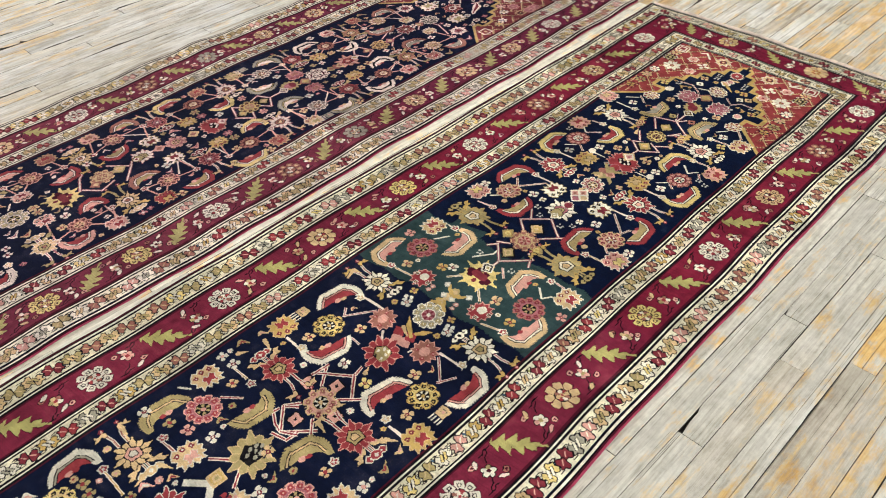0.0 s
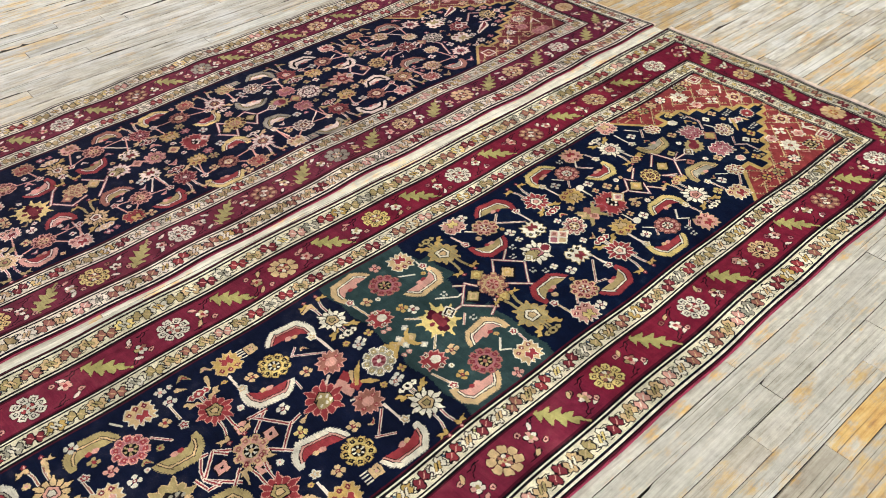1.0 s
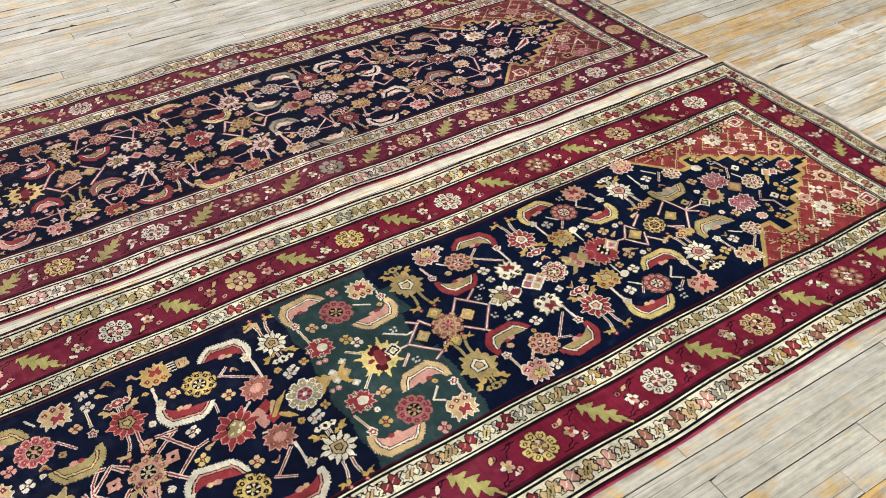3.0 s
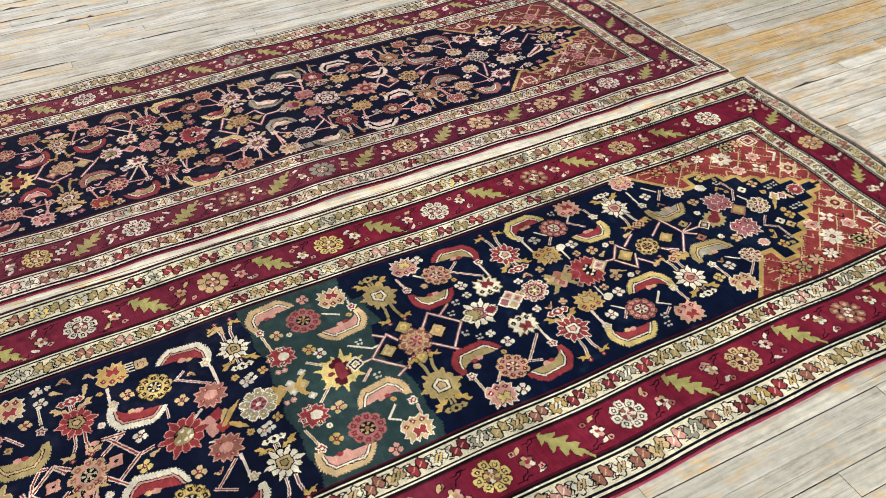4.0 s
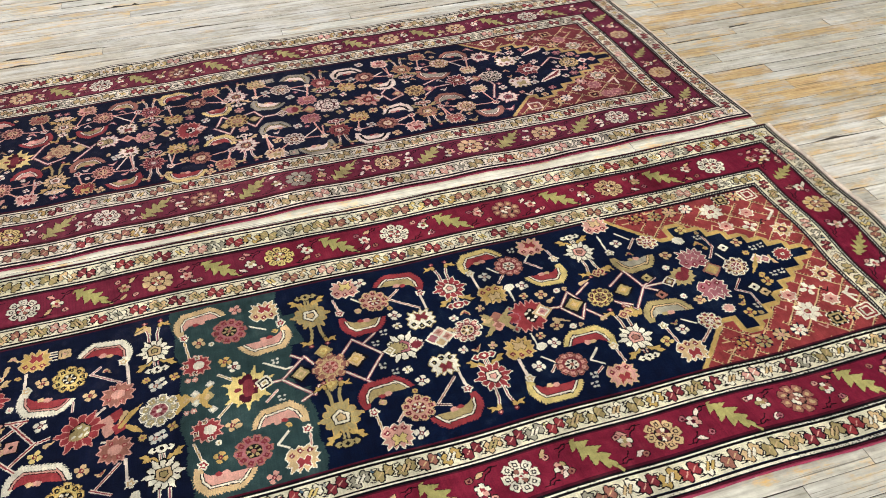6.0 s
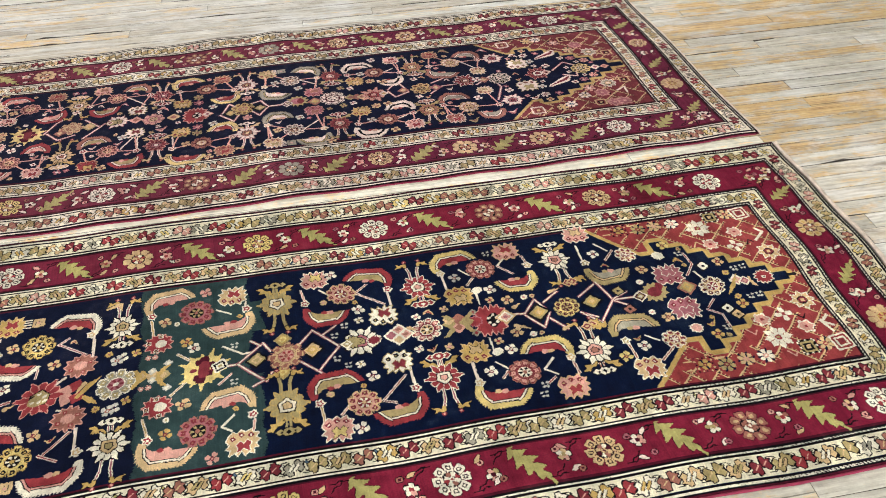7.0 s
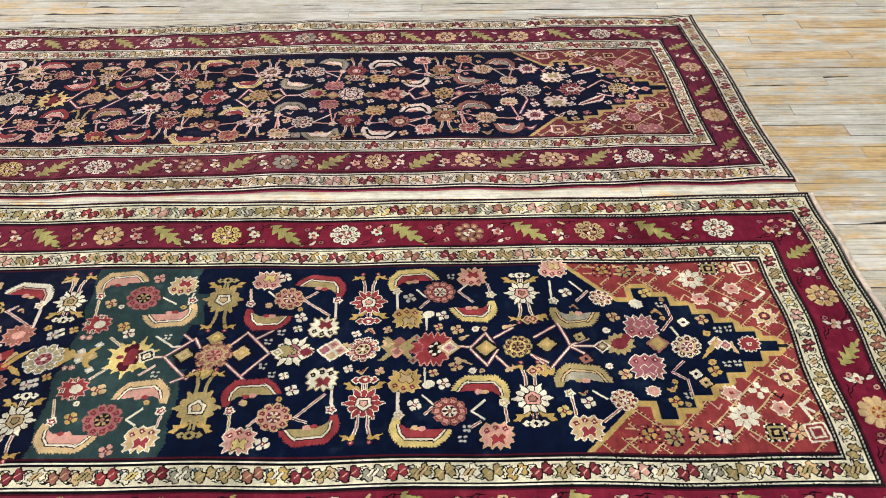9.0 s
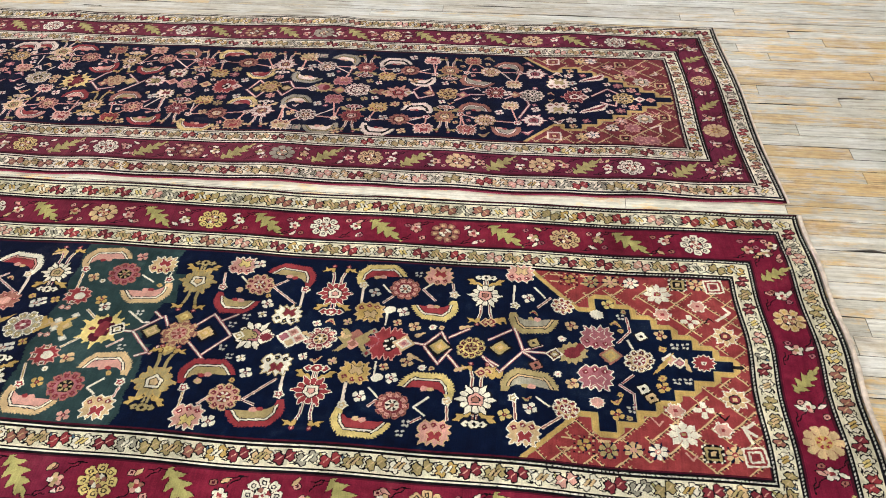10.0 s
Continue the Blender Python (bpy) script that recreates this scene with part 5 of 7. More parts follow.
    for a, b in ((-1.878, 0.057), (-1.873, -0.088)):
        w.patch(a, b, BURST, ((-0.0024, PINK), (0, ROSE), (0.012, PINK)), size=1.12)
        for q in range(4):
            w.square(a + 0.020 * math.cos(q * 1.57 + 0.4), b + 0.020 * math.sin(q * 1.57 + 0.4), 0.0042, (RED, PINK))
    for a, b, s in ((-1.713, 0.083, 1), (-1.692, -0.101, -1)):
        w.patch(a, b, BURST, ((-0.0024, PINK), (0, RED)), size=1.02)
        w.blob(a + 0.006, b, 0.014, 0.013, CREAM, 0.4, 1.4)
        for p, q in ((-0.022, 0.004), (-0.004, -0.022), (0.004, 0.023)):
            w.square(a + p, b + q * s, 0.0058, (CREAM, WINE, TAN))
    w.comb(-1.988, 0.219, 1, TAN)
    w.comb(-1.968, -0.232, -1, TAN)
    # small ones
    sprigs(w, CREAM, (-1.305, 0.236), (-1.257, 0.103), (-1.237, -0.106), (-1.277, -0.238), (-0.938, 0.102), (-0.925, -0.096), (-0.985, -0.151), (-0.649, 0.172), (-0.633, -0.149), (-1.791, 0.059))
    sprigs(w, CREAM, (-1.277, -0.239), (-2.030, 0.023), (-1.633, 0.055), (-2.199, 0.205), (-2.350, 0.073), (-2.350, -0.103), (-2.408, 0.233))
    sprigs(w, PALE, (-1.010, 0.160), (-1.784, -0.084), (-1.800, 0.053), (-1.794, -0.087))
    sprigs(w, TAN, (-0.906, 0.059), (-0.900, -0.048), (-0.556, 0.094), (-0.546, -0.073), (-0.361, 0.083), (-1.699, 0.149), (-1.636, -0.103), (-1.936, 0.075), (-1.936, -0.115), (-2.026, -0.181))
    sprigs(w, TAN, (-2.034, 0.144), (-2.284, -0.039), (-1.641, -0.104))
    sprigs(w, YELLOW, (-0.467, 0.171), (-0.685, -0.171), (-2.028, -0.053))
    sprigs(w, GOLD, (-0.358, -0.066), (-0.458, -0.143), (-1.651, 0.076), (-1.673, -0.175))
    sprigs(w, PINK, (-1.576, -0.252), (-1.606, 0.234), (-2.374, 0.126))
    sprigs(w, RED, (-2.407, -0.068))
    for a, b, dye in ((-0.404, 0.077, CREAM), (-0.399, -0.072, CREAM), (-0.637, 0.032, OLIVE), (-0.625, -0.032, ROSE), (-0.384, -0.095, TAN)):
        w.square(a, b, 0.014, (BLACK, dye, dye, BLACK), 0.5)
    for a, b, dye in ((-0.496, 0.136, CREAM), (-0.496, -0.117, PINK)):
        w.patch(a, b, BURST, ((-0.002, CREAM), (0, dye)), size=0.46)
    for a, b in ((-0.332, 0.051), (-0.309, 0.053), (-0.329, -0.047), (-0.306, -0.046), (-0.443, 0.133), (-0.427, -0.127), (-1.543, 0.045), (-1.533, -0.062), (-1.317, 0.028), (-1.310, -0.042), (-1.294, 0.056), (-1.286, -0.065), (-0.912, 0.233), (-0.889, -0.234), (-0.881, -0.209)):
        w.cluster(a, b, PALE)
    for a, b, s in ((-0.749, 0.085, 1), (-0.726, -0.061, -1), (-0.736, 0.088, 1), (-0.739, -0.064, -1)):
        w.diamond(a, b, 0.015, (TAN, MAROON, TAN))
        w.stroke([(a + 0.014, b), (a + 0.026, b + 0.010 * s), (a + 0.034, b - 0.004 * s)], (0.003, 0.006, 0.001), GOLD)
    for path in ([(-1.064, 0.027), (-1.055, 0.012), (-1.039, 0.020)], [(-1.146, 0.019), (-1.130, 0.009)], [(-0.895, 0.032), (-0.878, 0.043)], [(-0.899, -0.027), (-0.866, -0.043)], [(-0.801, 0.065), (-0.775, 0.072)], [(-0.791, -0.060), (-0.771, -0.049)],
                 [(-1.834, 0.225), (-1.806, 0.235), (-1.800, 0.213)], [(-1.859, 0.002), (-1.871, -0.025)], [(-2.099, -0.195), (-2.085, -0.215)], [(-2.166, -0.059), (-2.172, -0.090)], [(-2.107, 0.210), (-2.118, 0.174)], [(-2.173, 0.222), (-2.154, 0.212)],
                 [(-2.462, 0.231), (-2.468, 0.188)], [(-2.492, 0.094), (-2.522, 0.084)], [(-2.460, 0.088), (-2.448, 0.067)], [(-2.011, -0.032), (-1.995, -0.025)]):
        w.stroke(path, (0.003, 0.006, 0.001) if len(path) == 3 else (0.006, 0.001), TAN)
    # red corners
    for a, b in ((-0.553, 0.248), (-0.527, -0.224)):
        w.square(a, b, 0.0225, (MAROON,) + (CORAL,) * 8)
        for q in range(16):
            w.square(a + 0.0185 * max(-1, min(1, 1.42 * math.cos(q * math.pi / 8))), b + 0.0185 * max(-1, min(1, 1.42 * math.sin(q * math.pi / 8))), 0.0021, (TAN if q % 2 else BLACK,))
        w.sprig(a, b, 0.0145, GOLD, MAROON)
        for s in (1, -1):
            w.line([(a + 0.028, b + 0.012 * s), (a + 0.050, b + 0.014 * s)], TAN, 0.0026)
            w.line([(a - 0.028, b + 0.012 * s), (a - 0.044, b + 0.012 * s)], TAN, 0.0022)
    for a, b, dye, eye in ((-0.502, 0.243, OLIVE, RED), (-0.480, -0.232, OLIVE, MAROON), (-0.457, 0.247, TAN, PINK), (-0.432, -0.226, TAN, PINK), (-0.409, 0.247, CREAM, PINK), (-0.385, -0.226, CREAM, PINK), (-0.255, 0.249, TAN, RED), (-0.239, -0.223, TAN, RED)):
        w.sprig(a, b, 0.019, dye, eye)
    for a, b in ((-0.349, 0.213), (-0.332, -0.183)):
        w.flower(a, b, 0.033, 8, CREAM, CREAM, None, OLIVE, True)
        w.square(a, b, 0.007, (RED, OLIVE))
    for a, b in ((-0.289, 0.128), (-0.283, -0.120)):
        for q in range(4):
            w.blob(a + 0.013 * math.cos(q * 1.57), b + 0.013 * math.sin(q * 1.57), 0.0085, 0.0062, CREAM, q * 1.57, 3)
    for a, b in ((-0.347, 0.147), (-0.340, -0.125), (-0.263, 0.178), (-0.253, -0.166)):
        w.flower(a, b, 0.021, 6, CREAM, PINK, None, RED)
    for a, b in ((-0.219, 0.089), (-0.216, -0.087)):
        w.flower(a, b, 0.030, 8, CREAM, TAN, MAROON, TAN, True)
    for a, b in ((-0.299, 0.248), (-0.280, -0.224)):
        w.square(a, b, 0.021, (BLACK, OLIVE, BLACK, TAN))
        for q in range(12):
            w.square(a + 0.0195 * max(-1, min(1, 1.5 * math.cos(q * 0.5236))), b + 0.0195 * max(-1, min(1, 1.5 * math.sin(q * 0.5236))), 0.0022, (CREAM,))
    for a, b in ((-0.216, 0.246), (-0.201, -0.225)):
        w.square(a, b, 0.023, (CREAM, CORAL, CREAM, CORAL, MAROON), 0.12)
    for path in ([(-0.228, 0.135), (-0.193, 0.163), (-0.205, 0.177)], [(-0.191, -0.176), (-0.211, -0.160), (-0.189, -0.143)], [(-0.213, -0.156), (-0.202, -0.193)]):
        w.line(path, CREAM, 0.0034)
    w.fill_ground(-2.9, -0.24, (NAVY,), FILL, (0.0135, 0.0110, 0.0085, 0.0065))
    # green stretch of the ground
    X, V = np.meshgrid(w.x, w.v)
    X = X + np.random.RandomState(2).uniform(-0.0025, 0.0025, len(w.v))[:, None] + 0.004 * np.sin(V * 60)
    w.knot[(w.knot == NAVY) & (region == 3) & (X > -1.744 - 0.05 * V) & (X < np.where(V > 0.08, -1.478, np.where(V > -0.05, -1.506, -1.472)) - 0.03 * (V > 0.18))] = TEAL
    # borders
    guard_runs(w, x_end, x_start, 11)
    v = w.half - 0.138
    main_border_side(w, v, (-2.435, -2.090, -1.778, -1.478, -1.177, -0.864, -0.560, -0.236), (WHITE_R, WHITE_R, TAN_R, YELLOW_R, WHITE_R, BROWN_R, ROSE_R, WHITE_R), -0.75, 1, 21, -3.0)
    main_border_side(w, -v, (-2.090, -1.760, -1.440, -1.122, -0.815, -0.508, -0.208), (WHITE_R, TAN_R, YELLOW_R, WHITE_R, ROSE_R, BROWN_R, WHITE_R), -0.95, -1, 22, -3.0)
    rng = random.Random(4)
    xe = x_end - 0.107
    border_rosette(w, xe, 0.150, 0.036, TAN, ROSE, GOLD, "petals")
    w.flower(xe, -0.180, 0.040, 10, TAN, TAN, GOLD, RED, dots=None)
    oak_leaf(w, xe, 0.302, 0.55, 1, 0.82)
    oak_leaf(w, xe, -0.026, 0.9, 1, 0.82)
    oak_leaf(w, xe, -0.335, 0.9, 1, 0.82)
    for vv in (v, -v):
        border_buds(w, x_end - 0.150, vv, rng)
        border_buds(w, x_end - 0.085, vv * 1.02, rng, True)
    for q in (0.225, 0.062, -0.098, -0.250, 0.375, -0.405):
        border_buds(w, xe, q, rng, True, 0.8)
    return region


def ripple(X, V, half, x_end, seed, amount):
    """Low swells of a rug that does not lie quite flat, strongest towards its edges."""
    rim = np.clip(1 - (half - np.abs(V)) / 0.30, 0, 1) ** 1.4
    tip = np.clip(1 - (x_end - X) / 0.30, 0, 1) ** 1.4
    rng = np.random.RandomState(seed)
    z = np.zeros(X.shape)
    for f in (1.1, 1.9, 3.1, 4.3, 6.1):
        p, q = rng.rand(2) * 6.28
        z += np.sin(X * f * 2 + p + 2.0 * V) * np.cos(V * f * 1.2 + q) / f ** 0.5
    frill = np.sin(X * 23.0 + 1.3 * np.sin(X * 4.1) + np.sign(V) * 1.1) + 0.6 * np.sin(X * 37.0 + np.sign(V) * 2.0)
    return amount * ((0.25 + np.maximum(rim, 0.6 * tip)) * np.clip(0.9 + z * 0.5, 0.1, 1.5) + 0.26 * rim * frill)


def near_lay(X, V):
    y = -0.5335 + 0.011 * (X + 0.7) + V
    wander = 0.0022 * np.sin(X * 7.3 + 1) + 0.0016 * np.sin(X * 17.0) + 0.003 * np.sin(X * 3.1 + V * 3)
    x = X + 0.004 * np.sin(V * 9 + 0.5) + 0.003 * np.sin(V * 23)
    return x, y + wander, 0.0052 + np.maximum(0, ripple(X, V, NEAR_HALF, 0.042, 4, 0.0018))


NEAR_HALF, FAR_HALF = 0.533, 0.538
near_rug = tagged(new("rug"), "long navy and crimson knotted wool runner with floral field", "rug", "pair of runners on the boards")
loom = Loom(column_edges(-3.9, -2.78, 0.042, 0.0019), NEAR_HALF, 0.0019)
near_region = near_design(loom, 0.042, -3.9)
run_on(loom, -3.9, -2.82, 1.08)
# CREAM and IVORY: greyed at the worn end, dimmed west of -2.05
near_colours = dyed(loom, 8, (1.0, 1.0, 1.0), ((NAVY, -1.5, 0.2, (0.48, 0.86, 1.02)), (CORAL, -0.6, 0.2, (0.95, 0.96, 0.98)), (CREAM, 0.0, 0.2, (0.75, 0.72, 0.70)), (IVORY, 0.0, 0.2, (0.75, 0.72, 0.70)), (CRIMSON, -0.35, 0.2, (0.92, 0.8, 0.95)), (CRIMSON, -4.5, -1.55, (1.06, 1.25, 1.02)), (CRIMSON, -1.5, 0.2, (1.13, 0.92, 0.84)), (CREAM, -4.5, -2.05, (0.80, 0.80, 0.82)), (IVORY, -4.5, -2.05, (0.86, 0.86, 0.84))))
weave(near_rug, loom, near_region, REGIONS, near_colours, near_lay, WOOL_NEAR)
edge_xs = list(np.arange(-3.9, 0.043, 0.018))
cord(near_rug, "selvedge", edge_xs, -NEAR_HALF - 0.002, near_lay, 0.0030, SELVEDGE_RED, 0.0, "crimson overcast wool edge")
cord(near_rug, "selvedge", edge_xs, NEAR_HALF + 0.002, near_lay, 0.0022, SELVEDGE_DARK, 0.0, "dark overcast wool edge")
cord(near_rug, "end_web", list(np.arange(-NEAR_HALF, NEAR_HALF, 0.02)), 0, near_lay, 0.0060, COTTON, -0.001, "narrow undyed cotton web", True, 0.049)


# ---- far rug ----
def far_design(w, x_end, x_start):
    region, d = rug_borders(w, x_end, x_start, 9.0, 0.17)
    corner = spandrels(w, -0.228, (-0.690, (-0.596, 0.165), -0.562, -0.512, 0.192, 0.165), x_end, (CORAL, OLIVE))
    corner_lattice(w, corner, TAN, 5)
    # lattice about the axis and stalks
    for path in ([(-1.585, -0.019), (-1.563, 0.040), (-1.519, -0.009), (-1.548, -0.075), (-1.592, -0.024)], [(-1.492, 0.024), (-1.461, 0.034), (-1.439, -0.010), (-1.467, -0.060), (-1.493, -0.024)], [(-1.439, -0.010), (-1.383, -0.010)]):
        w.line(path, MAUVE, 0.0042, CREAM)
    for path in ([(-2.129, -0.008), (-2.100, 0.053), (-2.082, 0.071)], [(-2.121, -0.008), (-2.083, -0.054), (-2.033, -0.035)], [(-2.012, 0.051), (-1.963, -0.005), (-1.940, 0.022)], [(-2.007, -0.065), (-1.974, -0.022), (-1.959, -0.004)]):
        w.line(path, MAUVE, 0.0042, CREAM)
    for path in ([(-1.046, 0.009), (-1.007, 0.059), (-0.979, -0.022), (-1.026, -0.045), (-1.047, 0.001)], [(-0.897, 0.021), (-0.849, 0.046)], [(-0.910, -0.051), (-0.862, -0.006), (-0.818, -0.004)], [(-0.475, 0.009), (-0.424, 0.057), (-0.391, 0.027), (-0.403, -0.052), (-0.449, -0.031)], [(-0.750, -0.022), (-0.695, 0.027), (-0.673, -0.054), (-0.702, -0.138)]):
        w.line(path, MAUVE, 0.0040, BLUSH)
    stalk(w, PALE, (-2.365, 0.160), (-2.362, 0.096))
    stalk(w, PALE, (-2.293, 0.083), (-2.311, 0.055))
    stalk(w, MAUVE, (-2.114, -0.129), (-2.113, -0.198))
    stalk(w, PALE, (-1.901, 0.183), (-1.831, 0.107))
    stalk(w, PALE, (-1.836, -0.181), (-1.842, -0.078))
    stalk(w, BLUE, (-1.886, -0.158), (-1.853, -0.094))
    stalk(w, PALE, (-1.721, 0.177), (-1.715, 0.106))
    stalk(w, PALE, (-1.734, -0.124), (-1.729, -0.192))
    stalk(w, ROSE, (-1.555, -0.157), (-1.565, -0.209))
    stalk(w, GOLD, (-1.448, -0.126), (-1.432, -0.199))
    stalk(w, PALE, (-1.269, 0.157), (-1.277, 0.089))
    stalk(w, PALE, (-1.321, 0.141), (-1.276, 0.106))
    stalk(w, MAUVE, (-1.267, -0.123), (-1.273, -0.188))
    stalk(w, PALE, (-1.331, -0.177), (-1.284, -0.134))
    stalk(w, ROSE, (-1.439, 0.200), (-1.441, 0.121))
    stalk(w, ROSE, (-1.444, -0.133), (-1.444, -0.212))
    stalk(w, MAUVE, (-0.986, 0.180), (-0.988, 0.126))
    stalk(w, PALE, (-1.041, 0.136), (-1.006, 0.157))
    stalk(w, MAUVE, (-0.987, -0.163), (-0.990, -0.208))
    stalk(w, PALE, (-1.040, -0.183), (-1.005, -0.167))
    stalk(w, BLUSH, (-1.164, -0.165), (-1.161, -0.196))
    stalk(w, PALE, (-0.776, 0.166), (-0.725, 0.092))
    stalk(w, MAUVE, (-0.883, -0.137), (-0.879, -0.199))
    stalk(w, PALE, (-0.847, -0.152), (-0.824, -0.157))
    stalk(w, MAUVE, (-2.345, 0.183), (-2.255, 0.095))
    stalk(w, MAUVE, (-2.270, 0.177), (-2.255, 0.095))
    stalk(w, MAUVE, (-2.100, 0.148), (-2.116, 0.232))
    stalk(w, MAUVE, (-2.102, -0.152), (-2.130, -0.229))
    stalk(w, ROSE, (-2.282, -0.184), (-2.261, -0.067))
    stalk(w, MAUVE, (-1.995, -0.145), (-1.976, -0.232))
    stalk(w, ROSE, (-1.837, -0.177), (-1.851, -0.070))
    stalk(w, MAUVE, (-2.007, 0.141), (-1.970, 0.239))
    stalk(w, MAUVE, (-1.816, 0.172), (-1.853, 0.071))
    stalk(w, MAUVE, (-1.722, 0.168), (-1.712, 0.081))
    stalk(w, MAUVE, (-1.543, 0.134), (-1.580, 0.221))
    stalk(w, MAUVE, (-1.553, -0.167), (-1.578, -0.242))
    stalk(w, ROSE, (-1.733, -0.192), (-1.710, -0.099))
    stalk(w, MAUVE, (-1.266, 0.150), (-1.288, 0.052))
    stalk(w, MAUVE, (-1.445, 0.126), (-1.430, 0.215))
    stalk(w, MAUVE, (-1.445, -0.131), (-1.431, -0.243))
    stalk(w, ROSE, (-1.272, -0.188), (-1.295, -0.072))
    stalk(w, MAUVE, (-1.165, 0.147), (-1.146, 0.095))
    stalk(w, MAUVE, (-0.986, 0.119), (-1.001, 0.220))
    stalk(w, MAUVE, (-0.986, -0.159), (-0.992, -0.230))
    stalk(w, ROSE, (-1.165, -0.186), (-1.147, -0.107))
    stalk(w, MAUVE, (-0.705, 0.156), (-0.725, 0.073))
    stalk(w, MAUVE, (-0.882, 0.141), (-0.862, 0.229))
    stalk(w, MAUVE, (-0.883, -0.135), (-0.861, -0.225))
    stalk(w, ROSE, (-0.706, -0.168), (-0.732, -0.063))
    stalk(w, MAUVE, (-2.449, 0.153), (-2.400, 0.066))
    stalk(w, MAUVE, (-2.449, 0.153), (-2.345, 0.183))
    stalk(w, MAUVE, (-2.195, 0.168), (-2.270, 0.177))
    stalk(w, MAUVE, (-2.195, 0.168), (-2.255, 0.095))
    stalk(w, MAUVE, (-2.195, 0.168), (-2.100, 0.148))
    stalk(w, MAUVE, (-2.204, -0.159), (-2.282, -0.184))
    stalk(w, MAUVE, (-2.204, -0.159), (-2.130, -0.229))
    stalk(w, MAUVE, (-2.204, -0.159), (-2.102, -0.152))
    stalk(w, MAUVE, (-1.922, 0.172), (-1.970, 0.239))
    stalk(w, MAUVE, (-1.922, 0.172), (-2.007, 0.141))
    stalk(w, MAUVE, (-1.922, 0.172), (-1.816, 0.172))
    stalk(w, MAUVE, (-1.924, -0.161), (-1.995, -0.145))
    stalk(w, MAUVE, (-1.924, -0.161), (-1.976, -0.232))
    stalk(w, MAUVE, (-1.924, -0.161), (-1.837, -0.177))
    stalk(w, MAUVE, (-1.634, 0.165), (-1.580, 0.221))
    stalk(w, MAUVE, (-1.634, 0.165), (-1.722, 0.168))
    stalk(w, MAUVE, (-1.634, 0.165), (-1.543, 0.134))
    stalk(w, MAUVE, (-1.645, -0.178), (-1.733, -0.192))
    stalk(w, MAUVE, (-1.645, -0.178), (-1.578, -0.242))
    stalk(w, MAUVE, (-1.645, -0.178), (-1.553, -0.167))
    stalk(w, MAUVE, (-1.072, 0.143), (-1.146, 0.095))
    stalk(w, MAUVE, (-1.072, 0.143), (-0.986, 0.119))
    stalk(w, MAUVE, (-1.072, 0.143), (-1.165, 0.147))
    stalk(w, MAUVE, (-1.070, -0.178), (-0.986, -0.159))
    stalk(w, MAUVE, (-1.070, -0.178), (-0.992, -0.230))
    stalk(w, MAUVE, (-1.070, -0.178), (-1.165, -0.186))
    stalk(w, MAUVE, (-1.357, 0.148), (-1.445, 0.126))
    stalk(w, MAUVE, (-1.357, 0.148), (-1.266, 0.150))
    stalk(w, MAUVE, (-1.357, 0.148), (-1.430, 0.215))
    stalk(w, MAUVE, (-1.364, -0.177), (-1.272, -0.188))
    stalk(w, MAUVE, (-1.364, -0.177), (-1.445, -0.131))
    stalk(w, MAUVE, (-1.364, -0.177), (-1.431, -0.243))
    stalk(w, MAUVE, (-0.804, 0.153), (-0.882, 0.141))
    stalk(w, MAUVE, (-0.804, 0.153), (-0.862, 0.229))
    stalk(w, MAUVE, (-0.804, 0.153), (-0.705, 0.156))
    stalk(w, MAUVE, (-0.806, -0.160), (-0.883, -0.135))
    stalk(w, MAUVE, (-0.806, -0.160), (-0.861, -0.225))
    stalk(w, MAUVE, (-0.806, -0.160), (-0.706, -0.168))
    # axis
    w.flower(-2.317, 0.004, 0.040, 9, CREAM, GREY, BLACK, OLIVE, dots=OLIVE)
    yellow_bloom(w, -2.178, -0.004)
    w.flower(-2.050, 0.009, 0.035, 8, TAN, TAN, ROSE, TAN, dots=ROSE)
    w.diamond(-1.996, 0.006, 0.024, (OLIVE, TAN, GOLD))
    w.diamond(-2.081, -0.013, 0.020, (ROSE, TAN))
    w.palmette(-1.911, 0.014, 0.038, MAUVE, CREAM, OLIVE, TAN)
    w.patch(-1.928, 0.012, BURST, ((-0.002, BLACK), (0, OLIVE)), size=0.62)
    w.square(-1.934, 0.012, 0.008, (CREAM, MAROON), 0.785)
    w.diamond(-1.854, 0.011, 0.022, (PINK, ROSE))
    w.flower(-1.800, 0.003, 0.032, 8, PINK, MAUVE, TAN, WINE, dots=PINK)
    w.diamond(-1.737, 0.003, 0.022, (TAN, ROSE))
    w.patch(-1.669, -0.004, PALM_BOX, ((-0.0030, PINK), (0, RED)), size=1.05)
    w.blob(-1.664, -0.004, 0.016, 0.021, BLACK, 0, 1.5)
    for a, b in ((0.0, 0.014), (0.0, -0.014), (0.009, 0.006), (0.009, -0.006), (-0.008, 0.0)):
        w.blob(-1.665 + a, -0.004 + b, 0.0050, 0.0042, CREAM, 0.7)
    w.diamond(-1.632, -0.004, 0.020, (PINK, CREAM, MAUVE))
    w.diamond(-1.558, -0.019, 0.027, (BLACK, OLIVE, GOLD))
    w.flower(-1.519, -0.003, 0.036, 9, OLIVE, GOLD, ROSE, OLIVE, dots=WINE)
    w.diamond(-1.466, -0.010, 0.027, (BLACK, OLIVE, TAN))
    w.patch(-1.344, 0.001, BURST, ((-0.0024, BLACK), (0, OLIVE), (0.008, MAUVE)), size=1.22)
    w.blob(-1.334, 0.001, 0.012, 0.019, MAROON, 0, 1.6)
    w.diamond(-1.378, -0.008, 0.021, (CREAM, WINE, CREAM, OLIVE))
    w.diamond(-1.288, -0.013, 0.026, (ROSE, OLIVE, GOLD))
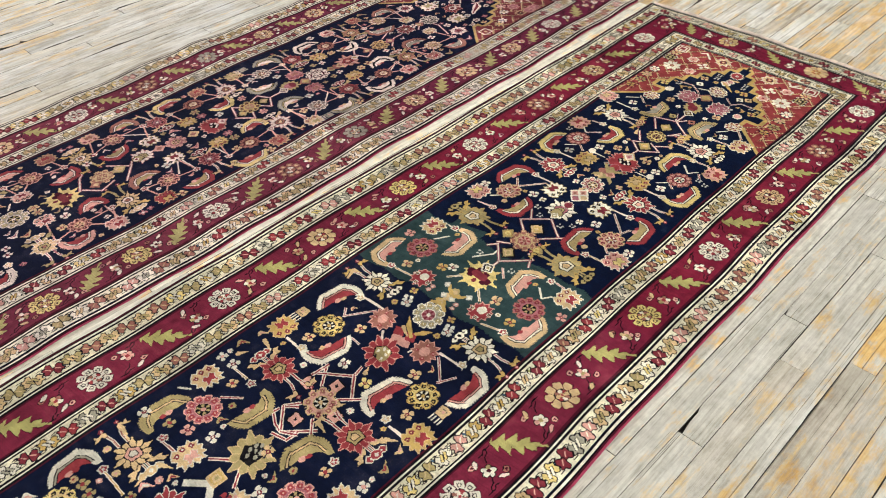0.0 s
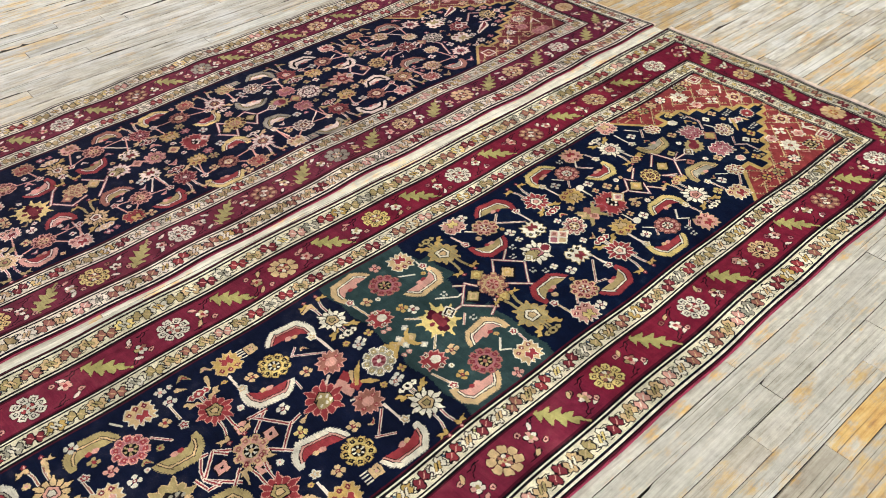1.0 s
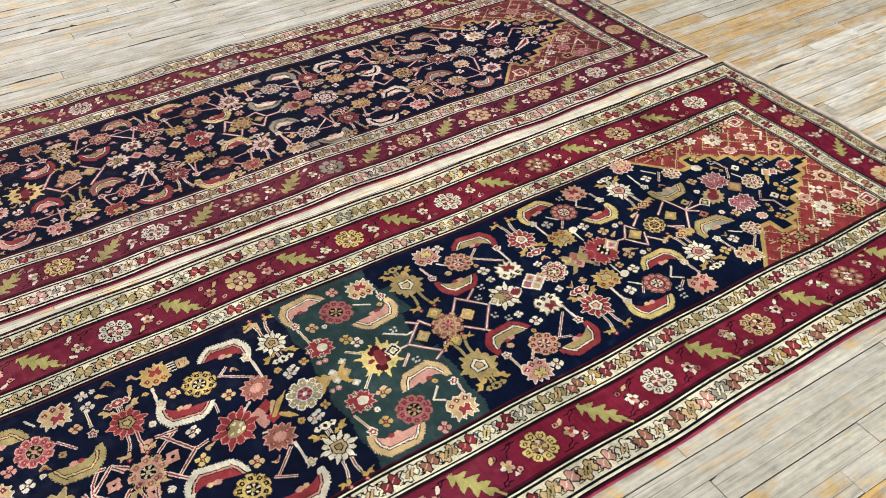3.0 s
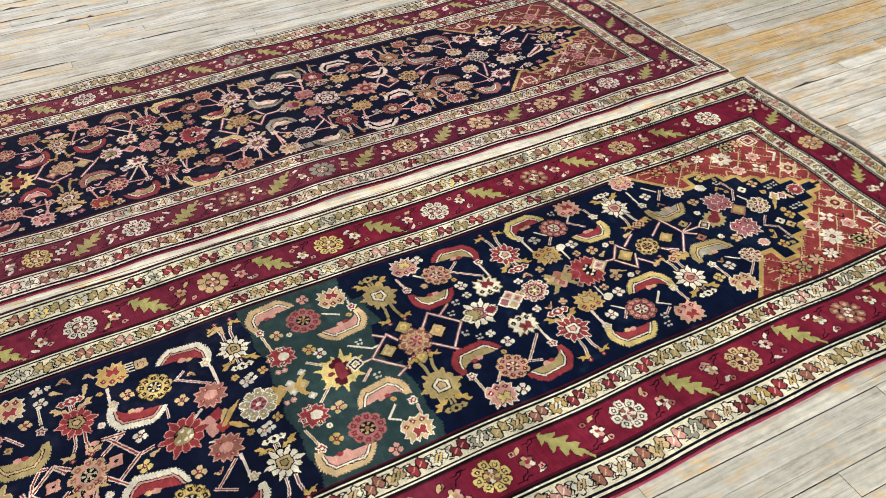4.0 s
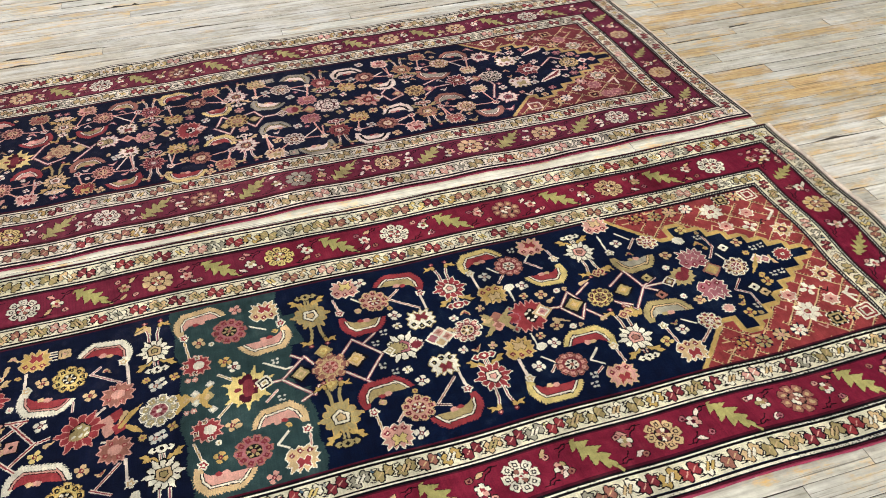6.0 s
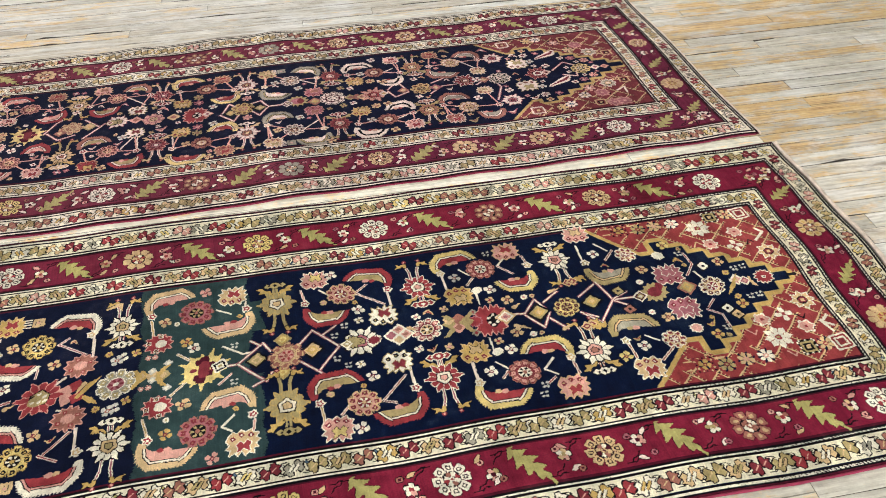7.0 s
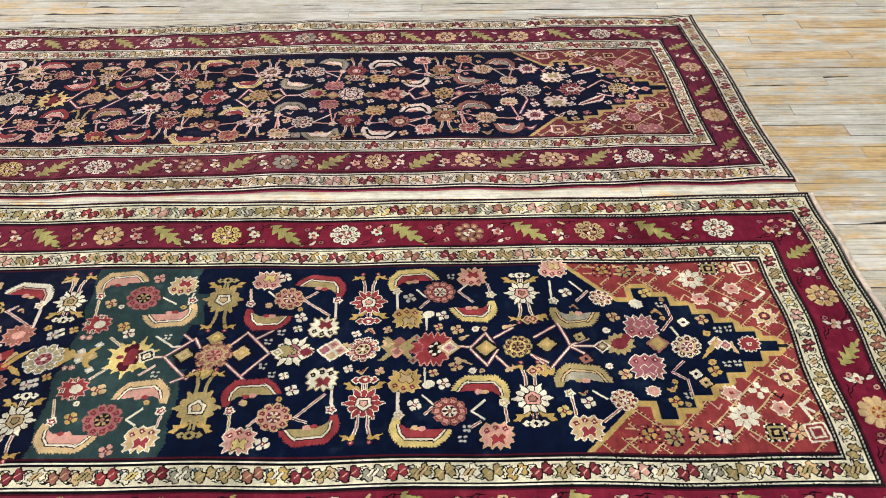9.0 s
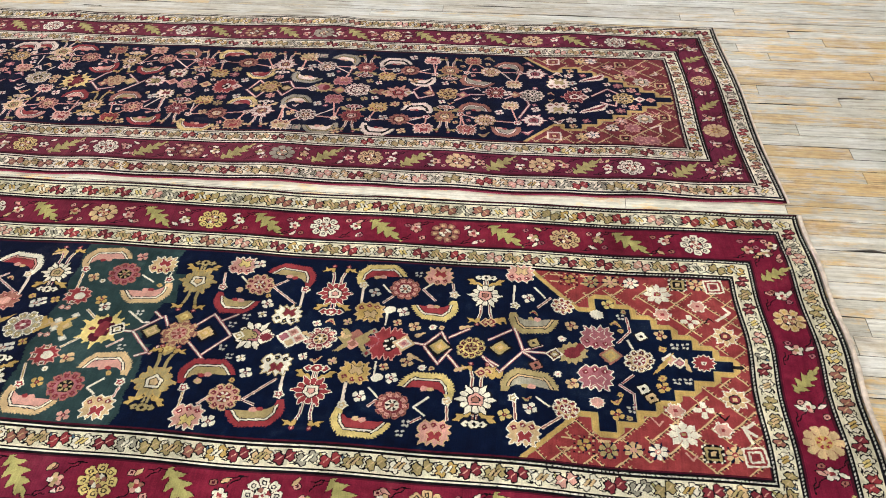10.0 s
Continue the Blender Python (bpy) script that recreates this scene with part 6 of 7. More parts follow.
    w.flower(-1.229, -0.004, 0.040, 9, CREAM, WINE, CREAM, BLACK, dots=CREAM)
    for a, b, dye in ((-1.172, -0.010, OLIVE), (-1.150, -0.012, ROSE), (-1.133, -0.015, TAN)):
        w.diamond(a, b, 0.020, (dye, ROSE))
    w.palmette(-1.094, -0.010, 0.046, ROSE, PINK, RED, PINK, 10)
    for q in range(5):
        w.square(-1.094 + 0.024 * math.cos(q * 1.257 + 0.6), -0.010 + 0.024 * math.sin(q * 1.257 + 0.6), 0.0042, (RED, TAN))
    w.square(-1.061, -0.010, 0.012, (CREAM, GOLD), 0.785)
    w.diamond(-0.996, -0.007, 0.020, (ROSE, TAN))
    w.flower(-0.934, -0.009, 0.034, 8, TAN, GOLD, WINE, OLIVE, dots=WINE)
    w.diamond(-0.886, -0.012, 0.022, (MAUVE, TAN))
    w.palmette(-0.782, 0.015, 0.040, CREAM, MAROON, ROSE, CREAM)
    w.flower(-0.665, 0.005, 0.036, 9, CREAM, GREY, BLACK, CREAM, dots=BLACK)
    w.diamond(-0.720, 0.007, 0.022, (ROSE, TAN))
    w.palmette(-0.530, 0.003, 0.042, PINK, MAROON, CREAM, MAROON)
    w.diamond(-0.501, 0.002, 0.018, (CREAM, PINK, WINE))
    w.flower(-0.377, -0.001, 0.032, 9, YELLOW, TAN, BLACK, CREAM, dots=BLACK)
    w.diamond(-0.326, -0.003, 0.018, (CREAM, MAUVE))
    w.diamond(-0.293, -0.005, 0.016, (PINK, ROSE))
    for a, b in ((-0.581, 0.090), (-0.585, -0.071)):
        w.fan(a, b, 0.036, 1 if b > 0 else -1, OLIVE, CREAM, OLIVE)
    for a, b in ((-0.657, -0.149), (-0.654, 0.154)):
        w.palmette(a, b, 0.037, MAUVE, CREAM, MAUVE, MAROON)
    for tip, bend, head in (((-0.510, 0.106), (-0.448, 0.131), (-0.435, 0.147)), ((-0.513, -0.095), (-0.452, -0.065), (-0.434, -0.046))):
        w.stroke([tip, bend, head], (0.004, 0.015, 0.006), CREAM, 0.004)
        w.stroke([tip, bend, head], (0.001, 0.007, 0.003), MAROON)
    # curled leaves: tip, corner and bud of each
    red, gold, cream, grey, moss = (RED, CREAM, PINK, RED), (YELLOW, CREAM, RED, ROSE), (CREAM, BLACK, CREAM, RED), (GREY, OLIVE, CREAM, TAN), (ROSE, CREAM, GREY, RED)
    w.curled_leaf((-2.442, 0.225), (-2.369, 0.219), (-2.345, 0.183), CREAM, CREAM, RED, TAN)
    w.curled_leaf((-2.191, 0.223), (-2.270, 0.207), (-2.270, 0.177), *red)
    w.curled_leaf((-2.172, 0.093), (-2.100, 0.116), (-2.100, 0.148), *red)
    w.curled_leaf((-2.178, -0.114), (-2.117, -0.110), (-2.102, -0.152), *red)
    w.curled_leaf((-2.191, -0.208), (-2.262, -0.210), (-2.282, -0.184), PINK, CREAM, RED, ROSE)
    w.curled_leaf((-1.920, -0.105), (-1.995, -0.113), (-1.995, -0.145), ROSE, CREAM, OLIVE, RED)
    w.curled_leaf((-1.916, -0.228), (-1.839, -0.215), (-1.837, -0.177), RED, CREAM, OLIVE, RED)
    w.curled_leaf((-1.914, 0.118), (-1.983, 0.103), (-2.007, 0.141), RED, CREAM, OLIVE, RED)
    w.curled_leaf((-1.905, 0.213), (-1.837, 0.204), (-1.816, 0.172), ROSE, CREAM, OLIVE, RED)
    w.curled_leaf((-1.640, 0.225), (-1.722, 0.204), (-1.722, 0.168), *gold)
    w.curled_leaf((-1.620, 0.093), (-1.549, 0.100), (-1.543, 0.134), *gold)
    w.curled_leaf((-1.628, -0.118), (-1.558, -0.122), (-1.553, -0.167), *gold)
    w.curled_leaf((-1.637, -0.246), (-1.728, -0.238), (-1.733, -0.192), *gold)
    w.curled_leaf((-1.347, 0.207), (-1.275, 0.184), (-1.266, 0.150), *grey)
    w.curled_leaf((-1.360, 0.060), (-1.440, 0.086), (-1.445, 0.126), *grey)
    w.curled_leaf((-1.364, -0.100), (-1.436, -0.103), (-1.445, -0.131), *grey)
    w.curled_leaf((-1.360, -0.239), (-1.276, -0.233), (-1.272, -0.188), *grey)
    w.curled_leaf((-1.072, 0.186), (-1.156, 0.179), (-1.165, 0.147), *cream)
    w.curled_leaf((-1.070, 0.083), (-1.005, 0.083), (-0.986, 0.119), *cream)
    w.curled_leaf((-1.070, -0.123), (-0.996, -0.123), (-0.986, -0.159), *cream)
    w.curled_leaf((-1.081, -0.235), (-1.160, -0.225), (-1.165, -0.186), *cream)
    w.curled_leaf((-0.788, 0.192), (-0.717, 0.177), (-0.705, 0.156), *moss)
    w.curled_leaf((-0.790, 0.077), (-0.877, 0.104), (-0.882, 0.141), *moss)
    w.curled_leaf((-0.792, -0.109), (-0.870, -0.107), (-0.883, -0.135), *moss)
    w.curled_leaf((-0.784, -0.196), (-0.719, -0.206), (-0.706, -0.168), *moss)
    leaf(w, (-2.505, 0.226), (-2.420, 0.230), (-2.412, 0.182), CREAM, CREAM, RED, TAN)
    leaf(w, (-2.500, 0.110), (-2.596, 0.090), (-2.602, 0.136), CREAM, CREAM, RED, TAN)
    # palmettes on stalks
    w.legged(-2.044, 0.154, 0.037, -1, TAN, TAN, CREAM, ROSE, OLIVE, GOLD)
    w.legged(-2.056, -0.155, 0.039, 1, TAN, TAN, CREAM, ROSE, OLIVE, GOLD)
    w.legged(-2.311, 0.196, 0.036, 1, CREAM, TAN, OLIVE, ROSE, MAUVE, OLIVE)
    w.legged(-2.313, -0.181, 0.036, -1, CREAM, TAN, OLIVE, ROSE, MAUVE, OLIVE)
    w.legged(-1.776, 0.155, 0.036, 1, PINK, MAROON, MAUVE, CREAM, ROSE, TAN)
    w.legged(-1.781, -0.159, 0.037, -1, PINK, MAROON, MAUVE, CREAM, ROSE, TAN)
    w.legged(-1.503, 0.156, 0.037, 1, MAUVE, CREAM, ROSE, TAN, MAUVE, TAN)
    w.legged(-1.508, -0.160, 0.039, -1, MAUVE, CREAM, ROSE, TAN, MAUVE, TAN)
    w.legged(-1.221, 0.152, 0.037, 1, ROSE, MAROON, PINK, CREAM, ROSE, OLIVE)
    w.legged(-1.221, -0.169, 0.038, -1, ROSE, MAROON, PINK, CREAM, ROSE, OLIVE)
    w.legged(-0.938, 0.152, 0.036, 1, GOLD, ROSE, TAN, CREAM, ROSE, OLIVE)
    w.legged(-0.932, -0.153, 0.037, -1, GOLD, ROSE, TAN, CREAM, ROSE, OLIVE)
    # round flowers
    for a, b in ((-2.449, 0.153),):
        w.flower(a, b, 0.032, 9, TAN, GOLD, BLACK, CREAM, dots=BLACK)
    for a, b in ((-2.195, 0.168), (-2.204, -0.159), (-1.922, 0.172), (-1.924, -0.161)):
        w.flower(a, b, 0.031, 9, PINK, ROSE, TAN, WINE, dots=WINE)
    for a, b in ((-1.634, 0.165), (-1.645, -0.178), (-1.072, 0.143), (-1.070, -0.178)):
        w.flower(a, b, 0.031, 9, ROSE, WINE, TAN, CREAM, dots=ROSE)
    for a, b in ((-1.357, 0.148), (-1.364, -0.177)):
        w.flower(a, b, 0.032, 9, CREAM, GREY, WINE, TAN, dots=WINE)
    for a, b in ((-0.804, 0.153), (-0.806, -0.160)):
        w.flower(a, b, 0.031, 9, TAN, ROSE, TAN, WINE, dots=CREAM)
    # blossoms seen from the side
    w.fan(-2.116, 0.232, 0.029, 1, TAN, ROSE, RED)
    w.fan(-2.130, -0.229, 0.029, -1, CREAM, PINK, RED)
    w.fan(-1.976, -0.232, 0.029, -1, TAN, RED, GOLD)
    w.fan(-1.970, 0.239, 0.028, 1, TAN, PINK, ROSE)
    w.fan(-1.853, 0.071, 0.029, -1, OLIVE, CREAM, MAROON)
    w.fan(-1.851, -0.070, 0.029, 1, OLIVE, CREAM, MAROON)
    w.fan(-1.712, 0.081, 0.028, -1, OLIVE, GOLD, TAN)
    w.fan(-1.710, -0.099, 0.028, 1, OLIVE, GOLD, TAN)
    w.fan(-1.578, -0.242, 0.029, -1, TAN, ROSE, RED)
    w.fan(-1.580, 0.221, 0.028, 1, TAN, ROSE, RED)
    w.fan(-2.255, 0.095, 0.026, 1, CREAM, PINK, MAROON)
    w.fan(-2.261, -0.067, 0.026, -1, CREAM, PINK, MAROON)
    w.fan(-2.400, 0.066, 0.028, -1, TAN, PINK, ROSE)
    w.fan(-1.430, 0.215, 0.029, 1, TAN, OLIVE, TAN)
    w.fan(-1.431, -0.243, 0.029, -1, CREAM, TAN, OLIVE)
    w.fan(-1.001, 0.220, 0.027, 1, CREAM, PINK, RED)
    w.fan(-0.992, -0.230, 0.029, -1, CREAM, PINK, RED)
    w.fan(-1.146, 0.095, 0.028, -1, TAN, GOLD, TAN)
    w.fan(-1.147, -0.107, 0.029, 1, TAN, GOLD, TAN)
    w.fan(-0.862, 0.229, 0.027, 1, TAN, ROSE, RED)
    w.fan(-0.861, -0.225, 0.029, -1, CREAM, ROSE, RED)
    w.fan(-1.288, 0.052, 0.029, 1, PINK, MAUVE, ROSE)
    w.fan(-1.295, -0.072, 0.029, -1, PINK, MAUVE, ROSE)
    w.fan(-0.725, 0.073, 0.025, -1, CREAM, TAN, OLIVE)
    w.fan(-0.732, -0.063, 0.025, 1, CREAM, TAN, OLIVE)
    w.comb(-1.380, 0.224, 1, GREY)
    w.comb(-1.378, -0.253, -1, GREY)
    sprigs(w, PALE, (-1.409, 0.146), (-1.336, 0.089), (-1.342, -0.104), (-1.121, 0.144), (-1.121, -0.169), (-1.887, -0.088), (-1.615, 0.040), (-1.612, -0.069), (-0.539, -0.089), (-0.534, 0.093))
    sprigs(w, TAN, (-1.415, -0.168), (-1.258, -0.265), (-1.057, -0.245), (-1.057, -0.079), (-1.053, 0.070), (-1.692, -0.174), (-1.934, -0.251), (-1.626, -0.263), (-2.244, 0.149), (-2.242, -0.135))
    sprigs(w, BLUSH, (-2.211, -0.088), (-2.046, 0.109), (-1.066, 0.237), (-0.764, -0.109), (-0.742, 0.015), (-0.652, -0.083), (-0.489, 0.047))
    # red corners
    for a, b in ((-0.590, 0.243), (-0.597, -0.236)):
        w.square(a, b, 0.022, (CREAM, ROSE, CORAL, TAN))
    for a, b, dye, eye in ((-0.499, 0.244, TAN, GOLD), (-0.515, -0.237, TAN, GOLD), (-0.462, 0.250, CREAM, BLUE), (-0.482, -0.228, CREAM, BLUE), (-0.409, 0.210, PINK, CREAM), (-0.392, -0.143, PINK, CREAM), (-0.376, 0.145, TAN, PINK), (-0.421, -0.185, CREAM, OLIVE)):
        w.sprig(a, b, 0.020, dye, eye)
    for a, b in ((-0.340, 0.176), (-0.361, -0.181), (-0.342, -0.250), (-0.309, -0.247)):
        w.flower(a, b, 0.024, 7, PINK, MAUVE, None, PINK)
    for a, b in ((-0.310, 0.113), (-0.320, -0.123)):
        w.flower(a, b, 0.028, 8, CREAM, GREY, TAN, CREAM, True)
    for a, b in ((-0.386, -0.242), (-0.367, 0.231), (-0.252, 0.092), (-0.260, -0.111)):
        w.square(a, b, 0.018, (TAN, CORAL, BLACK, TAN))
    for path in ([(-0.308, -0.176), (-0.277, -0.158), (-0.280, -0.198)], [(-0.275, 0.163), (-0.252, 0.168), (-0.258, 0.189)]):
        w.line(path, CREAM, 0.003)
    w.fill_ground(-2.9, -0.26, (NAVY,), FILL_MAUVE, (0.0165, 0.0125, 0.0095, 0.0075))
    guard_runs(w, x_end, x_start, 31)
    v = w.half - 0.138
    main_border_side(w, -v, (-2.173, -1.924, -1.663, -1.395, -1.134, -0.879, -0.642, -0.392), (YELLOW_R, WHITE_R, BROWN_R, SLATE_R, ROSE_R, TAN_R, TAN_R, WHITE_R), 0.75, 1, 41, -3.0)
    main_border_side(w, v, (-2.430, -2.172, -1.918, -1.660, -1.405, -1.157, -0.908, -0.653, -0.362), (WHITE_R, TAN_R, WHITE_R, BROWN_R, SLATE_R, ROSE_R, TAN_R, TAN_R, WHITE_R), -0.75, 1, 42, -3.0)
    rng = random.Random(6)
    xe = x_end - 0.116
    border_rosette(w, xe, 0.134, 0.034, TAN, ROSE, ROSE, "cluster")
    w.flower(xe, -0.180, 0.035, 12, TAN, TAN, GOLD, ROSE)
    oak_leaf(w, xe, 0.290, 0.55, 1, 0.8)
    oak_leaf(w, xe, -0.030, 0.8, 1, 0.8)
    oak_leaf(w, xe, -0.345, 0.8, 1, 0.8)
    oak_leaf(w, -0.243, -v, 0.75, 1)
    oak_leaf(w, -0.257, v, -0.75, 1)
    for vv in (v, -v):
        border_buds(w, -0.308, vv, rng)
        border_buds(w, -0.170, vv, rng)
        border_buds(w, x_end - 0.114, vv * 0.98, rng, True, 0.8)
    field = region == 3
    w.knot[field & (w.knot == CREAM)] = BLUSH
    for q in (0.212, 0.052, -0.105, -0.262, 0.372, -0.410):
        border_buds(w, xe, q, rng, True, 0.8)
    return region


def far_lay(X, V):
    wander = 0.004 * np.sin(X * 5.1 + 2) + 0.0025 * np.sin(X * 13.0 + 1) + 0.0025 * np.sin(X * 24.0 + V * 5) * np.abs(V) / FAR_HALF
    x = X - 0.040 * V + 0.004 * np.sin(V * 9 + 0.5)
    return x, 0.5770 + 0.956 * V - 0.030 + 0.019 * (X + 1.7) + wander, 0.0052 + np.maximum(0, ripple(X, V, FAR_HALF, 0.0, 9, 0.0054)) * (0.62 + 0.38 * np.tanh(V * 6))


far_rug = tagged(new("rug"), "worn dark navy and wine-red knotted wool runner, slightly rippled", "rug", "pair of runners on the boards")
loom = Loom(column_edges(-3.9, -2.80, 0.0, 0.0024), FAR_HALF, 0.0024)
far_region = far_design(loom, 0.0, -3.9)
run_on(loom, -3.9, -2.82, 1.08)
far_colours = dyed(loom, 18, (0.98, 0.90, 0.96), ((NAVY, -4.5, 0.2, (0.95, 0.92, 1.0)), (CRIMSON, -4.5, 0.2, (0.94, 1.02, 0.95)), (CRIMSON, -4.5, -1.35, (1.12, 1.45, 1.25)), (CORAL, -4.5, 0.2, (0.66, 0.72, 0.85)), (NAVY, -1.2, 0.2, (0.60, 0.74, 0.98)), (IVORY, -4.5, 0.2, (1.0, 1.04, 1.06)), (CRIMSON, -1.2, 0.2, (0.95, 0.9, 1.1))), 0.08)
weave(far_rug, loom, far_region, REGIONS, far_colours, far_lay, WOOL_FAR)
edge_xs = list(np.arange(-3.9, 0.001, 0.018))
cord(far_rug, "selvedge", edge_xs, -FAR_HALF - 0.002, far_lay, 0.0022, SELVEDGE_RED, 0.0, "crimson overcast wool edge")
cord(far_rug, "selvedge", edge_xs, FAR_HALF + 0.002, far_lay, 0.0028, SELVEDGE_DARK, 0.0, "dark overcast wool edge")
cord(far_rug, "end_web", list(np.arange(-FAR_HALF, FAR_HALF, 0.02)), 0, far_lay, 0.0036, COTTON, -0.002, "narrow undyed cotton web", True, 0.004)


# ---- floor ----
BOARD_W, GAP = 0.0586, 0.0008
bm = bmesh.new()
add_box(bm, ROOM_W, ROOM_E, ROOM_S, ROOM_N, -0.06, -0.020)
floor = tagged(mesh_object("floor", bm, SUBFLOOR), "worn limewashed strip wood floor with orange varnish rests", "floor", kind="structure")


def board_mesh(length, chip, rng):
    """A floor strip with eased long edges; chip cuts a corner or splits a sliver off its side."""
    w, e, z0 = BOARD_W - GAP, 0.0012, -0.019
    h = length / 2 - 0.0005
    outline = [(-h, -w / 2), (h, -w / 2), (h, w / 2), (-h, w / 2)]
    if chip == 1:
        c, q = rng.uniform(0.02, 0.05), rng.uniform(0.005, 0.012)
        outline = [(-h, -w / 2), (h, -w / 2), (h, w / 2 - q), (h - c * 0.4, w / 2 - q * 0.7), (h - c, w / 2), (-h, w / 2)]
    elif chip == 2:
        s, c, q = rng.uniform(-h * 0.5, h * 0.3), rng.uniform(0.02, 0.06), rng.uniform(0.001, 0.003)
        outline = [(-h, -w / 2), (s - c, -w / 2), (s - c * 0.2, -w / 2 + q), (s + c * 0.6, -w / 2 + q * 0.4), (s + c, -w / 2), (h, -w / 2), (h, w / 2), (-h, w / 2)]
    elif chip == 6:
        s, c, q = rng.uniform(-h * 0.4, h * 0.4), rng.uniform(0.10, 0.30), rng.uniform(0.004, 0.012)
        c = min(c, h * 0.5)
        outline = [(-h, -w / 2), (s - c, -w / 2), (s - c * 0.6, -w / 2 + q * 0.5), (s - c * 0.1, -w / 2 + q), (s + c * 0.3, -w / 2 + q * 0.3), (s + c, -w / 2), (h, -w / 2), (h, w / 2), (-h, w / 2)]
    elif chip == 3:
        c, q = rng.uniform(0.03, 0.07), rng.uniform(0.003, 0.007)
        outline = [(-h, -w / 2 + q), (-h + c * 0.3, -w / 2 + q * 0.9), (-h + c, -w / 2), (h, -w / 2), (h, w / 2), (-h, w / 2)]
    elif chip == 7:
        s, outline = -h + rng.uniform(0.02, 0.1), [(-h, -w / 2)]
        while s < h - 0.36:
            c, q = rng.uniform(0.08, 0.40), rng.uniform(0.010, 0.020) if rng.random() < 0.3 else rng.uniform(0.002, 0.009)
            deep = [0.0] + [q * rng.choice((0.15, 0.3, 0.55, 0.9, 1.0)) for _ in range(7)] + [0.0]
            outline += [(s + c * (i + rng.uniform(-0.3, 0.3) * (0 < i < 8)) / 8, -w / 2 + d) for i, d in enumerate(deep)]
            s += c + rng.uniform(0.08, 0.50)
        outline += [(h, -w / 2), (h, w / 2), (-h, w / 2)]
    elif chip == 4:
        outline = [(-h, -w / 2), (h, -w / 2), (h, w / 2), (-h + 0.085, w / 2), (-h + 0.070, w / 2 - 0.004), (-h + 0.035, w / 2 - 0.005), (-h + 0.004, w / 2 - 0.009), (-h, w / 2 - 0.009)]
    elif chip == 5:
        outline = [(-h, -w / 2), (h, -w / 2), (h, w / 2), (-h + 0.022, w / 2), (-h + 0.012, w / 2 - 0.002), (-h, w / 2 - 0.004)]
    n = len(outline)
    cx, cy = sum(p[0] for p in outline) / n, sum(p[1] for p in outline) / n
    verts = [(x, y, z0) for x, y in outline] + [(x, y, -e * 0.7) for x, y in outline]
    verts += [(x - math.copysign(min(e, abs(x - cx)), x - cx), y - math.copysign(e, y - cy), 0.0) for x, y in outline]
    faces = []
    for i in range(n):
        j = (i + 1) % n
        faces += [(i, j, n + j, n + i), (n + i, n + j, 2 * n + j, 2 * n + i)]
    faces.append(tuple(range(2 * n, 3 * n)))
    return verts, faces, [1, 0] * n + [0]


# rows of boards counted southwards from the seam beside the near rug: where boards butt, and the broken end to the east of a butt
BUTTS = {0: (-2.05, -0.62), 1: (-1.667, -1.205, -0.55), 2: (-2.02, -1.342, -0.851), 3: (-1.80, -0.975), 4: (-1.95, -1.245, -0.70), 5: (-1.70, -1.02), 6: (-1.86, -1.20),
         -48: (-1.671, -0.9), -40: (-1.941, -1.02), -38: (-0.6, 0.242), -21: (-2.15, -0.42, 0.50), -20: (-2.2, -0.40, 0.02), -19: (-2.1, -0.34, 0.03, 0.62), -18: (-2.0, -0.38, 0.03), -30: (0.30,)}
BROKEN = {(1, -1.667): 4, (1, -1.205): 5, (-48, -1.671): 5, (-40, -1.941): 5, (-38, 0.242): 4, (-30, 0.30): 4}


def board_finish(row, x, y, rng):
    """Rests of old varnish on a board, its lightness, how far the limewash lies in smears, and its warmth."""
    tone = rng.uniform(0.25, 0.85)
    if row == -1:
        return -1.0, 1.2, 0.0, 0.0
    # boards in the gap between the rugs are coloured far lighter than the rest
    if -21 <= row <= -18 and x < (-0.36 if row == -21 else 0.0):
        return -1.0, 2.2 if x < -2.1 else 3.4 if x < -0.36 else 2.8, 0.0, 0.1
    if 0 <= row <= 6:
        base = (-0.20, -0.06, 0.02, 0.06, 0.0, 0.34 if x > -1.0 else 0.10, 0.16)[row]
        if row == 4 and x > -1.25:
            return 0.30, 0.75, 0.0, 0.0
        if row == 4:
            return 0.10, 0.05, 0.0, 0.0
        return base + rng.uniform(-0.02, 0.05), (0.30, 0.32, 0.38, 0.35, 0.2, 0.3, 0.4)[row], 0.25, 0.0
    if row > 6:
        return rng.uniform(0.0, 0.22), tone, 0.1, 0.0
    if y > 1.06 and x < -0.2:
        rests = 0.16 if y > 1.72 or x < -1.9 and y > 1.24 else rng.choice((-0.2, -0.2, -0.1, 0.0))
        return rests, -0.35 + 0.9 * tone, 0.7, rng.uniform(0.30, 0.9)
    if x > -0.25 and y > -0.08:
        return rng.choice((-0.02, 0.12, 0.25, 0.33, 0.42)), tone, 0.85, rng.uniform(0.0, 0.3)
    if x > -0.05 and y < -0.50:
        return rng.uniform(0.12, 0.30), 0.8 + 0.5 * tone, 0.5, rng.uniform(0.0, 0.5)
    if x > -0.05:
        return rng.uniform(0.02, 0.10), 0.95 + 0.6 * tone, 1.0, rng.uniform(0.0, 0.4)
    return rng.uniform(0.0, 0.15), 0.5 + 0.5 * tone, 0.2, 0.2


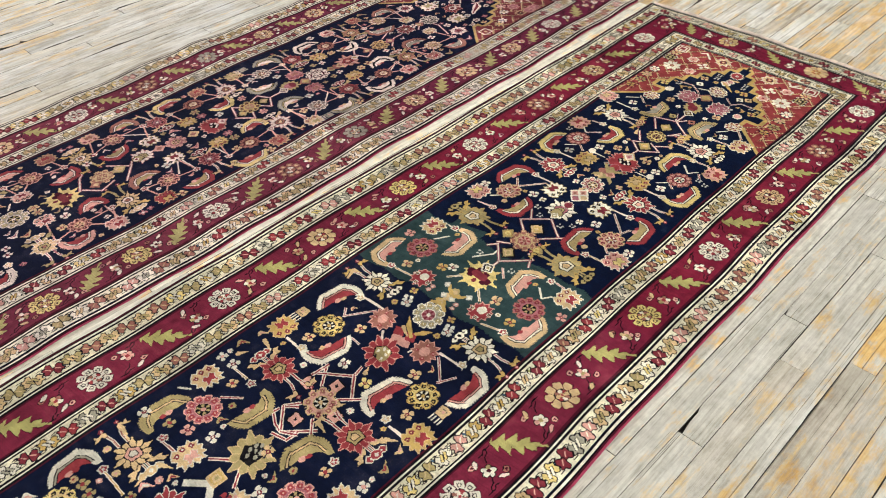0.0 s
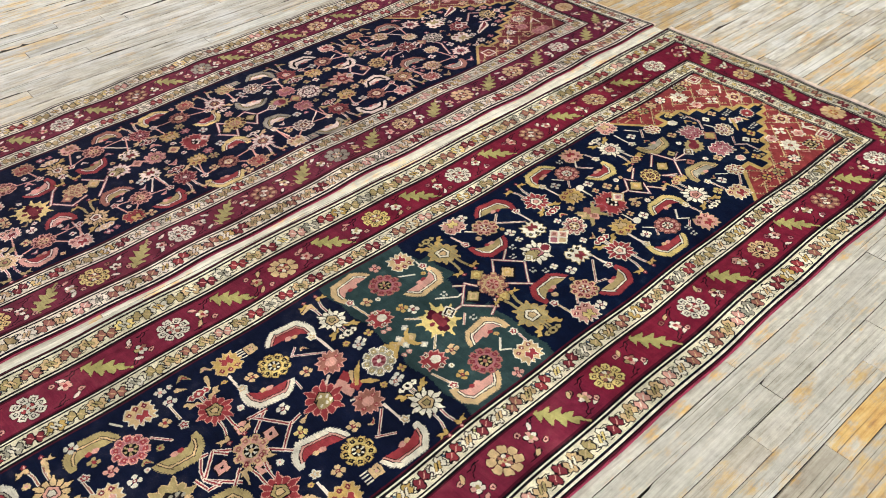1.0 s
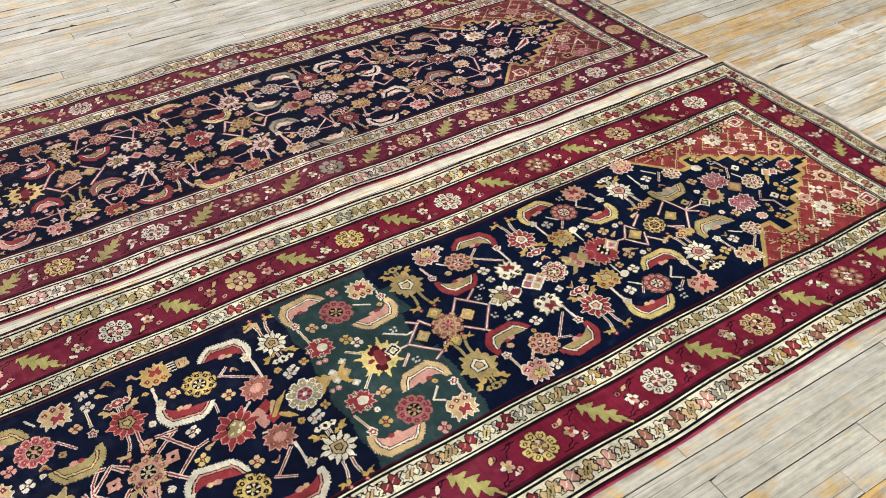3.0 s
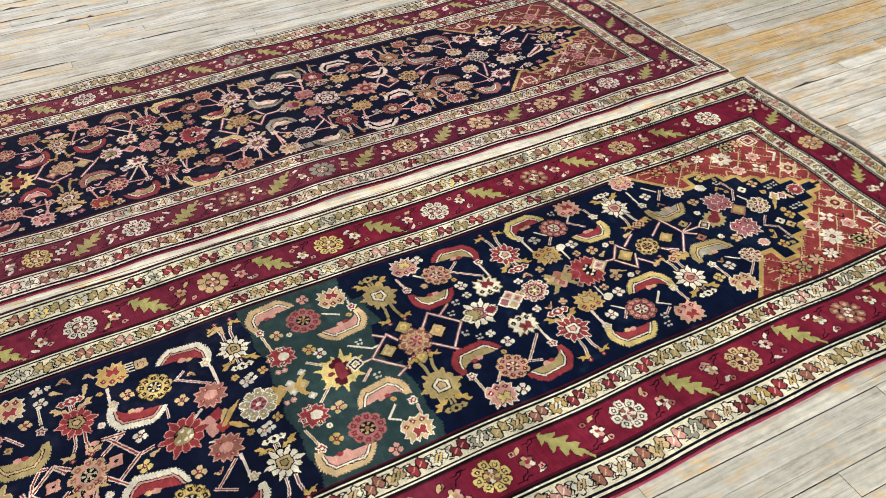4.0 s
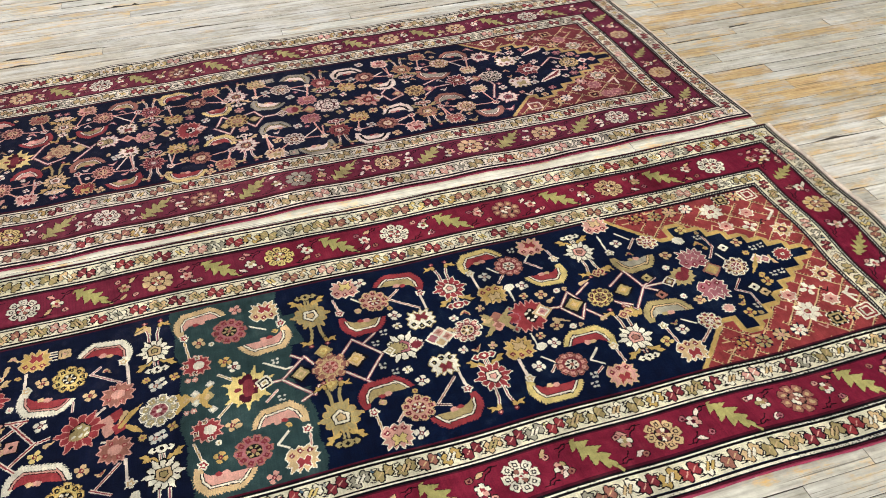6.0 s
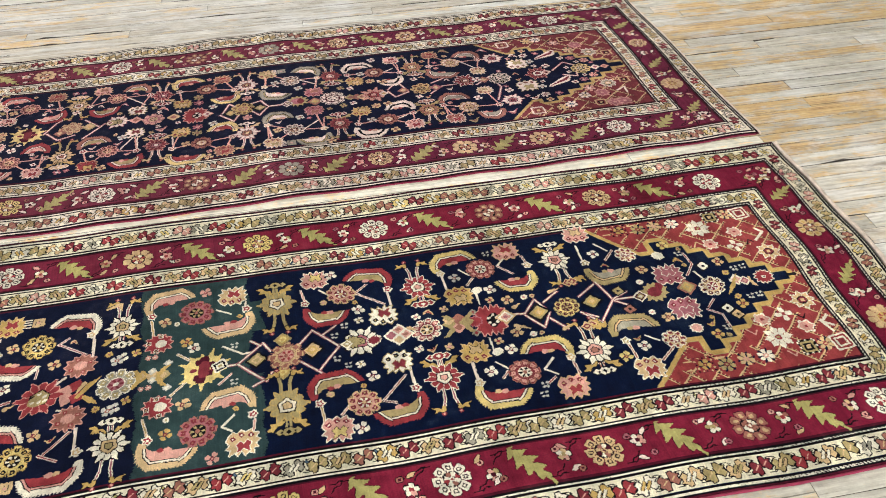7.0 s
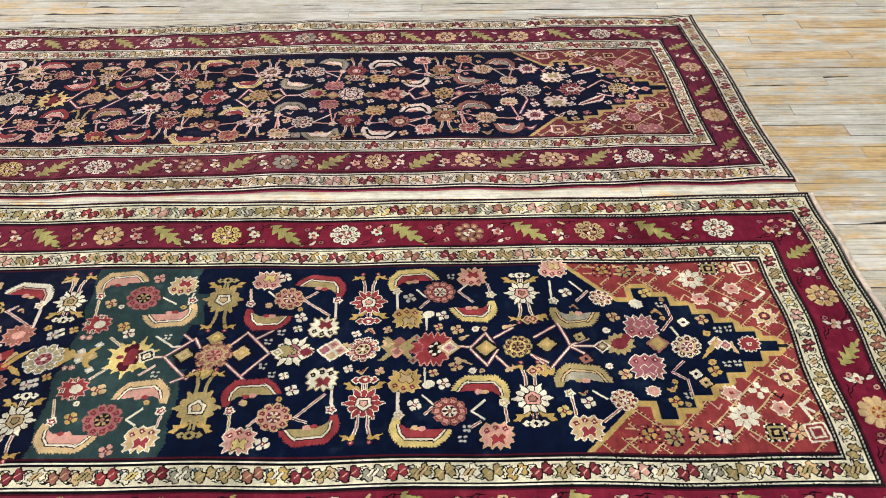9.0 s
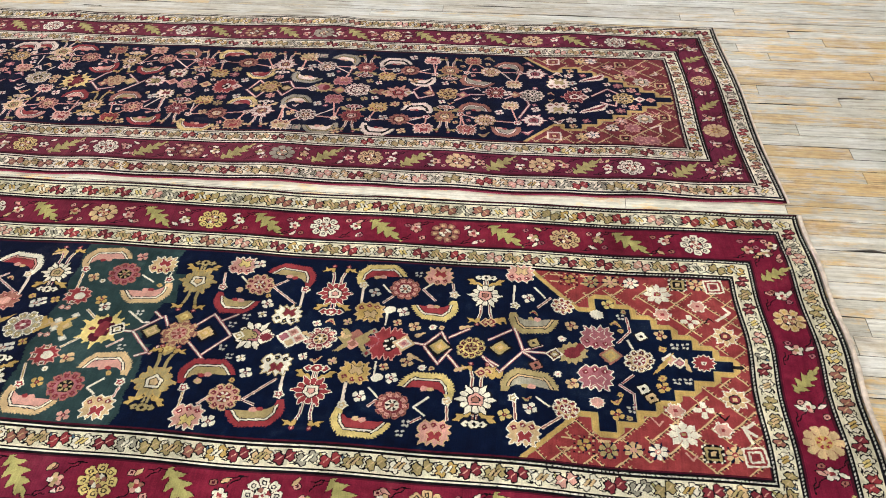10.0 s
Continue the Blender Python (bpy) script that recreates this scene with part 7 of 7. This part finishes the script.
def lay_floor():
    rng = random.Random(12)
    shared, rest_v, rest_f, rest_side = {}, [], [], []
    count = 0
    for row in range(-int((ROOM_N + 1.108) / BOARD_W), int((-1.108 - ROOM_S) / BOARD_W)):
        y = -1.108 - (row + 0.5) * BOARD_W
        butts, x = [ROOM_W], ROOM_W + rng.uniform(0.1, 0.5)
        while x < ROOM_E - 0.25:
            butts.append(x)
            x += rng.choice((5, 6, 7, 8, 9, 10, 12, 14, 16)) * (0.075 if row > -17 else 0.15)
        if row in BUTTS:
            own = BUTTS[row]
            butts = [b for b in butts if b < own[0] - 0.35 or b > own[-1] + 0.35] + list(own)
        butts = sorted(butts) + [ROOM_E]
        for x, x1 in zip(butts, butts[1:]):
            length, mid = x1 - x, (x + x1) / 2
            chip = BROKEN.get((row, x), rng.choice((0, 0, 0, 0, 0, 0, 0, 2) if row > -17 else (0,) if row > -23 and mid < 0.05 else (0, 0, 0, 2, 6, 0) if mid > -0.2 else (7, 7, 7, 6, 3, 0)))
            south = -1.95 < y < -1.03 and -2.5 < mid < 0.9
            east = -1.1 < y < 1.30 and x1 > -0.02 and x < 0.75
            north = 1.06 < y < 1.85 and -2.5 < mid < 0.8
            between = -0.09 < y < 0.10 and -3.7 < mid < 0.1
            dz, dy, yaw = rng.uniform(-0.0008, 0.0004), rng.uniform(-0.0006, 0.0006), rng.uniform(-0.03, 0.03)
            if (south or east or north or between) and count < 300:
                key = (round(length, 4), chip, rng.randrange(2))
                if key not in shared:
                    v, f, side = board_mesh(length, chip, rng)
                    me = bpy.data.meshes.new("board")
                    me.from_pydata(v, [], f)
                    me.materials.append(BOARD)
                    me.materials.append(BOARD_EDGE)
                    me.polygons.foreach_set("material_index", side)
                    shared[key] = me
                ob = new("board", shared[key])
                ob.parent = floor
                shrunk = 1 - (0.002 if between else 0.024 * rng.random() ** 1.8 if row > -17 else 0.035 * rng.random() ** 2.6)
                ob.matrix_basis = pose(mid, y + dy, dz, rng.uniform(-0.5, 0.5), 0, yaw) @ Matrix.Diagonal((1, shrunk, 1, 1))
                varnish, tone, smears, warmth = board_finish(row, mid, y, rng)
                ob.color = (varnish, tone, smears, 1 - warmth)
                count += 1
            else:
                v, f, side = board_mesh(length, chip, rng)
                o = len(rest_v)
                rest_side += side
                rest_v += [(a + mid, b + y, c + dz) for a, b, c in v]
                rest_f += [tuple(i + o for i in q) for q in f]
    me = bpy.data.meshes.new("far_boards")
    me.from_pydata(rest_v, [], rest_f)
    me.materials.append(BOARD)
    me.materials.append(BOARD_EDGE)
    me.polygons.foreach_set("material_index", rest_side)
    ob = new("far_boards", me)
    ob.parent = floor
    ob.color = (0.17, 0.5, 0.5, 0.8)
    tagged(ob, "worn limewashed strip boards", kind="stuff")
    return count


lay_floor()
